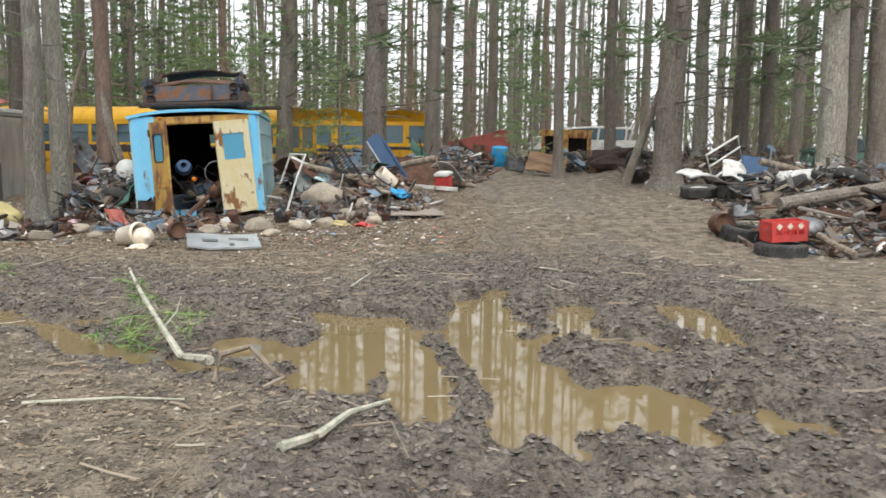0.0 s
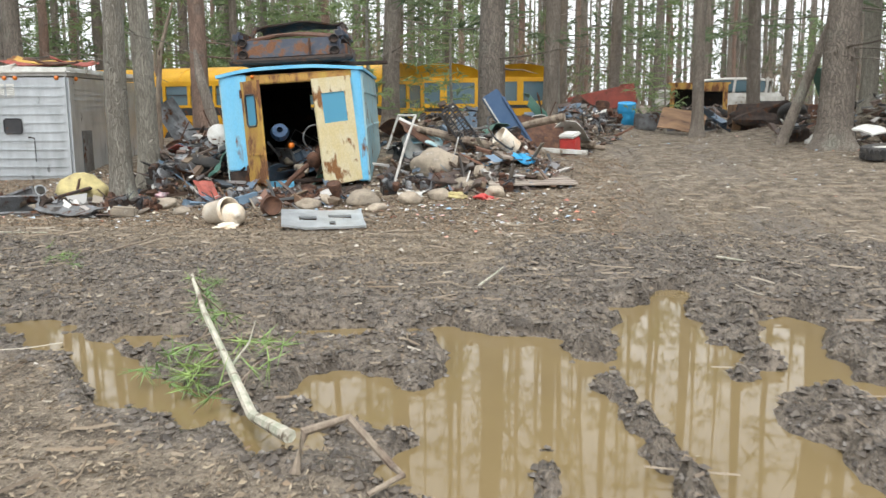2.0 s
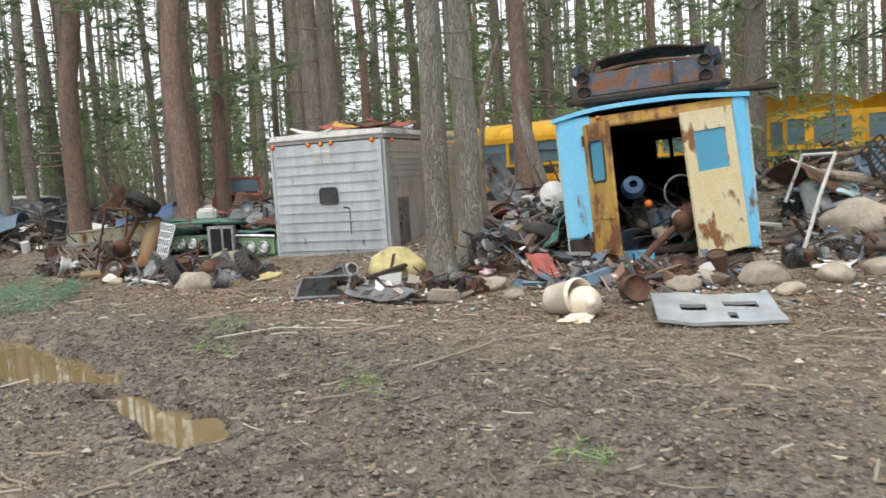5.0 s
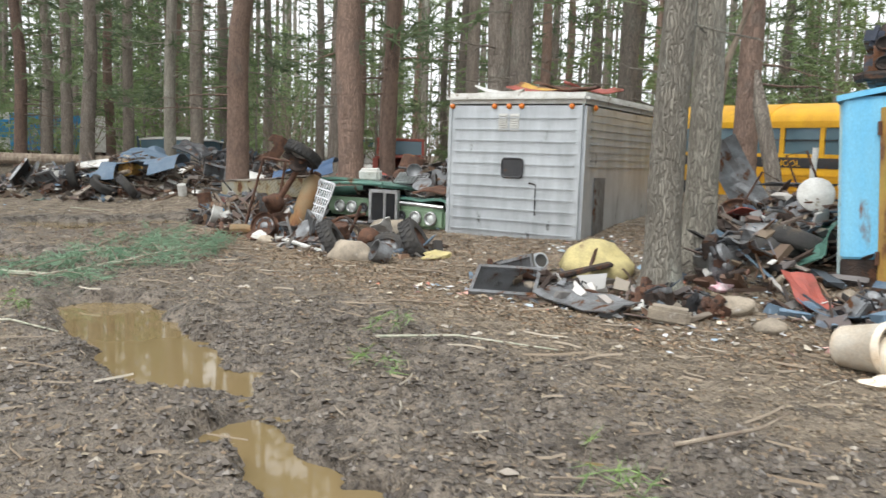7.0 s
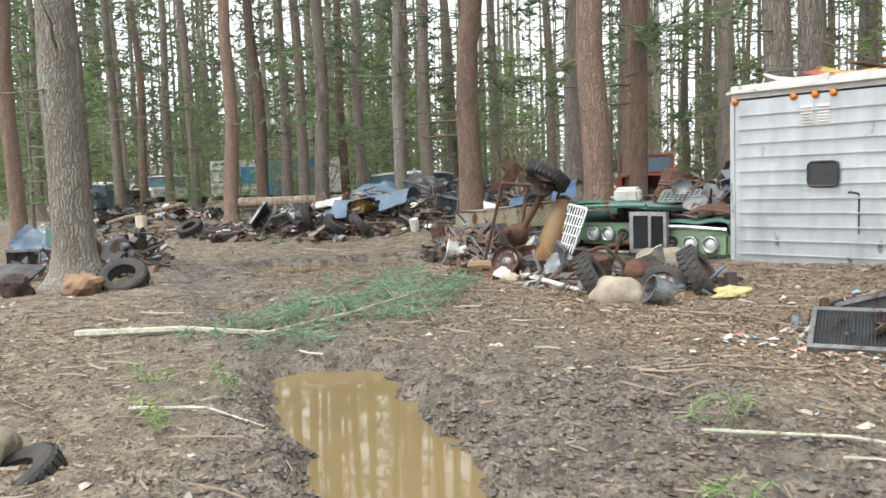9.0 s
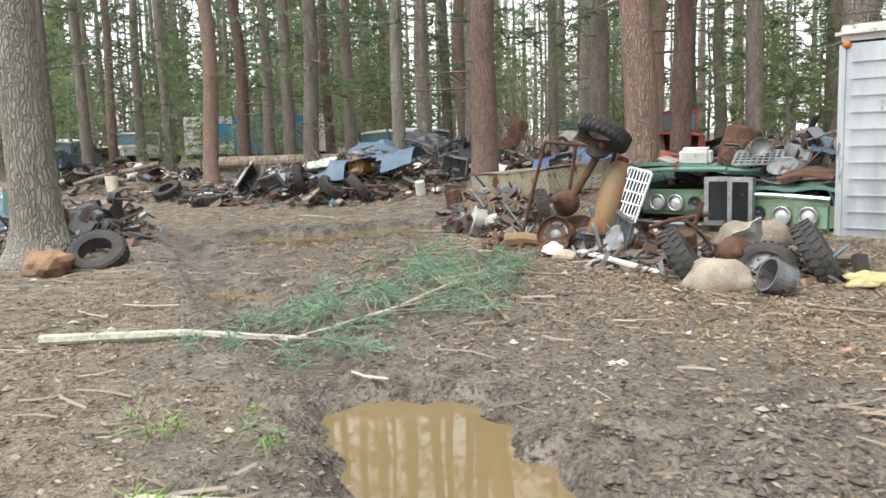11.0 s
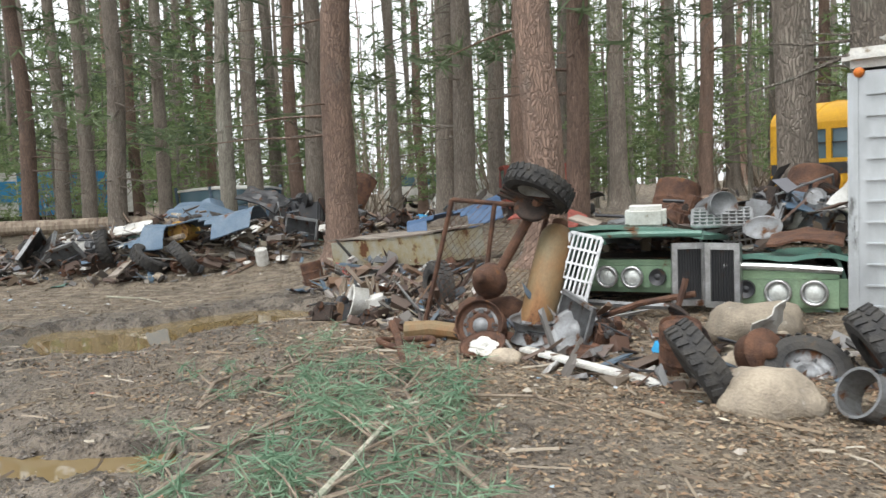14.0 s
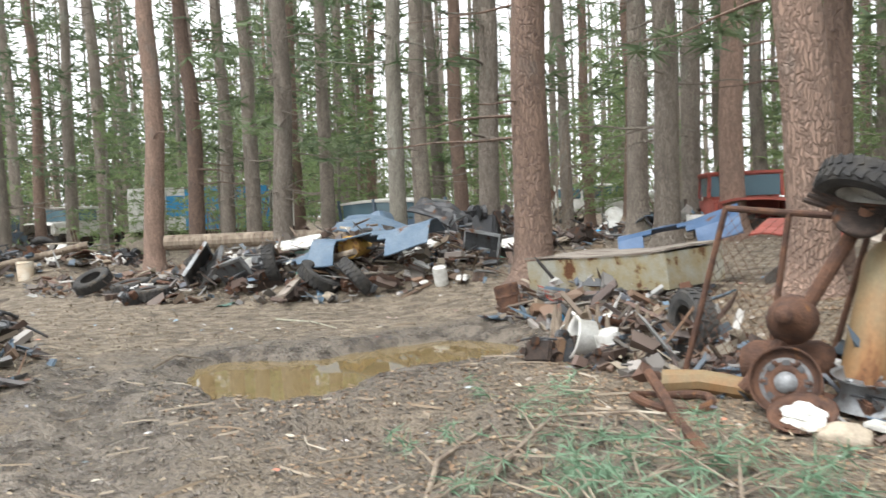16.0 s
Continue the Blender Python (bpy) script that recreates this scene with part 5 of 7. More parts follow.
for i, ln in enumerate((0.9, 1.5, 2.0)):
    pooled(1.4, "plank", box(ln, 0.14, 0.03, None, 0.004), (PLANK, WOODBROWN, PLANK)[i], "weathered grey-brown plank", "plank")
    pooled(1.4, "pipe", tube([(-ln / 2, 0, 0), (0, 0.02 * i, 0.02), (ln / 2, -0.06 * i, 0)], 0.03, 8), (RUST, DARKRUST, STEEL)[i], "rusty length of pipe", "pipe")
    pooled(0.9, "log", tube([(-ln / 2, 0, 0), (-ln / 4, 0.04, 0.01), (ln / 4, -0.03, 0.02), (ln / 2, 0.02, 0)], [0.07, 0.065, 0.06, 0.05], 9), DEADWOOD, "short weathered branch wood", "log")
pooled(0.5, "window_frame", frame_bm(0.7, 0.6), STEEL, "bent metal window frame", "frame")
pooled(0.5, "bracket", frame_bm(0.35, 0.9, 0.014), RUST, "rusty tube frame", "frame")
pooled(0.6, "bucket", bucket_bm(), WHITEPL, "dirty white plastic bucket", "bucket")
pooled(0.5, "drum", drum_bm(), RUST, "small rusted steel drum", "drum")
pooled(0.4, "drum", drum_bm(0.15, 0.4), WHITE, "white metal canister", "drum")
pooled(0.8, "steel_wheel", rim_bm(), RUST, "rusty steel wheel rim", "wheel rim", True)
pooled(0.5, "steel_wheel", rim_bm(), STEEL, "grey steel wheel rim", "wheel rim", True)
pooled(0.5, "grille", lattice_bm(0.8, 0.28, 14, 4), CHROME, "chrome car grille", "grille")
pooled(0.5, "radiator", radiator_bm(), STEEL, "dented car radiator", "radiator")
for i in range(3):
    pooled(1.2, "stone", lump(0.34, 0.27, 0.22, 0.35, i + 2), STONE, "rounded pale field stone", "stone", True)
pooled(0.6, "rag", rag_bm(3), CLOTH, "dark muddy cloth", "rag", True)
pooled(0.25, "rag", rag_bm(4, 0.3), WHITE, "grubby white rag", "rag", True)
pooled(0.15, "plastic_tub", box(0.4, 0.3, 0.2, None, 0.04), TARP, "blue plastic tub", "tub")
pooled(2.0, "tyre", lathe(wheel_profile(0.32, 0.19) + [(0.19, 0.0), (0.18, -0.07)], 28), RUBBER, "worn black rubber tyre", "tyre", True)
WEIGHTS = [p[0] for p in POOL]
POOL_ENGINES = [p[2] for p in POOL if p[1] == "engine"]
for k, ob in enumerate(POOL_ENGINES):  # the first of each kind lie in the heap behind the green car
    ob.matrix_world = pose(-13.4 + 0.7 * k, 17.1, gz(-13.4 + 0.7 * k, 17.1) + 0.15, 10, 8, 50 * k)


def heap(cx, cy, rx, ry, n, seed, turn=0.0, flat=0.5):
    """Scatters scrap over a mound, each piece a thing of its own resting on the ground or sunk into it."""
    r = random.Random(seed)
    ct, st = math.cos(radians(turn)), math.sin(radians(turn))
    for _ in range(n):
        while True:
            u, v = r.uniform(-1, 1), r.uniform(-1, 1)
            if u * u + v * v < 1:
                break
        x, y = cx + u * rx * ct - v * ry * st, cy + u * rx * st + v * ry * ct
        _, name, me, label, cat = r.choices(POOL, WEIGHTS)[0]
        if ry <= 0.5 and name in ("scrap_fender", "log", "plank", "pipe", "window_frame", "bracket", "tyre"):
            continue
        if name == "engine":
            s = r.uniform(0.6, 1.05) * (0.6 if ry <= 0.5 else 1)
            copy_thing(me, Matrix.Identity(4)).matrix_basis = pose(x, y, gz(x, y) + 0.12 * s, r.uniform(-30, 30), r.uniform(-30, 30), r.uniform(0, 360)) @ Matrix.Scale(s, 4)
            continue
        ob = new(name, me)
        tagged(ob, label + " in the scrap heap", cat, "scrap in the heaps")
        tilt = 14 if name in ("plank", "pipe", "log") else (50 if r.random() > 0.75 else 22)
        resting(ob, x, y, r.uniform(-tilt, tilt), r.uniform(-tilt, tilt), r.uniform(0, 360), r.uniform(0.02, 0.12), r.uniform(0.75, 1.2) * (0.62 if ry <= 0.5 else 1))


heap(-6.1, 15.2, 0.75, 0.9, 34, 101)
heap(-1.9, 16.4, 1.2, 1.1, 36, 102)
heap(-2.2, 20.5, 1.8, 1.6, 34, 103)
heap(0.2, 24.5, 1.2, 3.0, 46, 104)
heap(-0.4, 19.6, 0.6, 1.6, 14, 117)
heap(4.4, 28.5, 2.8, 2.6, 50, 105)
heap(7.4, 21.6, 2.8, 2.0, 48, 106)
heap(8.2, 16.4, 2.7, 2.0, 60, 107)
heap(6.6, 12.9, 1.3, 1.0, 20, 118)
heap(-16.9, 16.5, 1.2, 0.35, 16, 131, -10)
heap(-16.5, 18.6, 1.5, 0.5, 16, 121, -10)
heap(-15.4, 15.7, 0.6, 0.4, 14, 132)
heap(-12.4, 17.2, 1.6, 0.6, 30, 109)
heap(-22.6, 17.5, 2.9, 1.1, 70, 110, 35)
heap(-23.3, 21.6, 2.4, 1.2, 44, 111, 20)
heap(-20.6, 11.0, 2.4, 1.0, 36, 112)
heap(-31.8, 15.8, 4.8, 1.5, 60, 113, 20)
heap(-19.6, 23.8, 2.0, 1.0, 24, 114)
heap(-28.0, 29.0, 4.0, 2.0, 30, 115)
heap(-4.4, 13.75, 1.2, 0.35, 34, 140)
heap(-7.2, 13.4, 1.5, 0.3, 20, 141, -8)
heap(-2.0, 14.4, 1.0, 0.35, 30, 142)
heap(6.0, 14.6, 1.2, 0.5, 24, 143)
heap(-11.8, 14.75, 1.4, 0.3, 26, 144, 5)
heap(-15.6, 15.2, 0.6, 0.3, 16, 145)
heap(-22.4, 16.0, 3.0, 0.4, 40, 146, 35)
heap(12.0, 19.5, 2.5, 2.5, 30, 116)


def at(name, bm, material, x, y, label, category, rx=0, ry=0, rz=0, sink=0.03, base=None, smooth=False, s=1.0):
    return resting(solid(name, bm, material, label, category, "", smooth), x, y, rx, ry, rz, sink, s, base)


# round the green car
g = thing("gas_cylinder", pose(-13.24, 14.93, 0.1, -25, 2, 0), "tall rust-stained olive gas cylinder leaning on the scrap", "gas cylinder")
part("body", lathe([(0, 0), (0.14, 0), (0.15, 0.02), (0.15, 0.82), (0.14, 0.9), (0.1, 0.97), (0.055, 1.0), (0.055, 1.05), (0, 1.05)], 28), CYLPAINT, g, "", True)
part("neck_ring", lathe([(0.06, 0.99), (0.068, 0.99), (0.068, 1.04), (0.06, 1.04)], 16), RUST, g, "rusty neck ring", True)
w1 = thing("wheel", pose(-13.55, 14.62, 0.21, 68, 0, 20), "rusty slotted steel wheel leaning upright", "wheel")
part("rim", rim_bm(0.2, 0.16), RUST, w1, "", True)
part("disc", lathe([(0, 0.05), (0.06, 0.05), (0.07, 0.02), (0.15, 0.03), (0.165, 0.0)], 24), STEEL, w1, "grey centre disc", True)
for k in range(8):
    a = 2 * math.pi * k / 8
    part("slot", box(0.035, 0.045, 0.012, T((0.115 * math.cos(a), 0.115 * math.sin(a), 0.035)) @ rot(0, 0, math.degrees(a)), 0.004), BLACK, w1)
at("steel_wheel", rim_bm(0.23, 0.18), STEEL, -13.12, 14.82, "dull grey wheel rim under the gas cylinder", "wheel rim", 4, 3, 0, 0.02, None, True)
at("hubcap", lathe([(0, 0.06), (0.05, 0.06), (0.08, 0.03), (0.15, 0.035), (0.19, 0.0), (0.2, 0.012)], 26), STEEL, -12.75, 14.78, "dull domed hubcap leaning in the litter", "hubcap", 52, 0, 25, 0.04, None, True)
h2 = thing("steel_wheel", pose(-13.3, 14.3, gz(-13.3, 14.3) + 0.05, 24, 0, 10), "rust-edged rim filled with white scraps", "wheel rim")
part("rim", rim_bm(0.18, 0.09), RUST, h2, "", True)
part("filling", lump(0.24, 0.2, 0.08, 0.7, 8), WHITE, h2, "white plastic scraps")
at("grille", lattice_bm(0.28, 0.78, 7, 6, 0.008), CHROME, -13.04, 15.06, "chrome slatted car grille propped upright", "grille", -18, 13, 14, 0.03)
tyre(-11.4, 13.98, 0.2, 58, 0, 125, 0.95, None, False, "muddy black tyre leaning on a boulder")
tyre(-10.5, 14.6, 0.24, 58, 0, 118, 1.0, RUST, False, "black tyre on a rusty rim leaning on the truck body")
tyre(-10.95, 14.52, 0.1, 40, 0, 30, 0.85, STEEL, False, "half-buried tyre with a grey rim")
at("boulder", lump(0.6, 0.42, 0.36, 0.3, 3), STONE, -10.98, 13.86, "broad pale boulder lying on the leaves", "boulder", 0, 0, 12, 0.05, None, True)
at("boulder", lump(0.75, 0.5, 0.4, 0.25, 5), STONE, -11.5, 15.25, "smooth beige boulder under the green car", "boulder", 0, 0, 40, 0.03, None, True)
at("boulder", lump(0.3, 0.2, 0.16, 0.3, 6), STONE, -13.05, 14.2, "small grey stone by the rims", "boulder", 0, 0, 0, 0.03, None, True)
at("plank", box(1.35, 0.1, 0.03, None, 0.006), WHITE, -12.35, 14.25, "long white painted board on the ground", "plank", 2, 3, -14, 0.0)
at("brake_drum", lathe([(0, 0), (0.13, 0), (0.14, 0.02), (0.14, 0.12), (0.16, 0.13), (0.16, 0.15), (0.05, 0.16), (0.05, 0.2), (0, 0.2)], 22), RUST, -11.3, 14.5, "round rusty brake drum in scrap", "brake drum", 70, 0, 60, 0.03, None, True)
at("drum", lathe([(0.2, 0), (0.21, 0.01), (0.2, 0.28), (0.215, 0.3), (0.19, 0.3), (0.19, 0.01)], 24), STEEL, -10.42, 13.95, "open rust-spotted steel ring drum on its side", "drum", 66, 0, -30, 0.05, s=0.66)
at("rag", rag_bm(9, 0.36), FOAM, -10.0, 14.4, "yellow crumpled foam on leaves", "foam", 0, 0, 0, 0.02, None, True)
for k, pts in enumerate(([(-12.75, 15.0, 0.25), (-12.3, 15.0, 0.42), (-11.9, 15.1, 0.5)], [(-12.7, 14.95, 0.3), (-12.55, 14.95, 0.15), (-12.3, 15.05, 0.1)], [(-12.1, 14.95, 0.15), (-12.0, 15.0, 0.4), (-11.95, 15.05, 0.62)])):
    solid("steering_rod", tube(pts, 0.025, 7), RUST, "rusty steering rod under the green car", "rod", "steering rods")

# scrap lying on the green car
at("grille", lattice_bm(0.5, 0.3, 8, 5, 0.008), CHROME, -12.15, 16.35, "chrome car grille lying on the bonnet", "grille", -62, 0, 20, 0, 0.92)
at("hubcap", lathe([(0, 0.05), (0.06, 0.04), (0.15, 0.03), (0.19, 0.0), (0.2, 0.01)], 24), STEEL, -11.75, 16.2, "grey dished hubcap on the bonnet", "hubcap", 35, 0, 10, 0, 0.84, True, 0.8)
at("cowl", box(0.36, 0.18, 0.2, None, 0.04), WHITE, -12.75, 16.1, "white metal cowl on the bonnet", "cowl", 8, 0, 20, 0, 0.93)
at("scrap_sheet", bent(0.55, 0.4, 0.02, 8, 6, -0.04, 0.04, 5), RUST, -11.35, 16.0, "brown rusted plate on the bonnet", "car panel", 8, 0, 10, 0, 0.8)
at("scrap_sheet", bent(0.8, 0.5, 0.015, 8, 6, 0.07, 0.06, 6), BLUEGREY, -11.5, 17.2, "faded blue panel on the heap", "car panel", 24, 0, 30, 0, 0.95)
at("scrap_sheet", bent(0.7, 0.5, 0.015, 8, 6, 0.07, 0.06, 7), WHITE, -11.0, 17.0, "white panel on the heap", "car panel", 30, 10, -20, 0, 0.9)
at("drum", drum_bm(0.13, 0.5), STEEL, -12.5, 16.9, "dull grey tank on the heap", "drum", 80, 0, 40, 0, 0.9, True)

# upended axle with its wheel, against the big pine
ax = thing("axle", Matrix.Identity(4), "rusty rear axle standing upended with one knobbly tyre on top", "axle")
part("axle_tube", tube([(-13.86, 14.68, 0.12), (-13.62, 14.86, 0.5), (-13.4, 15.02, 0.95), (-13.26, 15.1, 1.22)], 0.045, 10), RUST, ax)
part("differential", lathe([(0, -0.16), (0.07, -0.14), (0.14, -0.07), (0.16, 0), (0.13, 0.08), (0.06, 0.17), (0.05, 0.26), (0, 0.26)], 18, T((-13.62, 14.86, 0.56)) @ rot(70, 40, 0)), RUST, ax, "bulging differential housing", True)
tt = new("tread_body", TYRE)
tt.parent = ax
tt.matrix_local = pose(-13.25, 15.1, 1.33, -32, 12, 0) @ Matrix.Scale(0.9, 4)
tagged(tt, "knobbly black tyre")
rmx = part("rim", rim_bm(0.19, 0.15), WHITE, ax, "whitish steel rim", True)
rmx.matrix_local = pose(-13.25, 15.1, 1.33, -32, 12, 0) @ Matrix.Scale(0.9, 4)
part("brake_plate", lathe([(0, 0), (0.13, 0), (0.15, 0.03), (0.13, 0.05), (0, 0.05)], 18, pose(-13.3, 15.05, 1.14, 28, 32, 0)), DARKRUST, ax, "", True)
for k in range(3):
    part("leaf_spring", tube([(-13.6 + 0.03 * k, 15.0, 1.3 + 0.03 * k), (-13.35, 15.05, 1.2 + 0.03 * k), (-13.1, 15.2, 1.16 + 0.03 * k)], 0.018, 5), DARKRUST, ax)

# chain-link gate
gt = thing("chain_link_gate", Matrix.Identity(4), "rusty tube gate with torn chain-link mesh, leaning on the pine", "gate")
A, B2, C2, D2 = Vector((-14.45, 14.95, 0.1)), Vector((-14.2, 15.12, 1.26)), Vector((-13.35, 15.42, 1.16)), Vector((-13.6, 15.25, 0.1))
for p, q in ((A, B2), (B2, C2), (C2, D2), (B2.lerp(C2, 0.45), A.lerp(D2, 0.6))):
    part("gate_tube", tube([p, p.lerp(q, 0.5), q], 0.022, 8), RUST, gt)
mb = bmesh.new()
for k in range(-14, 15):
    for sgn in (1, -1):
        pts = []
        for j in range(15):
            v = j / 14
            u = k / 14 + sgn * v * 1.0
            if 0 <= u <= 1:
                P = A.lerp(D2, u).lerp(B2.lerp(C2, u), v)
                pts.append(P + Vector((0, -0.01 * (j % 2), 0)))
        if len(pts) > 1:
            mb = tube(pts, 0.0022, 3, mb)
part("mesh", mb, RUST, gt, "torn chain-link wire")
at("trough_tank", lathe([(0, -0.3), (0.1, -0.28), (0.15, -0.2), (0.15, 0.2), (0.1, 0.28), (0, 0.3)], 20), RUST, -13.75, 15.05, "rounded rusty fuel tank on the leaves", "tank", 0, 88, 20, 0.02, None, True)
at("pipe", tube([(-0.35, 0, 0), (-0.1, 0.06, 0.02), (0.3, 0.02, 0)], [0.09, 0.08, 0.07], 10), CYLPAINT, -14.1, 14.75, "fat rusty exhaust pipe", "pipe", 0, 0, 10, 0.02)
rg2 = [(0.26 * math.cos(a), 0.2 * math.sin(a), 0.03 + 0.02 * math.sin(a * 2)) for a in [k * 0.42 for k in range(15)]]
at("iron_ring", tube(rg2, 0.028, 8, closed=True), RUST, -14.2, 14.4, "rusted iron ring lying round grass", "iron ring", 0, 0, 0, 0.01)
solid("leaf_spring_bar", tube([(-14.4, 14.45, 0.2), (-14.2, 14.3, 0.12), (-13.9, 14.0, 0.06), (-13.45, 13.55, 0.04)], [0.035, 0.035, 0.03, 0.03], 7), RUST, "rusty spring bar with bent end on the ground", "spring")
tyre(-14.75, 15.55, 0.36, 90, 0, 150, 0.85, None, False, "narrow ribbed tyre standing on edge")
at("enamel_drum", lathe([(0.15, 0), (0.17, 0.0), (0.16, 0.14), (0.19, 0.16), (0.17, 0.17), (0.13, 0.14), (0.13, 0)], 22), WHITE, -15.55, 15.3, "white enamel ring drum with rusty core", "drum", 75, 0, -35, 0.03, None, True)
at("plank", box(0.22, 0.24, 0.06, None, 0.01), WOODBROWN, -15.75, 15.1, "square of brown chipboard", "board", 80, 0, -30, 0.03)
for k in range(10):
    at("stump_splinter", tube([(0, 0, 0), (0.02, 0.01, 0.18), (0.05, 0, 0.34 + 0.03 * (k % 3))], [0.045, 0.04, 0.012], 6), DEADWOOD, -16.3 + 0.12 * k, 15.7 - 0.1 * (k % 4), "splintered grey wood standing upright", "wood", (k * 7) % 20 - 10, (k * 11) % 24 - 12, k * 40, 0.03)

# tin bin and dark wing beyond it
tb = thing("metal_bin", pose(-16.75, 17.35, 0.42, 3, -4, -9), "long open galvanised bin, rust-stained, on the heap", "bin")
part("body", frame_plate(2.15, 0.36, [], 0.03, T((-1.07, -0.4, 0))), OLIVETIN, tb)
part("back_wall", box(2.15, 0.03, 0.36, T((0, 0.4, 0.18)), 0.004), OLIVETIN, tb)
for sx in (-1, 1):
    part("end_wall", box(0.03, 0.82, 0.36, T((sx * 1.07, 0, 0.18)), 0.004), OLIVETIN, tb)
part("lid", bent(2.2, 0.86, 0.02, 10, 5, 0.02, 0.03, 3, m=T((0, 0, 0.38))), PLANK, tb, "tan weathered lid")
at("scrap_fender", wing_bm(12), NAVY, -16.5, 18.1, "dark navy car wing propped on the bin", "car wing", 22, -14, 25, 0, 0.6, s=1.05)
at("scrap_sheet", bent(0.9, 0.6, 0.02, 8, 6, -0.06, 0.05, 15), REDP, -15.3, 18.6, "faded red bonnet behind the bin", "car panel", 15, 10, 10, 0, 0.75)

# between the pines and the van
at("boulder", lump(0.8, 0.6, 0.52, 0.35, 8), FOAM, -7.65, 14.15, "rounded yellowish boulder among sheet scrap", "boulder", 0, 0, 20, 0.05, None, True)
at("radiator", radiator_bm(0.62, 0.5), STEEL, -8.05, 12.98, "dented grey radiator lying on the leaves", "radiator", -68, 0, 25, 0.02)
at("scrap_sheet", bent(1.0, 0.42, 0.012, 10, 6, 0.05, 0.06, 21), STEEL, -7.15, 13.0, "torn grey sheet-metal panel", "car panel", 12, 3, -18, 0.02)
at("plank", box(1.1, 0.16, 0.04, None, 0.01), DARKRUST, -7.75, 13.55, "blackened board among the sheet scrap", "plank", 0, -14, 40, 0.02)
at("flue", lathe([(0.1, 0), (0.115, 0), (0.09, 0.4), (0.07, 0.4)], 16), ALU, -8.45, 14.0, "crumpled aluminium duct on leaves", "duct", 70, 0, 60, 0.04)
at("block", box(0.35, 0.2, 0.14, None, 0.03), STONE, -6.3, 12.9, "flat pale stone block", "stone", 0, 5, 20, 0.02)
at("rag", rag_bm(5, 0.26), PINK, -6.25, 14.0, "pink and white rag on the needles", "rag", 0, 0, 0, 0.0, None, True)
at("disc", lathe([(0, 0.01), (0.17, 0.012), (0.18, 0), (0.17, -0.01), (0, -0.01)], 24), WHITE, -5.75, 15.05, "round white lid tilted on the scrap", "lid", 70, 0, 15, 0, 0.95, True)
solid("pole", tube([(-6.2, 16.6, 0.4), (-6.19, 16.6, 1.2), (-6.17, 16.6, 1.62)], 0.035, 8), WHITE, "white metal pole standing in the scrap", "pole")
at("scrap_sheet", bent(1.3, 0.4, 0.012, 10, 6, 0.08, 0.05, 23), STEEL, -6.75, 16.0, "long grey sheet panel standing slanted", "car panel", 80, 58, 20, 0.1)
at("fan_housing", lump(0.55, 0.4, 0.4, 0.4, 12), STEEL, -6.1, 14.7, "crushed grey fan housing", "housing", 20, 0, 0, 0.0)
solid("dead_sapling", tube([(-7.0, 15.6, 0.3), (-7.02, 15.6, 1.6), (-6.95, 15.65, 2.5), (-6.7, 15.7, 3.3)], [0.06, 0.05, 0.04, 0.02], 7, tube([(-7.0, 15.6, 2.1), (-7.2, 15.6, 2.9), (-7.28, 15.6, 3.6)], [0.035, 0.03, 0.015], 6)), DEADWOOD, "bare forked grey sapling", "tree")
solid("snag", tube([(-6.9, 18.0, 0.4), (-7.05, 18.0, 1.3), (-7.3, 18.05, 2.2), (-7.4, 18.1, 2.7)], [0.13, 0.11, 0.1, 0.03], 9), BARK, "broken leaning dead trunk", "tree")

# on the truck body's roof
for k, (dx, dy, rz, mt, ln) in enumerate(((-0.5, 0.5, 20, WHITE, 0.7), (0.0, 0.9, -10, REDP, 1.1), (0.45, 0.7, 12, RUST, 0.9), (0.6, 1.3, 40, REDP, 0.8), (-0.1, 1.6, 0, OCHRE, 1.3))):
    ob = solid("roof_scrap_panel", bent(ln, 0.4, 0.015, 8, 5, 0.06, 0.05, 40 + k), mt, ("white", "rusty red", "rusty", "rusty red", "tan")[k] + " bent panel lying on the truck body", "car panel")
    ob.matrix_world = TRAILER @ T((dx, dy, 2.13 + 0.03 * k)) @ rot(3 * k, 4, rz)

# before the van
bk = thing("bucket", pose(-4.85, 12.45, gz(-4.85, 12.45) + 0.13, 80, 0, 62), "cracked white plastic bucket lying on its side", "bucket")
part("body", bucket_bm(0.17, 0.4), WHITEPL, bk, "", True)
part("handle", tube([(-0.17, 0, 0.36), (-0.12, -0.12, 0.4), (0, -0.18, 0.42), (0.12, -0.12, 0.4), (0.17, 0, 0.36)], 0.005, 5), STEEL, bk, "wire handle")
at("jug", lathe([(0, 0), (0.13, 0), (0.15, 0.04), (0.15, 0.2), (0.08, 0.27), (0.04, 0.28), (0.04, 0.33), (0, 0.33)], 18), WHITEPL, -4.55, 12.35, "grubby white plastic jug", "jug", 84, 0, 40, 0.02, None, True)
at("rag", rag_bm(6, 0.3), WHITEPL, -4.5, 12.05, "torn white plastic on leaves", "plastic", 0, 0, 0, 0.02)
at("drum", drum_bm(0.13, 0.26), RUST, -4.2, 12.9, "short rusty can on its side", "can", 82, 0, 30, 0.03, None, True)
at("door_skin", bent(1.05, 0.85, 0.03, 14, 10, 0.02, 0.02, 31, cut=lambda u, v: (abs(u + 0.2) < 0.1 and abs(v) < 0.13) or (abs(u - 0.22) < 0.12 and abs(v - 0.12) < 0.1) or (abs(u - 0.1) < 0.06 and abs(v + 0.28) < 0.08)), ALU, -3.3, 12.35, "flat grey inner door panel with cut-outs on the ground", "door panel", 7, 2, 18, 0.02)
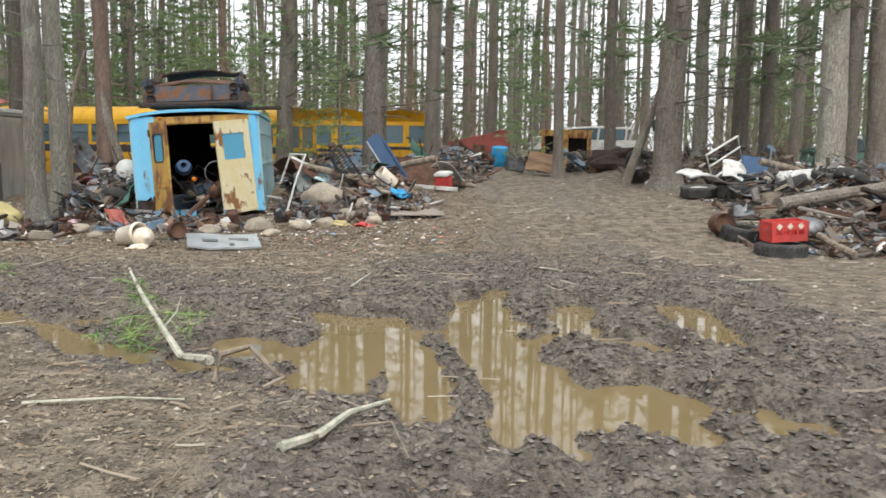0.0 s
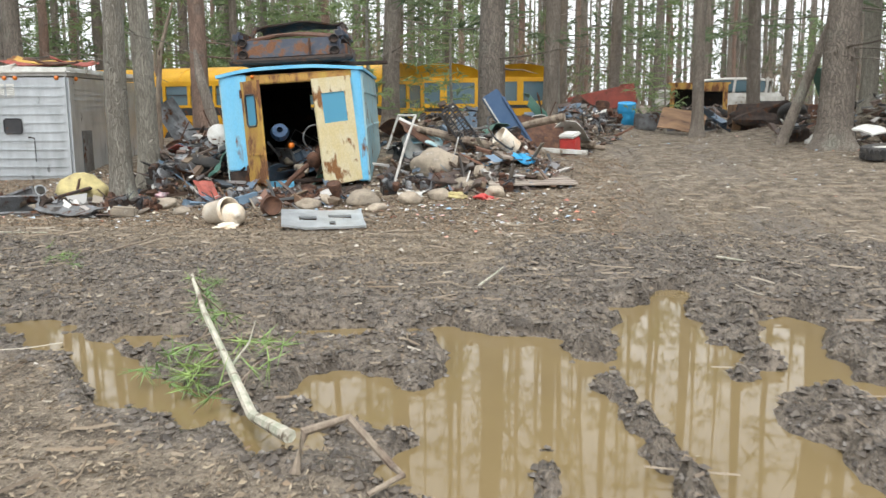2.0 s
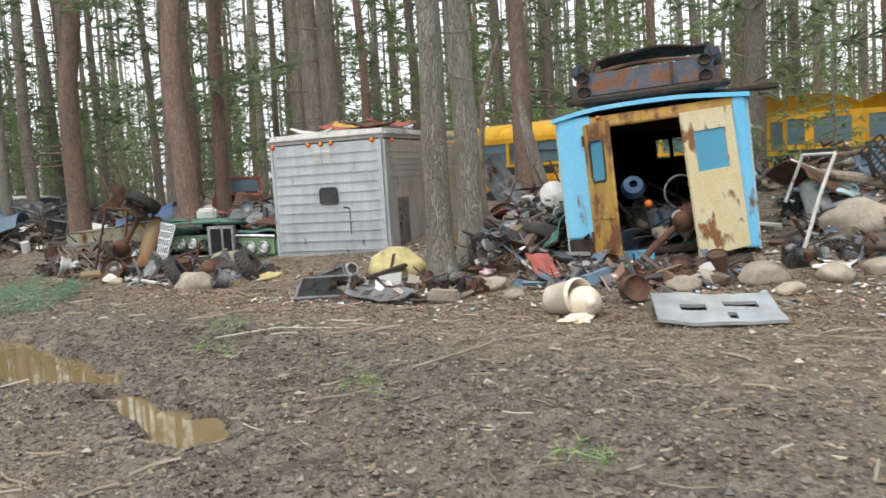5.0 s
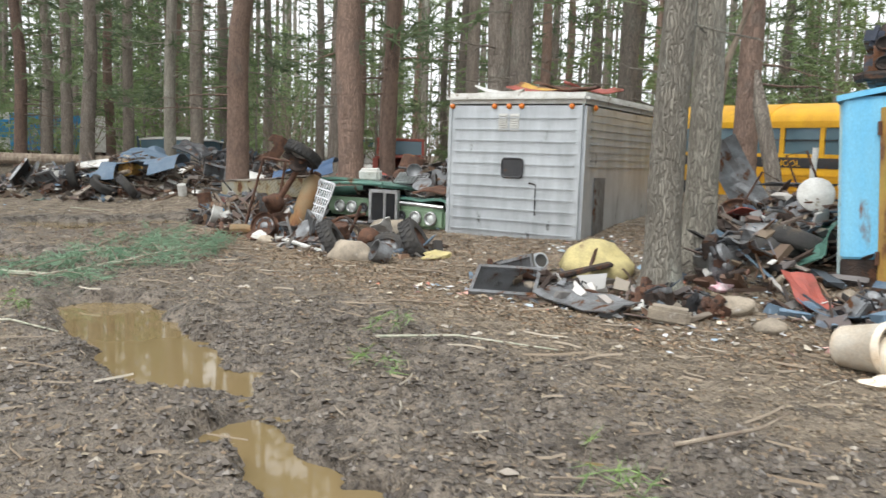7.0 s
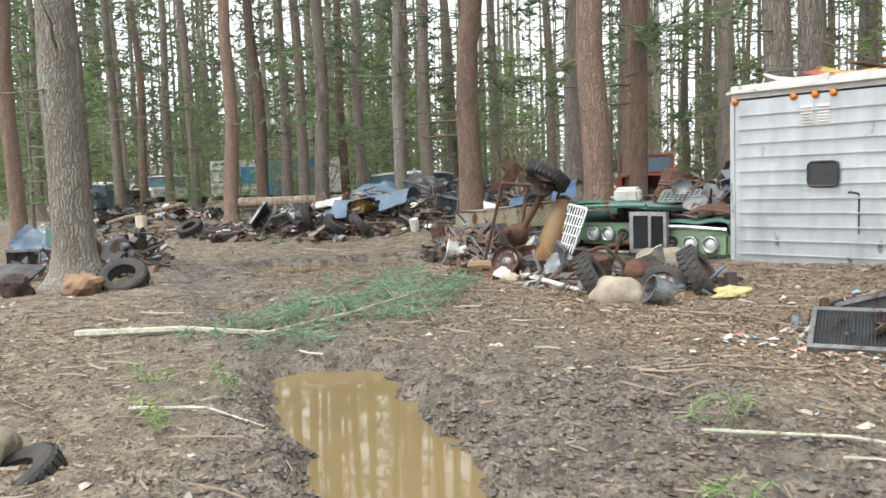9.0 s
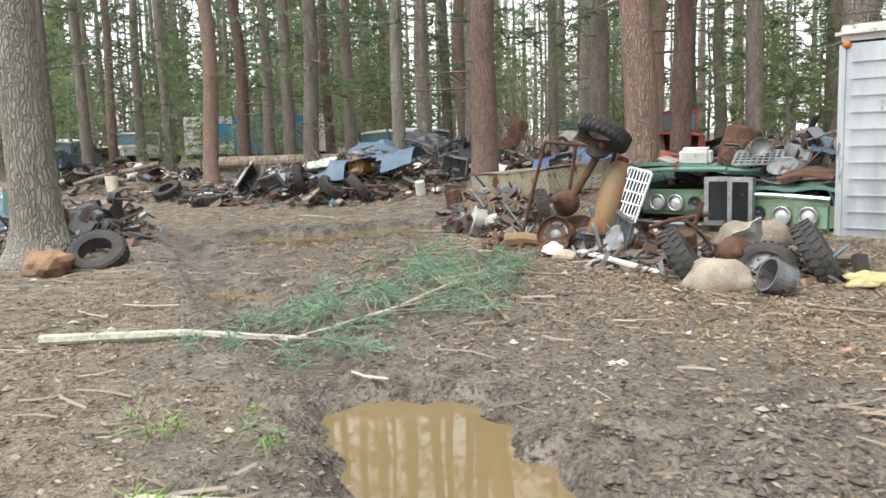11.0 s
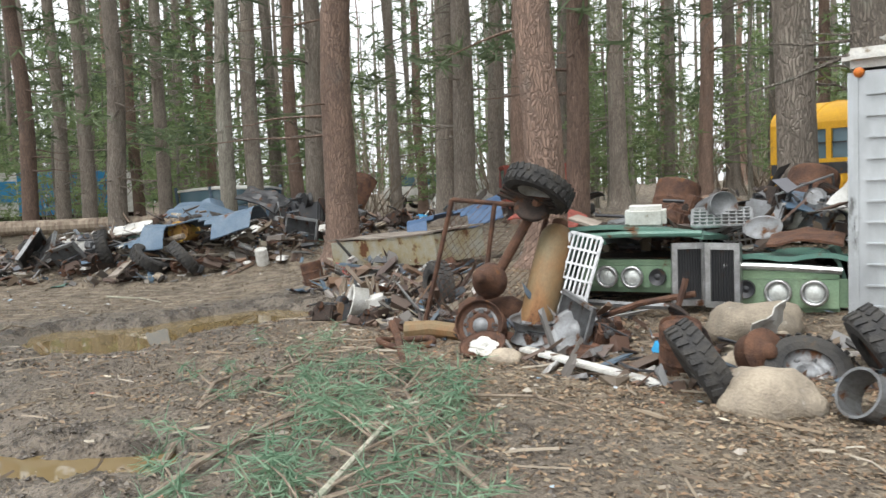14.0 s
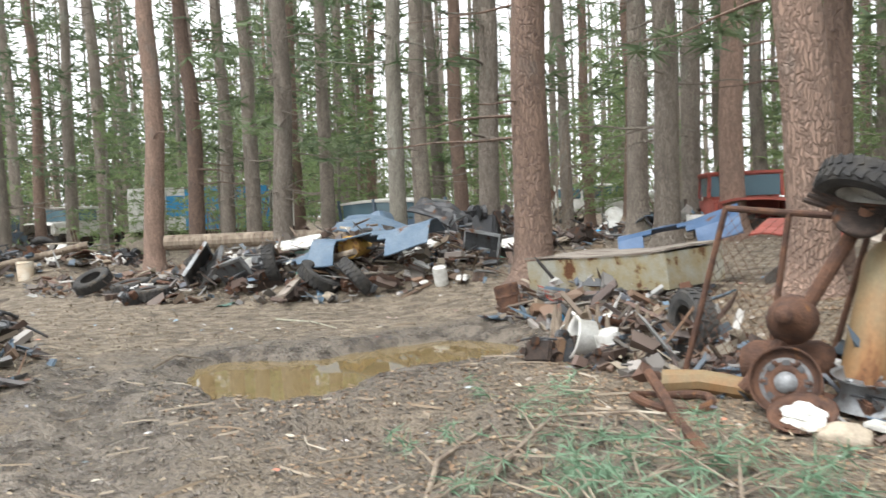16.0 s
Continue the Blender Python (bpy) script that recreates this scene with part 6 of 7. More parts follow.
for k, (x, y, s) in enumerate(((-3.05, 13.62, 0.4), (-3.75, 13.3, 0.3), (-2.4, 13.75, 0.34), (-2.0, 14.0, 0.3), (-1.7, 14.5, 0.35), (-5.9, 13.4, 0.3), (-2.75, 13.2, 0.24), (-1.2, 14.2, 0.3), (-5.5, 13.0, 0.24))):
    at("stone", lump(s * 1.2, s, s * 0.7, 0.3, 20 + k), STONE, x, y, "pale tan field stone at the edge of the scrap", "stone", 0, 0, 40 * k, 0.03, None, True)
# inside the van
inside = random.Random(31)
for k in range(64):
    _, name, me, label, cat = inside.choices(POOL, WEIGHTS)[0]
    if name == "engine" or name in ("scrap_fender", "tyre", "plank") and k % 2:
        continue
    ob = tagged(new(name, me), label + " in the van", cat, "scrap in the van")
    yv = inside.uniform(0.15, 2.4)
    ob.matrix_world = VAN @ T((inside.uniform(-0.45, 0.55), yv, 0.22 + 0.16 * yv * inside.uniform(0.3, 1.3))) @ rot(inside.uniform(-50, 50), inside.uniform(-50, 50), inside.uniform(0, 360)) @ Matrix.Scale(0.7, 4)
hp = solid("bicycle_wheel", tube([(0.2 * math.cos(a), 0, 0.2 * math.sin(a)) for a in [k * 0.2618 for k in range(24)]], 0.014, 6, closed=True), STEEL, "bare bicycle wheel hoop in the van", "wheel")
hp.matrix_world = VAN @ T((0.27, 0.3, 0.78)) @ rot(0, 0, 20)
ol = solid("indicator_lamp", lathe([(0, 0.06), (0.05, 0.055), (0.08, 0.02), (0.085, -0.02), (0, -0.02)], 18), ORANGE, "orange indicator lamp in the van", "lamp", "", True)
ol.matrix_world = VAN @ T((-0.12, 0.25, 0.68)) @ rot(90) @ Matrix.Scale(0.6, 4)
fb = solid("fan_basket", lathe([(0.05, 0), (0.12, 0.02), (0.15, 0.1), (0.12, 0.18), (0.05, 0.2)], 14), NAVY, "dark blue ribbed fan basket in the van", "fan")
fb.matrix_world = VAN @ T((-0.3, 0.35, 0.85)) @ rot(60, 20)
dx = thing("differential", VAN @ T((0.15, -0.25, 0.3)) @ rot(0, 0, -25), "rusty differential with axle tube hanging out of the van", "axle")
part("housing", lathe([(0, -0.12), (0.08, -0.1), (0.13, 0), (0.1, 0.09), (0.05, 0.16), (0, 0.16)], 16, T((0.1, 0.1, 0.15)) @ rot(50, 20)), RUST, dx, "", True)
part("axle_tube", tube([(0.05, 0.05, 0.12), (-0.15, -0.2, -0.1), (-0.22, -0.32, -0.22)], 0.04, 8), RUST, dx)

# right of the van
solid("tube_frame", tube([(-2.75, 14.3, 0.3), (-2.55, 14.35, 1.0), (-2.4, 14.4, 1.42), (-2.75, 14.9, 1.42), (-2.95, 15.0, 0.9)], 0.02, 7), WHITE, "bent white tubular frame leaning by the van", "frame")
at("boulder", lump(0.85, 0.7, 0.55, 0.3, 14), STONE, -2.2, 15.2, "big tan boulder behind the litter", "boulder", 0, 0, 0, 0.05, None, True)
at("boulder", lump(0.5, 0.4, 0.3, 0.3, 15), STONE, -1.5, 15.1, "pale rounded boulder by scrap", "boulder", 0, 0, 60, 0.04, None, True)
at("rag", rag_bm(11, 0.7), CLOTH, -1.9, 14.7, "dark sodden blanket on the litter", "blanket", 0, 0, 20, 0.02, None, True)
at("rag", rag_bm(12, 0.34), FOAM, -1.75, 14.05, "yellow crumpled bag in litter", "bag", 0, 0, 20, 0.02, None, True)
at("rag", rag_bm(13, 0.32), WHITE, -2.4, 14.05, "white torn bag in litter", "bag", 0, 0, 0, 0.02)
at("rag", rag_bm(14, 0.28), CRATERED, -1.35, 13.95, "red and white wrapper", "wrapper", 0, 0, 0, 0.02)
at("scrap_sheet", bent(0.75, 0.55, 0.02, 10, 8, -0.12, 0.05, 33), BLUESIDE, -2.35, 16.0, "pale blue rounded car bonnet", "car panel", 30, 20, 30, 0.05)
at("grille", lattice_bm(0.9, 0.3, 16, 3), BLACK, -1.95, 15.8, "black louvred grille standing slanted", "grille", 0, 52, 30, 0.02)
npb = box(0.34, 0.06, 1.75, None, 0.02)
npb = box(0.05, 0.04, 1.2, T((0.16, -0.045, 0.1)), 0.01, npb)
npn = solid("tailgate", npb, NAVY, "navy tailgate panel with white trim leaning on the pine", "car panel")
npn.matrix_world = pose(-1.0, 16.9, 1.05, -8, -32, 20)
trm = part("trim", tube([(-0.15, -0.05, 0.85), (-0.15, -0.05, 0.2), (0.05, -0.05, 0.0), (0.05, -0.05, -0.8)], 0.014, 5), WHITE, npn, "white trim strip")
at("tarpaulin", bent(0.95, 0.6, 0.02, 16, 12, -0.03, 0.16, 35), TARP, -1.15, 15.75, "crumpled bright blue tarpaulin", "tarpaulin", 0, 0, 10, 0.1)
bs = thing("board_stack", pose(-0.75, 14.95, gz(-0.75, 14.95), 3, 0, 14), "flat stack of grey weathered boards", "boards")
for k in range(8):
    part("board", box(1.35, 0.12, 0.03, T((0.02 * (k % 3), -0.45 + 0.13 * k, 0.03 + 0.004 * (k % 2))), 0.005), PLANK, bs)
part("bearer", box(0.08, 1.0, 0.03, T((0.3, 0, 0.0)), 0.004), WOODBROWN, bs)
co = thing("cooler", pose(0.0, 18.3, gz(0, 18.3), 8, 0, -20), "red and white picnic cooler standing by the road", "cooler")
part("body", box(0.3, 0.4, 0.32, T((0, 0, 0.18)), 0.03), CRATERED, co)
part("lid", box(0.33, 0.43, 0.08, T((0, 0, 0.38)), 0.03), WHITE, co, "white lid")
at("plank", box(1.6, 0.16, 0.08, None, 0.01), WHITE, -0.5, 17.6, "white painted beam on the ground", "beam", 0, 3, -10, 0.02)
at("scrap_sheet", bent(1.2, 0.8, 0.02, 10, 8, -0.06, 0.06, 36), RUST, -0.7, 18.6, "rusty brown bonnet standing on the heap", "car panel", 50, 10, 10, 0.1)

# along the road, far
db = thing("dump_box", pose(1.2, 27.0, gz(1.2, 27) + 0.25, 0, -12, 12), "dark red steel dump box tipped in the scrap", "dump box")
part("front", box(2.0, 0.06, 0.6, T((0, 0, 0.4)), 0.02), REDP, db)
part("side", box(0.06, 1.3, 0.6, T((1.0, 0.65, 0.4)), 0.02), REDP, db)
part("floor", box(2.0, 1.3, 0.05, T((0, 0.65, 0.12)), 0.01), DARKRUST, db)
at("drum", drum_bm(0.25, 0.6), TARP, 1.7, 25.6, "blue plastic barrel by road", "barrel", 10, 0, 0, 0.03, None, True)
at("drum", box(0.5, 0.4, 0.42, None, 0.03), STEEL, 2.1, 24.6, "square grey metal tank", "tank", 0, 4, 15, 0.03)
at("scrap_sheet", bent(1.1, 0.8, 0.02, 10, 8, -0.06, 0.05, 37), WOODBROWN, 2.9, 23.6, "pinkish brown sheet leaning on scrap", "sheet", 38, 12, -10, 0.05)
cb = thing("crane_cab", pose(4.4, 30.2, gz(4.4, 30.2) - 0.1, 0, 0, -8) @ Matrix.Scale(0.75, 4), "yellow machine cab with open dark sides", "cab")
part("cab_frame", frame_plate(2.4, 1.7, [(0.2, 0.3, 0.95, 1.5), (1.3, 0.5, 2.2, 1.4)], 0.08, T((-1.2, 0, 0))), OCHRE, cb)
part("roof", box(2.6, 1.6, 0.08, T((0, 0.75, 1.74)), 0.02), OCHRE, cb)
# shade behind the cab's openings is put into this wall's colour
part("back_wall", box(2.4, 0.06, 1.7, T((0, 1.5, 0.85)), 0.01), SHADEBLACK, cb)
wbx = thing("wooden_box", pose(5.1, 23.6, gz(5.1, 23.6) - 0.05, 0, 0, -4), "brown wooden tray box filled with scrap", "box")
for k in range(3):
    part("plank", box(2.3, 0.04, 0.2, T((0.2, 0, 0.12 + 0.21 * k)), 0.006), WOODBROWN, wbx)
part("back_wall", box(2.3, 0.04, 0.62, T((0.2, 1.0, 0.33)), 0.006), WOODBROWN, wbx)
for sx in (-0.95, 1.35):
    part("end_wall", box(0.04, 1.0, 0.62, T((sx, 0.5, 0.33)), 0.006), WOODBROWN, wbx)
part("fill", lump(2.2, 1.0, 0.9, 0.5, 17), DARKRUST, wbx, "heaped rusty fill")
solid("leaning_trunk", tube([(4.4, 20.4, 0.6), (4.7, 20.4, 1.5), (5.1, 20.5, 2.6), (5.8, 20.6, 4.6)], [0.13, 0.11, 0.1, 0.05], 9), BARK, "leaning dead tree trunk", "tree")

# right side heap
cr = thing("milk_crate", pose(5.1, 12.35, gz(5.1, 12.35) + 0.2, 3, -3, 8), "red plastic bottle crate standing on a tyre", "crate")
hl = [(0.08 + 0.12 * k, 0.1, 0.17 + 0.12 * k, 0.17) for k in range(4)]
for y in (-0.16, 0.16):
    part("side", frame_plate(0.6, 0.3, hl, 0.02, T((-0.3, y, 0))), CRATERED, cr)
for x in (-0.29, 0.29):
    part("end", frame_plate(0.34, 0.3, [(0.1, 0.18, 0.24, 0.24)], 0.02, T((x, -0.17, 0)) @ rot(0, 0, 90)), CRATERED, cr)
part("base", box(0.58, 0.32, 0.02, T((0, 0, 0.01)), 0), CRATERED, cr)
for k, r in enumerate((-0.17, 0.0, 0.17)):
    part("mark", box(0.07, 0.006, 0.07, T((r, -0.175, 0.23)) @ rot(0, 45), 0), WHITEPL, cr, "pale printed mark")
tyre(5.05, 12.3, 0.1, 0, 0, 0, 1.12, None, False, "muddy tyre lying flat under the red crate")
tyre(4.85, 13.3, gz(4.85, 13.3) + 0.1, 8, 5, 0, 1.1, None, False, "tyre lying flat in the leaves")
tyre(5.2, 16.9, gz(5.2, 16.9) + 0.12, 5, -4, 0, 1.1, WHITE, False, "tyre with a white rim lying flat")
tyre(5.9, 16.4, gz(5.9, 16.4) + 0.15, 3, 0, 0, 1.1, None, True, "big truck tyre lying flat")
at("drum", drum_bm(0.22, 0.75), WHITE, 6.8, 16.9, "white steel tank lying on its side", "tank", 84, 0, 62, 0.0, 0.75, True)
at("drum", drum_bm(0.17, 0.4), RUST, 4.55, 13.7, "round rusty can end-on", "drum", 84, 0, 0, 0.03, None, True)
at("scrap_sheet", bent(0.9, 0.55, 0.03, 10, 8, -0.12, 0.05, 41), WHITE, 5.5, 17.7, "white moulded panel on the heap", "car panel", 10, 10, 20, 0, 0.85)
at("scrap_sheet", bent(0.6, 0.5, 0.03, 10, 8, -0.12, 0.05, 42), WHITE, 6.2, 17.5, "white curved housing on the heap", "car panel", 50, 25, 10, 0, 0.8)
at("scrap_sheet", box(0.6, 0.04, 0.75, None, 0.015), NAVY, 6.7, 17.9, "dark slate panel standing on the heap", "panel", -22, 6, 8, 0, 0.75)
at("door_frame", frame_bm(0.9, 0.6, 0.03), WHITE, 6.3, 18.5, "white car door frame sticking up", "door frame", 12, -28, 20, 0, 0.95)
for k in range(9):
    ob = solid("iron_bar", box(1.5 + 0.12 * (k % 4), 0.09, 0.07, None, 0.012), (RUST, DARKRUST, WOODBROWN)[k % 3], "rusty angle-iron beam in the heap", "beam", "iron bars")
    resting(ob, 6.9 + 0.22 * k, 13.5 + 0.25 * (k % 5), 12 * (k % 3), -14 + 5 * (k % 4), 140 + 17 * (k % 5), 0.02)
at("log", tube([(-1.6, 0, 0), (-0.5, 0.05, 0.05), (0.6, 0, 0.1), (1.6, -0.05, 0.2)], [0.12, 0.11, 0.1, 0.09], 10), BARK, 7.4, 14.6, "dark mossy log across the heap", "log", 0, -6, 8, 0.0)
at("brake_drum", lathe([(0, 0), (0.2, 0), (0.23, 0.03), (0.23, 0.1), (0.1, 0.16), (0, 0.16)], 24), STEEL, 5.7, 12.9, "pale ribbed clutch cover", "cover", 25, 0, 0, 0, 0.28, True)

# left far heap
for k, (x, y, rx, rz) in enumerate(((-25.3, 15.2, 10, 0), (-24.6, 15.5, 20, 40), (-23.9, 15.9, 40, 130), (-22.6, 16.4, 75, 140), (-21.6, 16.6, 35, 120), (-21.1, 16.9, 50, 150), (-24.2, 15.1, 5, 0), (-26.3, 14.9, 30, 20))):
    tyre(x, y, gz(x, y) + (0.1 if rx < 30 else 0.25), rx, 0, rz, 1.0, RUST if k % 3 == 0 else None, False, "old black tyre at the foot of the far heap")
at("scrap_fender", wing_bm(20), BLUEGREY, -21.2, 17.3, "faded blue wing with a flared lip", "car wing", 15, -8, 30, 0, 0.5, s=1.5)
at("scrap_sheet", bent(1.3, 0.8, 0.02, 10, 8, -0.1, 0.04, 50), BLUEGREY, -22.4, 18.2, "faded blue bonnet on the far heap", "car panel", 20, 12, 30, 0, 0.75)
at("scrap_sheet", bent(1.2, 0.5, 0.03, 10, 8, -0.05, 0.03, 51), WHITE, -23.2, 17.0, "white panel lying on the far heap", "car panel", 22, -10, 20, 0, 0.6)
at("scrap_sheet", bent(0.9, 0.5, 0.03, 10, 8, -0.05, 0.1, 52), BLACK, -21.9, 19.2, "black bent panel on top of the far heap", "car panel", 30, 20, 20, 0, 1.0)
at("log", tube([(-1.9, 0, 0), (-0.6, 0.03, 0), (0.7, 0, 0.02), (1.9, 0.03, 0)], [0.16, 0.155, 0.15, 0.14], 12), DEADWOOD, -26.4, 18.2, "thick sawn log lying level across scrap", "log", 0, 0, 42, 0, 0.75)
at("log", lathe([(0, 0), (0.17, 0), (0.19, 0.03), (0.18, 0.5), (0, 0.5)], 16), OCHRE, -21.9, 17.6, "sawn log end, yellowish", "log", 85, 0, 30, 0, 0.6)
for k, (x, y) in enumerate(((-23.6, 21.2), (-23.1, 21.6), (-22.7, 21.2))):
    copy_thing(POOL_ENGINES[3], Matrix.Identity(4)).matrix_basis = pose(x, y, 0.95, 0, 10, 60 * k) @ Matrix.Scale(1.3, 4)
at("scrap_sheet", bent(1.0, 0.6, 0.03, 10, 8, -0.1, 0.05, 55), WHITE, -21.6, 20.6, "white fender behind the grey pine", "car panel", 30, 0, 20, 0, 0.35)
at("bag", lump(0.7, 0.4, 0.45, 0.4, 31), WHITEPL, -23.8, 19.4, "pale stuffed sack at the foot of the pine", "sack", 0, 0, 30, 0.03, None, True)
at("pipe", tube([(-1.3, 0, 0), (0, 0.05, 0.02), (1.3, 0, 0)], [0.08, 0.07, 0.08], 9), RUST, -21.2, 17.2, "long rusty driveshaft on the ground", "pipe", 0, 0, 38, 0.02)

# round the pine on the left
tyre(-16.75, 10.55, 0.16, 35, 10, 40, 1.0, None, False, "black tyre leaning at the foot of the pine")
at("stump", lump(0.6, 0.5, 0.4, 0.4, 33), WOODBROWN, -16.6, 10.0, "rotten reddish stump by pine", "stump", 0, 0, 0, 0.03, None)
at("stump", lump(0.45, 0.4, 0.38, 0.4, 34), DARKRUST, -17.0, 9.3, "rusty rounded lump in the leaves", "scrap", 0, 0, 0, 0.03, None)
at("crate", box(0.7, 0.4, 0.35, None, 0.03), GREEN, -19.9, 10.6, "dull green metal box", "box", 0, 4, 30, 0, 0.4)
at("scrap_sheet", bent(0.9, 0.5, 0.03, 8, 6, -0.05, 0.05, 61), BLACK, -18.9, 9.5, "flat black panel on the leaves", "car panel", 22, 0, 40, 0.02)
at("boulder", lump(0.55, 0.45, 0.32, 0.35, 36), STONE, -9.75, 7.85, "tan boulder beside the track", "boulder", 0, 0, 0, 0.03, None, True)
tyre(-9.45, 8.0, -0.04, 24, 0, 0, 0.75, None, False, "half-buried tyre beside the track")

# ---- fallen branches ----
BIRCH = mat("lichen_white_branch", (0.5, 0.46, 0.38), (0.3, 0.32, 0.24), 14, 0.85, 0, 0.4, 0.3, (0.2, 0.16, 0.12))


def stick(name, pts, r, material, label, seg=7):
    z = [Vector((p[0], p[1], gz(p[0], p[1]) + (p[2] if len(p) > 2 else 0.02))) for p in pts]
    rs = [r * (1 - 0.6 * k / (len(z) - 1)) for k in range(len(z))]
    return solid(name, tube(z, rs, seg), material, label, "stick", "fallen sticks")


def needle_spray(parent, stems, seed, size=0.15, per=9, gap=0.07, material=FRESH):
    r = random.Random(seed)
    verts, faces = [], []
    for p, q in stems:
        n = max(2, int((q - p).length / gap))
        for k in range(n + 1):
            if r.random() < 0.15:
                continue
            c = p.lerp(q, k / n) + Vector((r.gauss(0, 0.03), r.gauss(0, 0.03), r.uniform(0, 0.04)))
            tuft_faces(verts, faces, c, size, per, r, 0.25, 0.028)
    me = bpy.data.meshes.new("needles")
    me.from_pydata(verts, [], faces)
    me.materials.append(material)
    o = new("needles", me)
    o.parent = parent
    tagged(o, "blue-green pine needles")


def pine_bough(spine, twigs, r, seed, label, bark=DEADWOOD, material=FRESH, size=0.13, length=0.6, density=9):
    ob = thing("pine_bough", Matrix.Identity(4), label, "branch", "fallen boughs")
    rr2 = random.Random(seed)
    sp = [Vector((p[0], p[1], gz(p[0], p[1]) + (p[2] if len(p) > 2 else 0.05))) for p in spine]
    part("stem", tube(sp, [r * (1 - 0.7 * k / (len(sp) - 1)) for k in range(len(sp))], 7), bark, ob, "lichen-pale stem")
    stems = []
    for k in range(twigs):
        f = rr2.uniform(0.25, 1) * (len(sp) - 1)
        i = min(int(f), len(sp) - 2)
        p = sp[i].lerp(sp[i + 1], f - i)
        d = (sp[i + 1] - sp[i]).normalized()
        sd = Vector((-d.y, d.x, 0)) * rr2.choice((-1, 1))
        q = p + (d * rr2.uniform(0.2, 1) + sd * rr2.uniform(0.3, 1)).normalized() * length * rr2.uniform(0.4, 1.1)
        q.z = gz(q.x, q.y) + rr2.uniform(0.03, 0.16)
        part("twig", tube([p, p.lerp(q, 0.5) + Vector((0, 0, 0.03)), q], [min(0.007, r * 0.3), min(0.005, r * 0.22), 0.002], 5), DEADWOOD, ob)
        stems.append((p.lerp(q, 0.35), q))
    needle_spray(ob, stems, seed + 1, size, density, 0.06, material)
    return ob


pine_bough([(-13.0, 9.1), (-12.4, 9.85), (-11.85, 10.4), (-12.0, 11.3), (-12.5, 12.3)], 36, 0.04, 3, "large fallen pine bough with green needles on the mud", bark=BIRCH, size=0.17, length=0.9, density=10)
pine_bough([(-12.4, 10.4), (-12.9, 11.4), (-13.3, 12.5), (-13.4, 13.2)], 19, 0.022, 4, "fallen pine bough with blue-green needles", size=0.16, length=0.7, density=9)
pine_bough([(-11.2, 11.7), (-12.1, 12.2), (-12.9, 12.9), (-13.3, 13.6)], 19, 0.018, 5, "thin fallen pine bough, needles spread on the ground", size=0.16, length=0.7, density=9)
pine_bough([(-13.3, 11.4), (-14.3, 12.5), (-15.0, 13.9)], 12, 0.022, 6, "long slender pine branch on the track", length=0.5)
pine_bough([(-13.9, 12.5), (-14.4, 13.4), (-13.6, 13.7)], 8, 0.02, 7, "bent slender pine twig with needle tufts", length=0.3)
MOSSY = mat("yellow_green_pine_needles", (0.24, 0.34, 0.1), (0.14, 0.24, 0.08), 3, 0.6, 0, 0, fine=20)
bo = pine_bough([(-1.52, 5.3, 0.08), (-1.85, 5.75, 0.14), (-2.1, 6.1, 0.22), (-2.4, 6.5, 0.36), (-2.62, 6.85, 0.46)], 11, 0.034, 8, "broken lichen-white branch with green needles in the puddle", BIRCH, MOSSY, 0.17, 0.5, 10)
stick("branch", [(-2.1, 6.1, 0.2), (-2.03, 6.22, 0.28), (-2.01, 6.28, 0.36)], 0.009, BIRCH, "lichen-pale thin side twig")
for k, (x, y) in enumerate(((-5.2, 9.1), (-8.0, 10.9), (-9.9, 8.6), (-3.4, 8.2), (-7.2, 9.9), (-10.9, 8.9), (-10.4, 9.2))):
    pine_bough([(x, y), (x + 0.15, y + 0.12), (x + 0.32, y + 0.18)], 5, 0.006, 60 + k, "small green pine sprig on the mud", DEADWOOD, MOSSY, 0.12, 0.16, 8)
stick("branch", [(-0.76, 3.8), (-0.62, 4.05, 0.05), (-0.5, 4.35, 0.05), (-0.3, 4.72)], 0.03, BIRCH, "pale broken branch on the mud")
stick("branch", [(-0.45, 4.15), (-0.25, 4.1, 0.1), (-0.15, 3.85)], 0.01, DEADWOOD, "thin curved twig on mud")
stick("branch", [(0.58, 4.35, 0.05), (0.62, 4.05, 0.03)], 0.025, BIRCH, "short pale broken stick in the puddle")
hb2 = [(-1.45, 5.15, 0.0), (-1.42, 5.2, 0.16), (-1.25, 5.28, 0.2), (-1.05, 5.2, 0.14), (-0.98, 5.05, 0.06), (-1.1, 4.95, 0.03)]
stick("root", hb2, 0.026, DEADWOOD, "looped pale root sticking out of the mud")
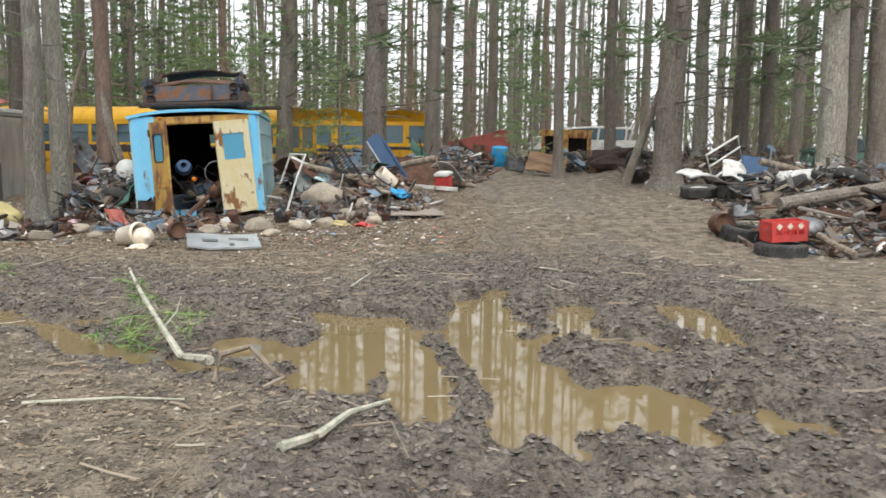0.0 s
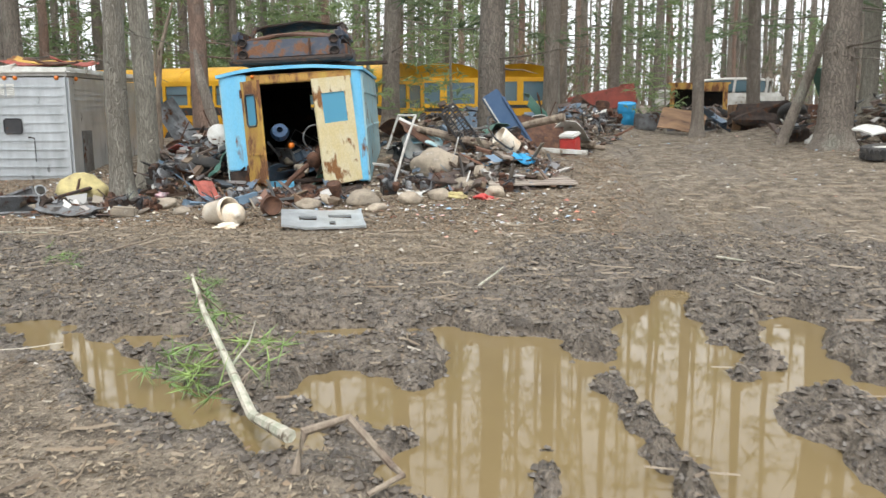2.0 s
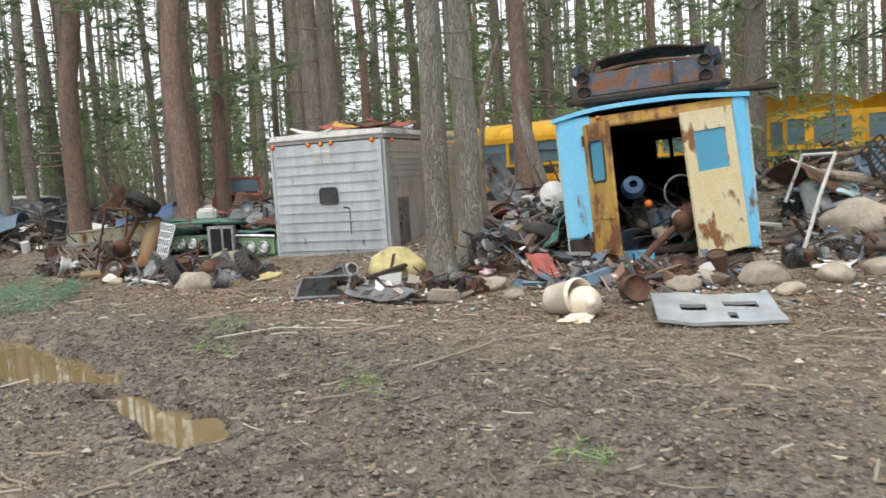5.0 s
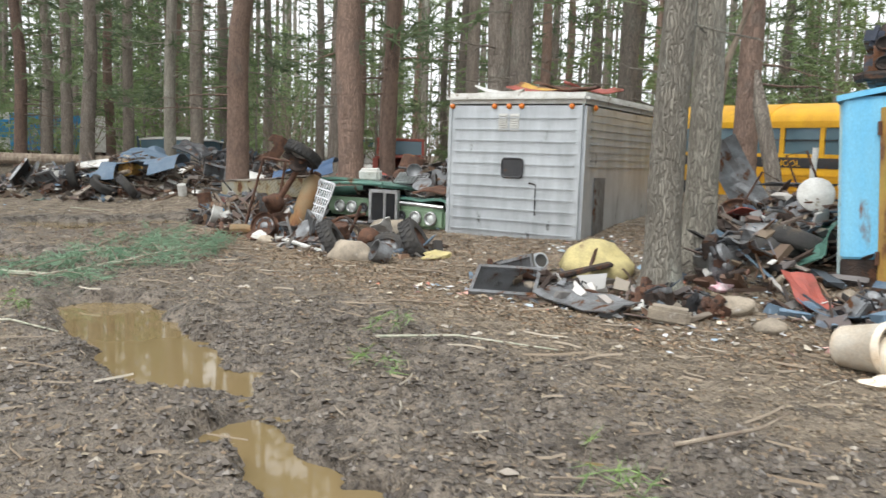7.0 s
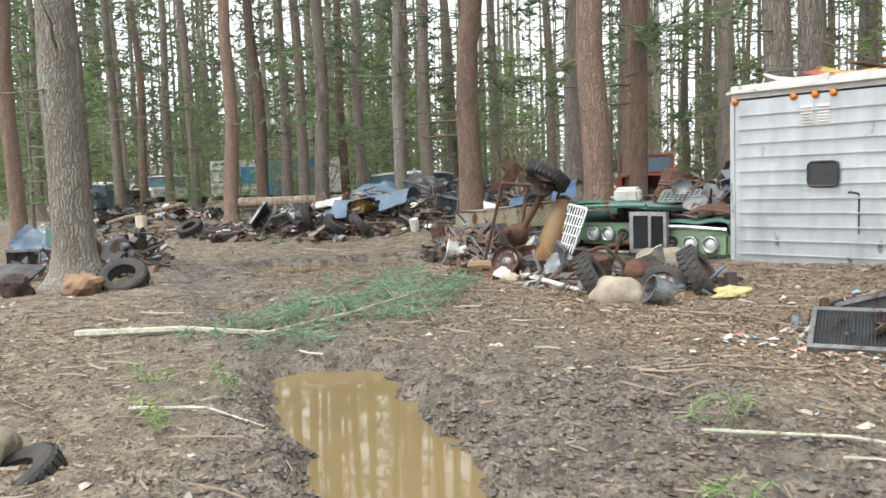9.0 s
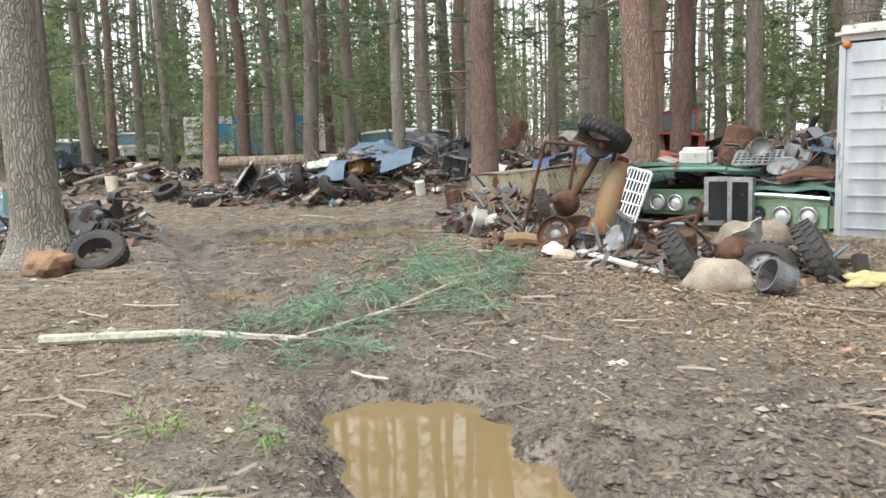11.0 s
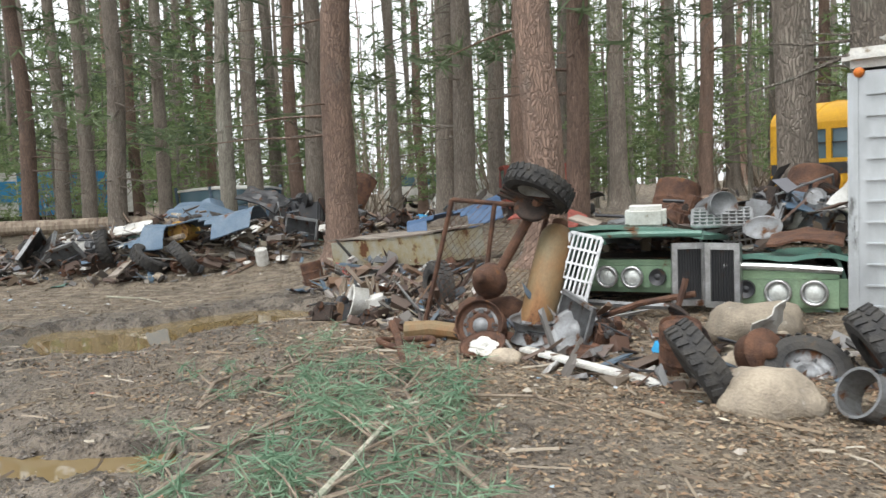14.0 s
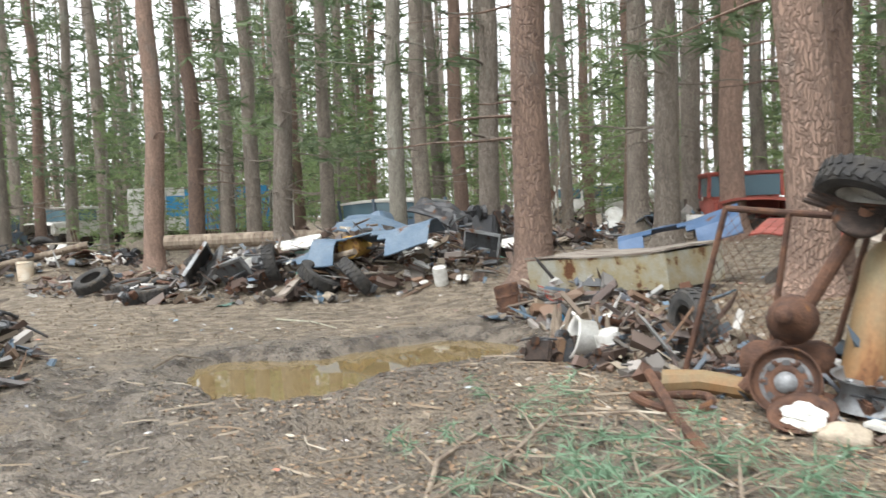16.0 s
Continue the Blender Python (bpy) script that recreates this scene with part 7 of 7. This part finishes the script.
for k, pts in enumerate((((-5.05, 10.0), (-4.75, 10.35, 0.1), (-4.7, 10.6, 0.14)), ((-1.0, 8.85), (-0.8, 9.1, 0.12)), ((-18.3, 12.7), (-18.5, 13.0, 0.06), (-18.6, 13.3)), ((-2.4, 4.6), (-1.9, 4.75), (-1.5, 4.7)),
                         ((-5.9, 8.2), (-5.6, 8.25, 0.05), (-5.3, 8.3)), ((-7.8, 10.9), (-7.1, 11.0, 0.03), (-6.4, 11.3)), ((-9.9, 13.6), (-9.3, 13.55, 0.05), (-8.8, 13.5)), ((-10.0, 8.7), (-9.6, 9.0, 0.04), (-9.2, 9.15)),
                         ((-12.7, 13.1), (-12.2, 13.3, 0.06), (-11.7, 13.2)), ((1.2, 10.2), (1.6, 10.25, 0.03)), ((-14.6, 13.5), (-14.0, 13.75, 0.06), (-13.5, 13.6)), ((-20.5, 15.2), (-19.8, 15.3, 0.03), (-19.0, 15.1)),
                         ((-8.7, 11.5), (-8.5, 11.9, 0.04), (-8.0, 12.2)), ((3.4, 9.5), (3.9, 9.6, 0.03)), ((-3.4, 4.2), (-3.0, 4.3, 0.02)), ((-12.9, 12.3), (-12.6, 12.7, 0.08), (-12.2, 12.5)))):
    stick("branch", pts, 0.013, (DEADWOOD, BIRCH)[k % 2], "broken grey stick lying on the ground")

# ---- litter, past counting ----
lr = np.random.RandomState(4)


def scatter(n, seed, wet_max=0.6, areas=None):
    """Places on the ground, thinner where it is muddy and bare of the puddles."""
    r = np.random.RandomState(seed)
    x0, x1, y0, y1 = areas or (-26, 10, 2.6, 24)
    x, y = r.uniform(x0, x1, n), r.uniform(y0, y1, n)
    z, w = terrain(x, y)
    keep = (z > -0.03) & (r.rand(n) > w * wet_max)
    return x[keep], y[keep], z[keep], r


def litter_mesh(name, n, seed, sizes, material, label, category, wet_max, area=None, lift=0.012, aspect=0.6, curl=0.35):
    """Small curled flakes."""
    x, y, z, r = scatter(n, seed, wet_max, area)
    k = len(x)
    s = r.uniform(*sizes, k)
    a = r.uniform(0, 6.283, k)
    ux, uy = np.cos(a) * s, np.sin(a) * s
    vx, vy = -np.sin(a) * s * aspect, np.cos(a) * s * aspect
    t1, t2 = r.uniform(-curl, curl, k) * s, r.uniform(-curl, curl, k) * s
    zz = z + lift
    P = np.stack([np.stack([x - ux, y - uy, zz + t1], -1), np.stack([x + vx, y + vy, zz + t2 + 0.3 * s], -1), np.stack([x + ux, y + uy, zz - t1 * 0.5], -1), np.stack([x - vx, y - vy, zz - t2 * 0.3], -1)], 1)
    me = bpy.data.meshes.new(name)
    i = np.arange(k * 4).reshape(k, 4)
    tris = np.concatenate([i[:, [0, 1, 2]], i[:, [0, 2, 3]]])
    me.from_pydata(P.reshape(-1, 3).tolist(), [], tris.tolist())
    me.materials.append(material)
    tagged(new(name, me), label, category, kind="stuff")


def island_mat(name, cols, rough=0.85):
    """A colour for each flake, out of a ramp."""
    m = bpy.data.materials.new(name)
    m.use_nodes = True
    n, l = m.node_tree.nodes, m.node_tree.links
    g = n.new("ShaderNodeNewGeometry")
    r = n.new("ShaderNodeValToRGB")
    r.color_ramp.interpolation = "LINEAR"
    e = r.color_ramp.elements
    while len(e) < len(cols):
        e.new(0.5)
    for k, c in enumerate(cols):
        e[k].position = k / (len(cols) - 1)
        e[k].color = (*c, 1)
    l.new(g.outputs["Random Per Island"], r.inputs["Fac"])
    l.new(r.outputs["Color"], n["Principled BSDF"].inputs["Base Color"])
    n["Principled BSDF"].inputs["Roughness"].default_value = rough
    return m


LEAFMIX = island_mat("mixed_dead_leaves", [(0.11, 0.085, 0.06), (0.23, 0.18, 0.125), (0.15, 0.115, 0.08), (0.37, 0.31, 0.22), (0.2, 0.14, 0.09), (0.3, 0.26, 0.19)])
SCRAPMIX = island_mat("mixed_litter_scraps", [(0.7, 0.7, 0.68), (0.3, 0.31, 0.34), (0.62, 0.55, 0.42), (0.1, 0.1, 0.11), (0.55, 0.2, 0.12), (0.66, 0.66, 0.66), (0.2, 0.32, 0.42), (0.45, 0.4, 0.3)], 0.6)
CLODMIX = island_mat("mud_clods", [(0.04, 0.032, 0.026), (0.1, 0.083, 0.066), (0.065, 0.053, 0.042), (0.16, 0.138, 0.112)], 0.4)
PEBBLES = island_mat("pebbles", [(0.3, 0.27, 0.22), (0.44, 0.4, 0.34), (0.2, 0.17, 0.14), (0.5, 0.46, 0.4)], 0.8)
litter_mesh("leaf_litter", 95000, 1, (0.007, 0.03), LEAFMIX, "brown and tan dead leaves strewn on the ground", "leaves", 0.95, aspect=0.35)
litter_mesh("leaf_litter", 150000, 2, (0.006, 0.026), LEAFMIX, "brown leaf crumbs beside the track", "leaves", 0.88, (-15, 3, 2.6, 14), aspect=0.25)
RUSSET = island_mat("russet_leaves", [(0.13, 0.085, 0.055), (0.25, 0.165, 0.1), (0.18, 0.115, 0.07), (0.38, 0.28, 0.18), (0.12, 0.08, 0.055)])
litter_mesh("leaf_litter", 80000, 9, (0.007, 0.024), RUSSET, "dead leaves drifted against the scrap", "leaves", 0.97, (-17, 1, 12, 17.5), aspect=0.4)
litter_mesh("litter_scraps", 2200, 3, (0.012, 0.04), SCRAPMIX, "pale scraps of paper, plastic and tin", "litter", 0.97, (-26, 10, 11, 24), 0.02)
litter_mesh("litter_scraps", 1800, 8, (0.015, 0.055), SCRAPMIX, "pale scraps at the foot of the heaps", "litter", 0.95, (-9, 0, 12.4, 16.5), 0.02)


def lumps_mesh(name, n, seed, sizes, material, label, category, area, wet_lo, wet_hi, flat=0.6):
    """Small eight-sided lumps half sunk in the ground."""
    r = np.random.RandomState(seed)
    x, y = r.uniform(area[0], area[1], n), r.uniform(area[2], area[3], n)
    z, w = terrain(x, y)
    keep = (w >= wet_lo) & (w <= wet_hi) & (z > -0.06)
    x, y, z = x[keep], y[keep], z[keep]
    k = len(x)
    s = sizes[0] + (sizes[1] - sizes[0]) * r.rand(k) ** 2.5
    dirs = np.array([(1, 0, 0), (0.3, 0.95, 0), (-0.8, 0.6, 0), (-0.8, -0.6, 0), (0.3, -0.95, 0), (0.05, 0.1, 1), (0, 0, -1)], float)
    P = dirs[None] * s[:, None, None] * r.uniform(0.6, 1.35, (k, 7, 1))
    P[:, :, 2] *= flat
    P[:, :5, 2] += r.uniform(-0.25, 0.35, (k, 5)) * s[:, None] * flat
    a = r.uniform(0, 6.283, k)
    X = P[:, :, 0] * np.cos(a)[:, None] - P[:, :, 1] * np.sin(a)[:, None] + x[:, None]
    Y = P[:, :, 0] * np.sin(a)[:, None] + P[:, :, 1] * np.cos(a)[:, None] + y[:, None]
    Z = P[:, :, 2] + (z + 0.1 * s)[:, None]
    f = [(q, (q + 1) % 5, 5) for q in range(5)] + [((q + 1) % 5, q, 6) for q in range(5)]
    F = (np.arange(k)[:, None, None] * 7 + np.array(f)[None]).reshape(-1, 3)
    me = bpy.data.meshes.new(name)
    me.from_pydata(np.stack([X, Y, Z], -1).reshape(-1, 3).tolist(), [], F.tolist())
    me.materials.append(material)
    tagged(new(name, me), label, category, kind="stuff")


lumps_mesh("mud_clods", 85000, 5, (0.005, 0.032), CLODMIX, "dark wet clods of churned mud", "mud", (-9, 4.5, 2.6, 12), 0.35, 2)
lumps_mesh("mud_clods", 60000, 6, (0.004, 0.02), CLODMIX, "dark clods of mud along the track", "mud", (-20, -8, 7, 17), 0.52, 2)
lumps_mesh("pebbles", 2200, 7, (0.008, 0.045), PEBBLES, "small pale stones in the leaf litter", "pebbles", (-18, 8, 2.6, 18), 0, 0.6)


def twig_mesh(n, seed, area):
    r = np.random.RandomState(seed)
    x, y, z, r = scatter(n, seed, 0.7, area)
    k = len(x)
    a, s, w = r.uniform(0, 6.283, k), 0.06 + 0.4 * r.rand(k) ** 2.5, r.uniform(0.003, 0.008, k)
    verts, faces = [], []
    for i in range(k):
        d = np.array([math.cos(a[i]), math.sin(a[i]), r.uniform(-0.06, 0.06)])
        nrm = np.array([-d[1], d[0], 0])
        c = np.array([x[i], y[i], z[i] + 0.015])
        bend = nrm * r.uniform(-0.15, 0.15) * s[i]
        q = len(verts)
        for t, off in ((-0.5, 0), (0, 1), (0.5, 0)):
            p = c + d * s[i] * t + bend * off
            verts.extend([tuple(p - nrm * w[i]), tuple(p + nrm * w[i]), tuple(p + np.array([0, 0, 1.6 * w[i]]))])
        for b in (0, 3):
            for u in range(3):
                v = (u + 1) % 3
                faces.append((q + b + u, q + b + v, q + b + 3 + v, q + b + 3 + u))
    me = bpy.data.meshes.new("twigs")
    me.from_pydata(verts, [], faces)
    me.materials.append(island_mat("twig_wood", [(0.12, 0.09, 0.065), (0.3, 0.25, 0.19), (0.2, 0.15, 0.1), (0.42, 0.38, 0.31)]))
    tagged(new("twigs", me), "thin broken twigs strewn on the ground", "twigs", kind="stuff")


twig_mesh(4800, 21, (-20, 6, 2.6, 16))

# ---- broken scrap filling the heaps, past counting ----
BITMIX = island_mat("broken_scrap", [(0.03, 0.028, 0.027), (0.12, 0.07, 0.045), (0.05, 0.045, 0.045), (0.2, 0.12, 0.075), (0.09, 0.075, 0.06), (0.2, 0.2, 0.2), (0.06, 0.04, 0.032), (0.2, 0.15, 0.1), (0.04, 0.045, 0.05), (0.6, 0.59, 0.56), (0.1, 0.06, 0.04), (0.13, 0.2, 0.27), (0.045, 0.04, 0.036), (0.16, 0.075, 0.045), (0.1, 0.095, 0.09), (0.32, 0.27, 0.2)], 0.6)


def scrap_bits(spots, seed):
    """Bent plates, bars and chunks, each a skewed six-sided piece, heaped over the given ellipses."""
    r = np.random.RandomState(seed)
    V, Fc, base = [], [], 0
    corners = np.array([(a, b, c) for a in (-1, 1) for b in (-1, 1) for c in (-1, 1)], float)
    quads = np.array([(0, 1, 3, 2), (4, 6, 7, 5), (0, 4, 5, 1), (2, 3, 7, 6), (0, 2, 6, 4), (1, 5, 7, 3)])
    for cx, cy, rx, ry, turn, high, n in spots:
        d, a = np.sqrt(r.rand(n)), r.uniform(0, 6.283, n)
        u, v = d * np.cos(a) * rx, d * np.sin(a) * ry
        ct, st = math.cos(radians(turn)), math.sin(radians(turn))
        x, y = cx + u * ct - v * st, cy + u * st + v * ct
        z = terrain(x, y)[0] + high * (1 - d * d) * r.rand(n) + 0.015
        size = 0.018 + 0.12 * r.rand(n) ** 3.5
        shape = np.stack([r.uniform(0.5, 1.6, n), r.uniform(0.2, 0.9, n), r.uniform(0.04, 0.45, n)], -1)
        bar = r.rand(n) < 0.3
        shape[bar] = np.stack([r.uniform(1.5, 3.5, bar.sum()), r.uniform(0.08, 0.2, bar.sum()), r.uniform(0.08, 0.2, bar.sum())], -1)
        P = corners[None] * (shape * size[:, None])[:, None] * r.uniform(0.55, 1.25, (n, 8, 1))
        ya, pa, ro = r.uniform(0, 6.283, n), r.normal(0, 0.45, n), r.normal(0, 0.5, n)
        X, Y, Z = P[..., 0], P[..., 1], P[..., 2]
        c, q = np.cos(ro)[:, None], np.sin(ro)[:, None]
        Y, Z = Y * c - Z * q, Y * q + Z * c
        c, q = np.cos(pa)[:, None], np.sin(pa)[:, None]
        X, Z = X * c + Z * q, -X * q + Z * c
        c, q = np.cos(ya)[:, None], np.sin(ya)[:, None]
        X, Y = X * c - Y * q, X * q + Y * c
        V.append(np.stack([X + x[:, None], Y + y[:, None], Z + z[:, None]], -1).reshape(-1, 3))
        Fc.append((np.arange(n)[:, None, None] * 8 + quads[None] + base).reshape(-1, 4))
        base += 8 * n
    me = bpy.data.meshes.new("scrap_fragments")
    me.from_pydata(np.concatenate(V).tolist(), [], np.concatenate(Fc).tolist())
    me.materials.append(BITMIX)
    tagged(new("scrap_fragments", me), "broken rusty and dark scrap pieces heaped together", "scrap", kind="stuff")


scrap_bits([  # x, y, half length, half width, turn, height, count
    (-6.1, 15.0, 1.0, 1.1, 0, 0.55, 780), (-4.3, 13.7, 1.4, 0.5, 8, 0.16, 480), (-1.7, 15.6, 1.5, 1.5, 10, 0.4, 930), (-2.2, 20.3, 2.2, 1.7, 0, 0.5, 570), (0.2, 23.6, 1.2, 3.6, 0, 0.5, 840),
    (4.4, 28.0, 3.0, 2.6, 0, 0.6, 630), (7.4, 21.6, 2.9, 2.1, 0, 0.6, 780), (8.2, 16.0, 3.2, 2.4, 0, 0.55, 1350), (6.6, 13.0, 1.9, 1.2, 0, 0.35, 630), (-7.4, 13.4, 1.5, 0.5, -8, 0.1, 390),
    (-16.6, 16.7, 1.5, 0.7, -10, 0.25, 540), (-15.2, 15.6, 1.2, 0.6, -20, 0.3, 630), (-13.6, 15.2, 1.2, 0.5, 0, 0.1, 390), (-11.6, 14.6, 1.6, 0.6, 5, 0.04, 360), (-11.9, 17.0, 2.0, 0.7, 5, 0.5, 630),
    (-22.6, 17.3, 3.8, 1.6, 35, 0.6, 1950), (-23.3, 21.4, 3.0, 1.4, 20, 0.5, 780), (-20.3, 11.0, 2.8, 1.2, 0, 0.35, 780), (-31.8, 15.6, 5.2, 1.8, 20, 0.5, 1200), (-19.6, 23.6, 2.4, 1.2, 0, 0.4, 450), (-26.5, 15.6, 2.6, 1.0, 20, 0.3, 630),
], 77)
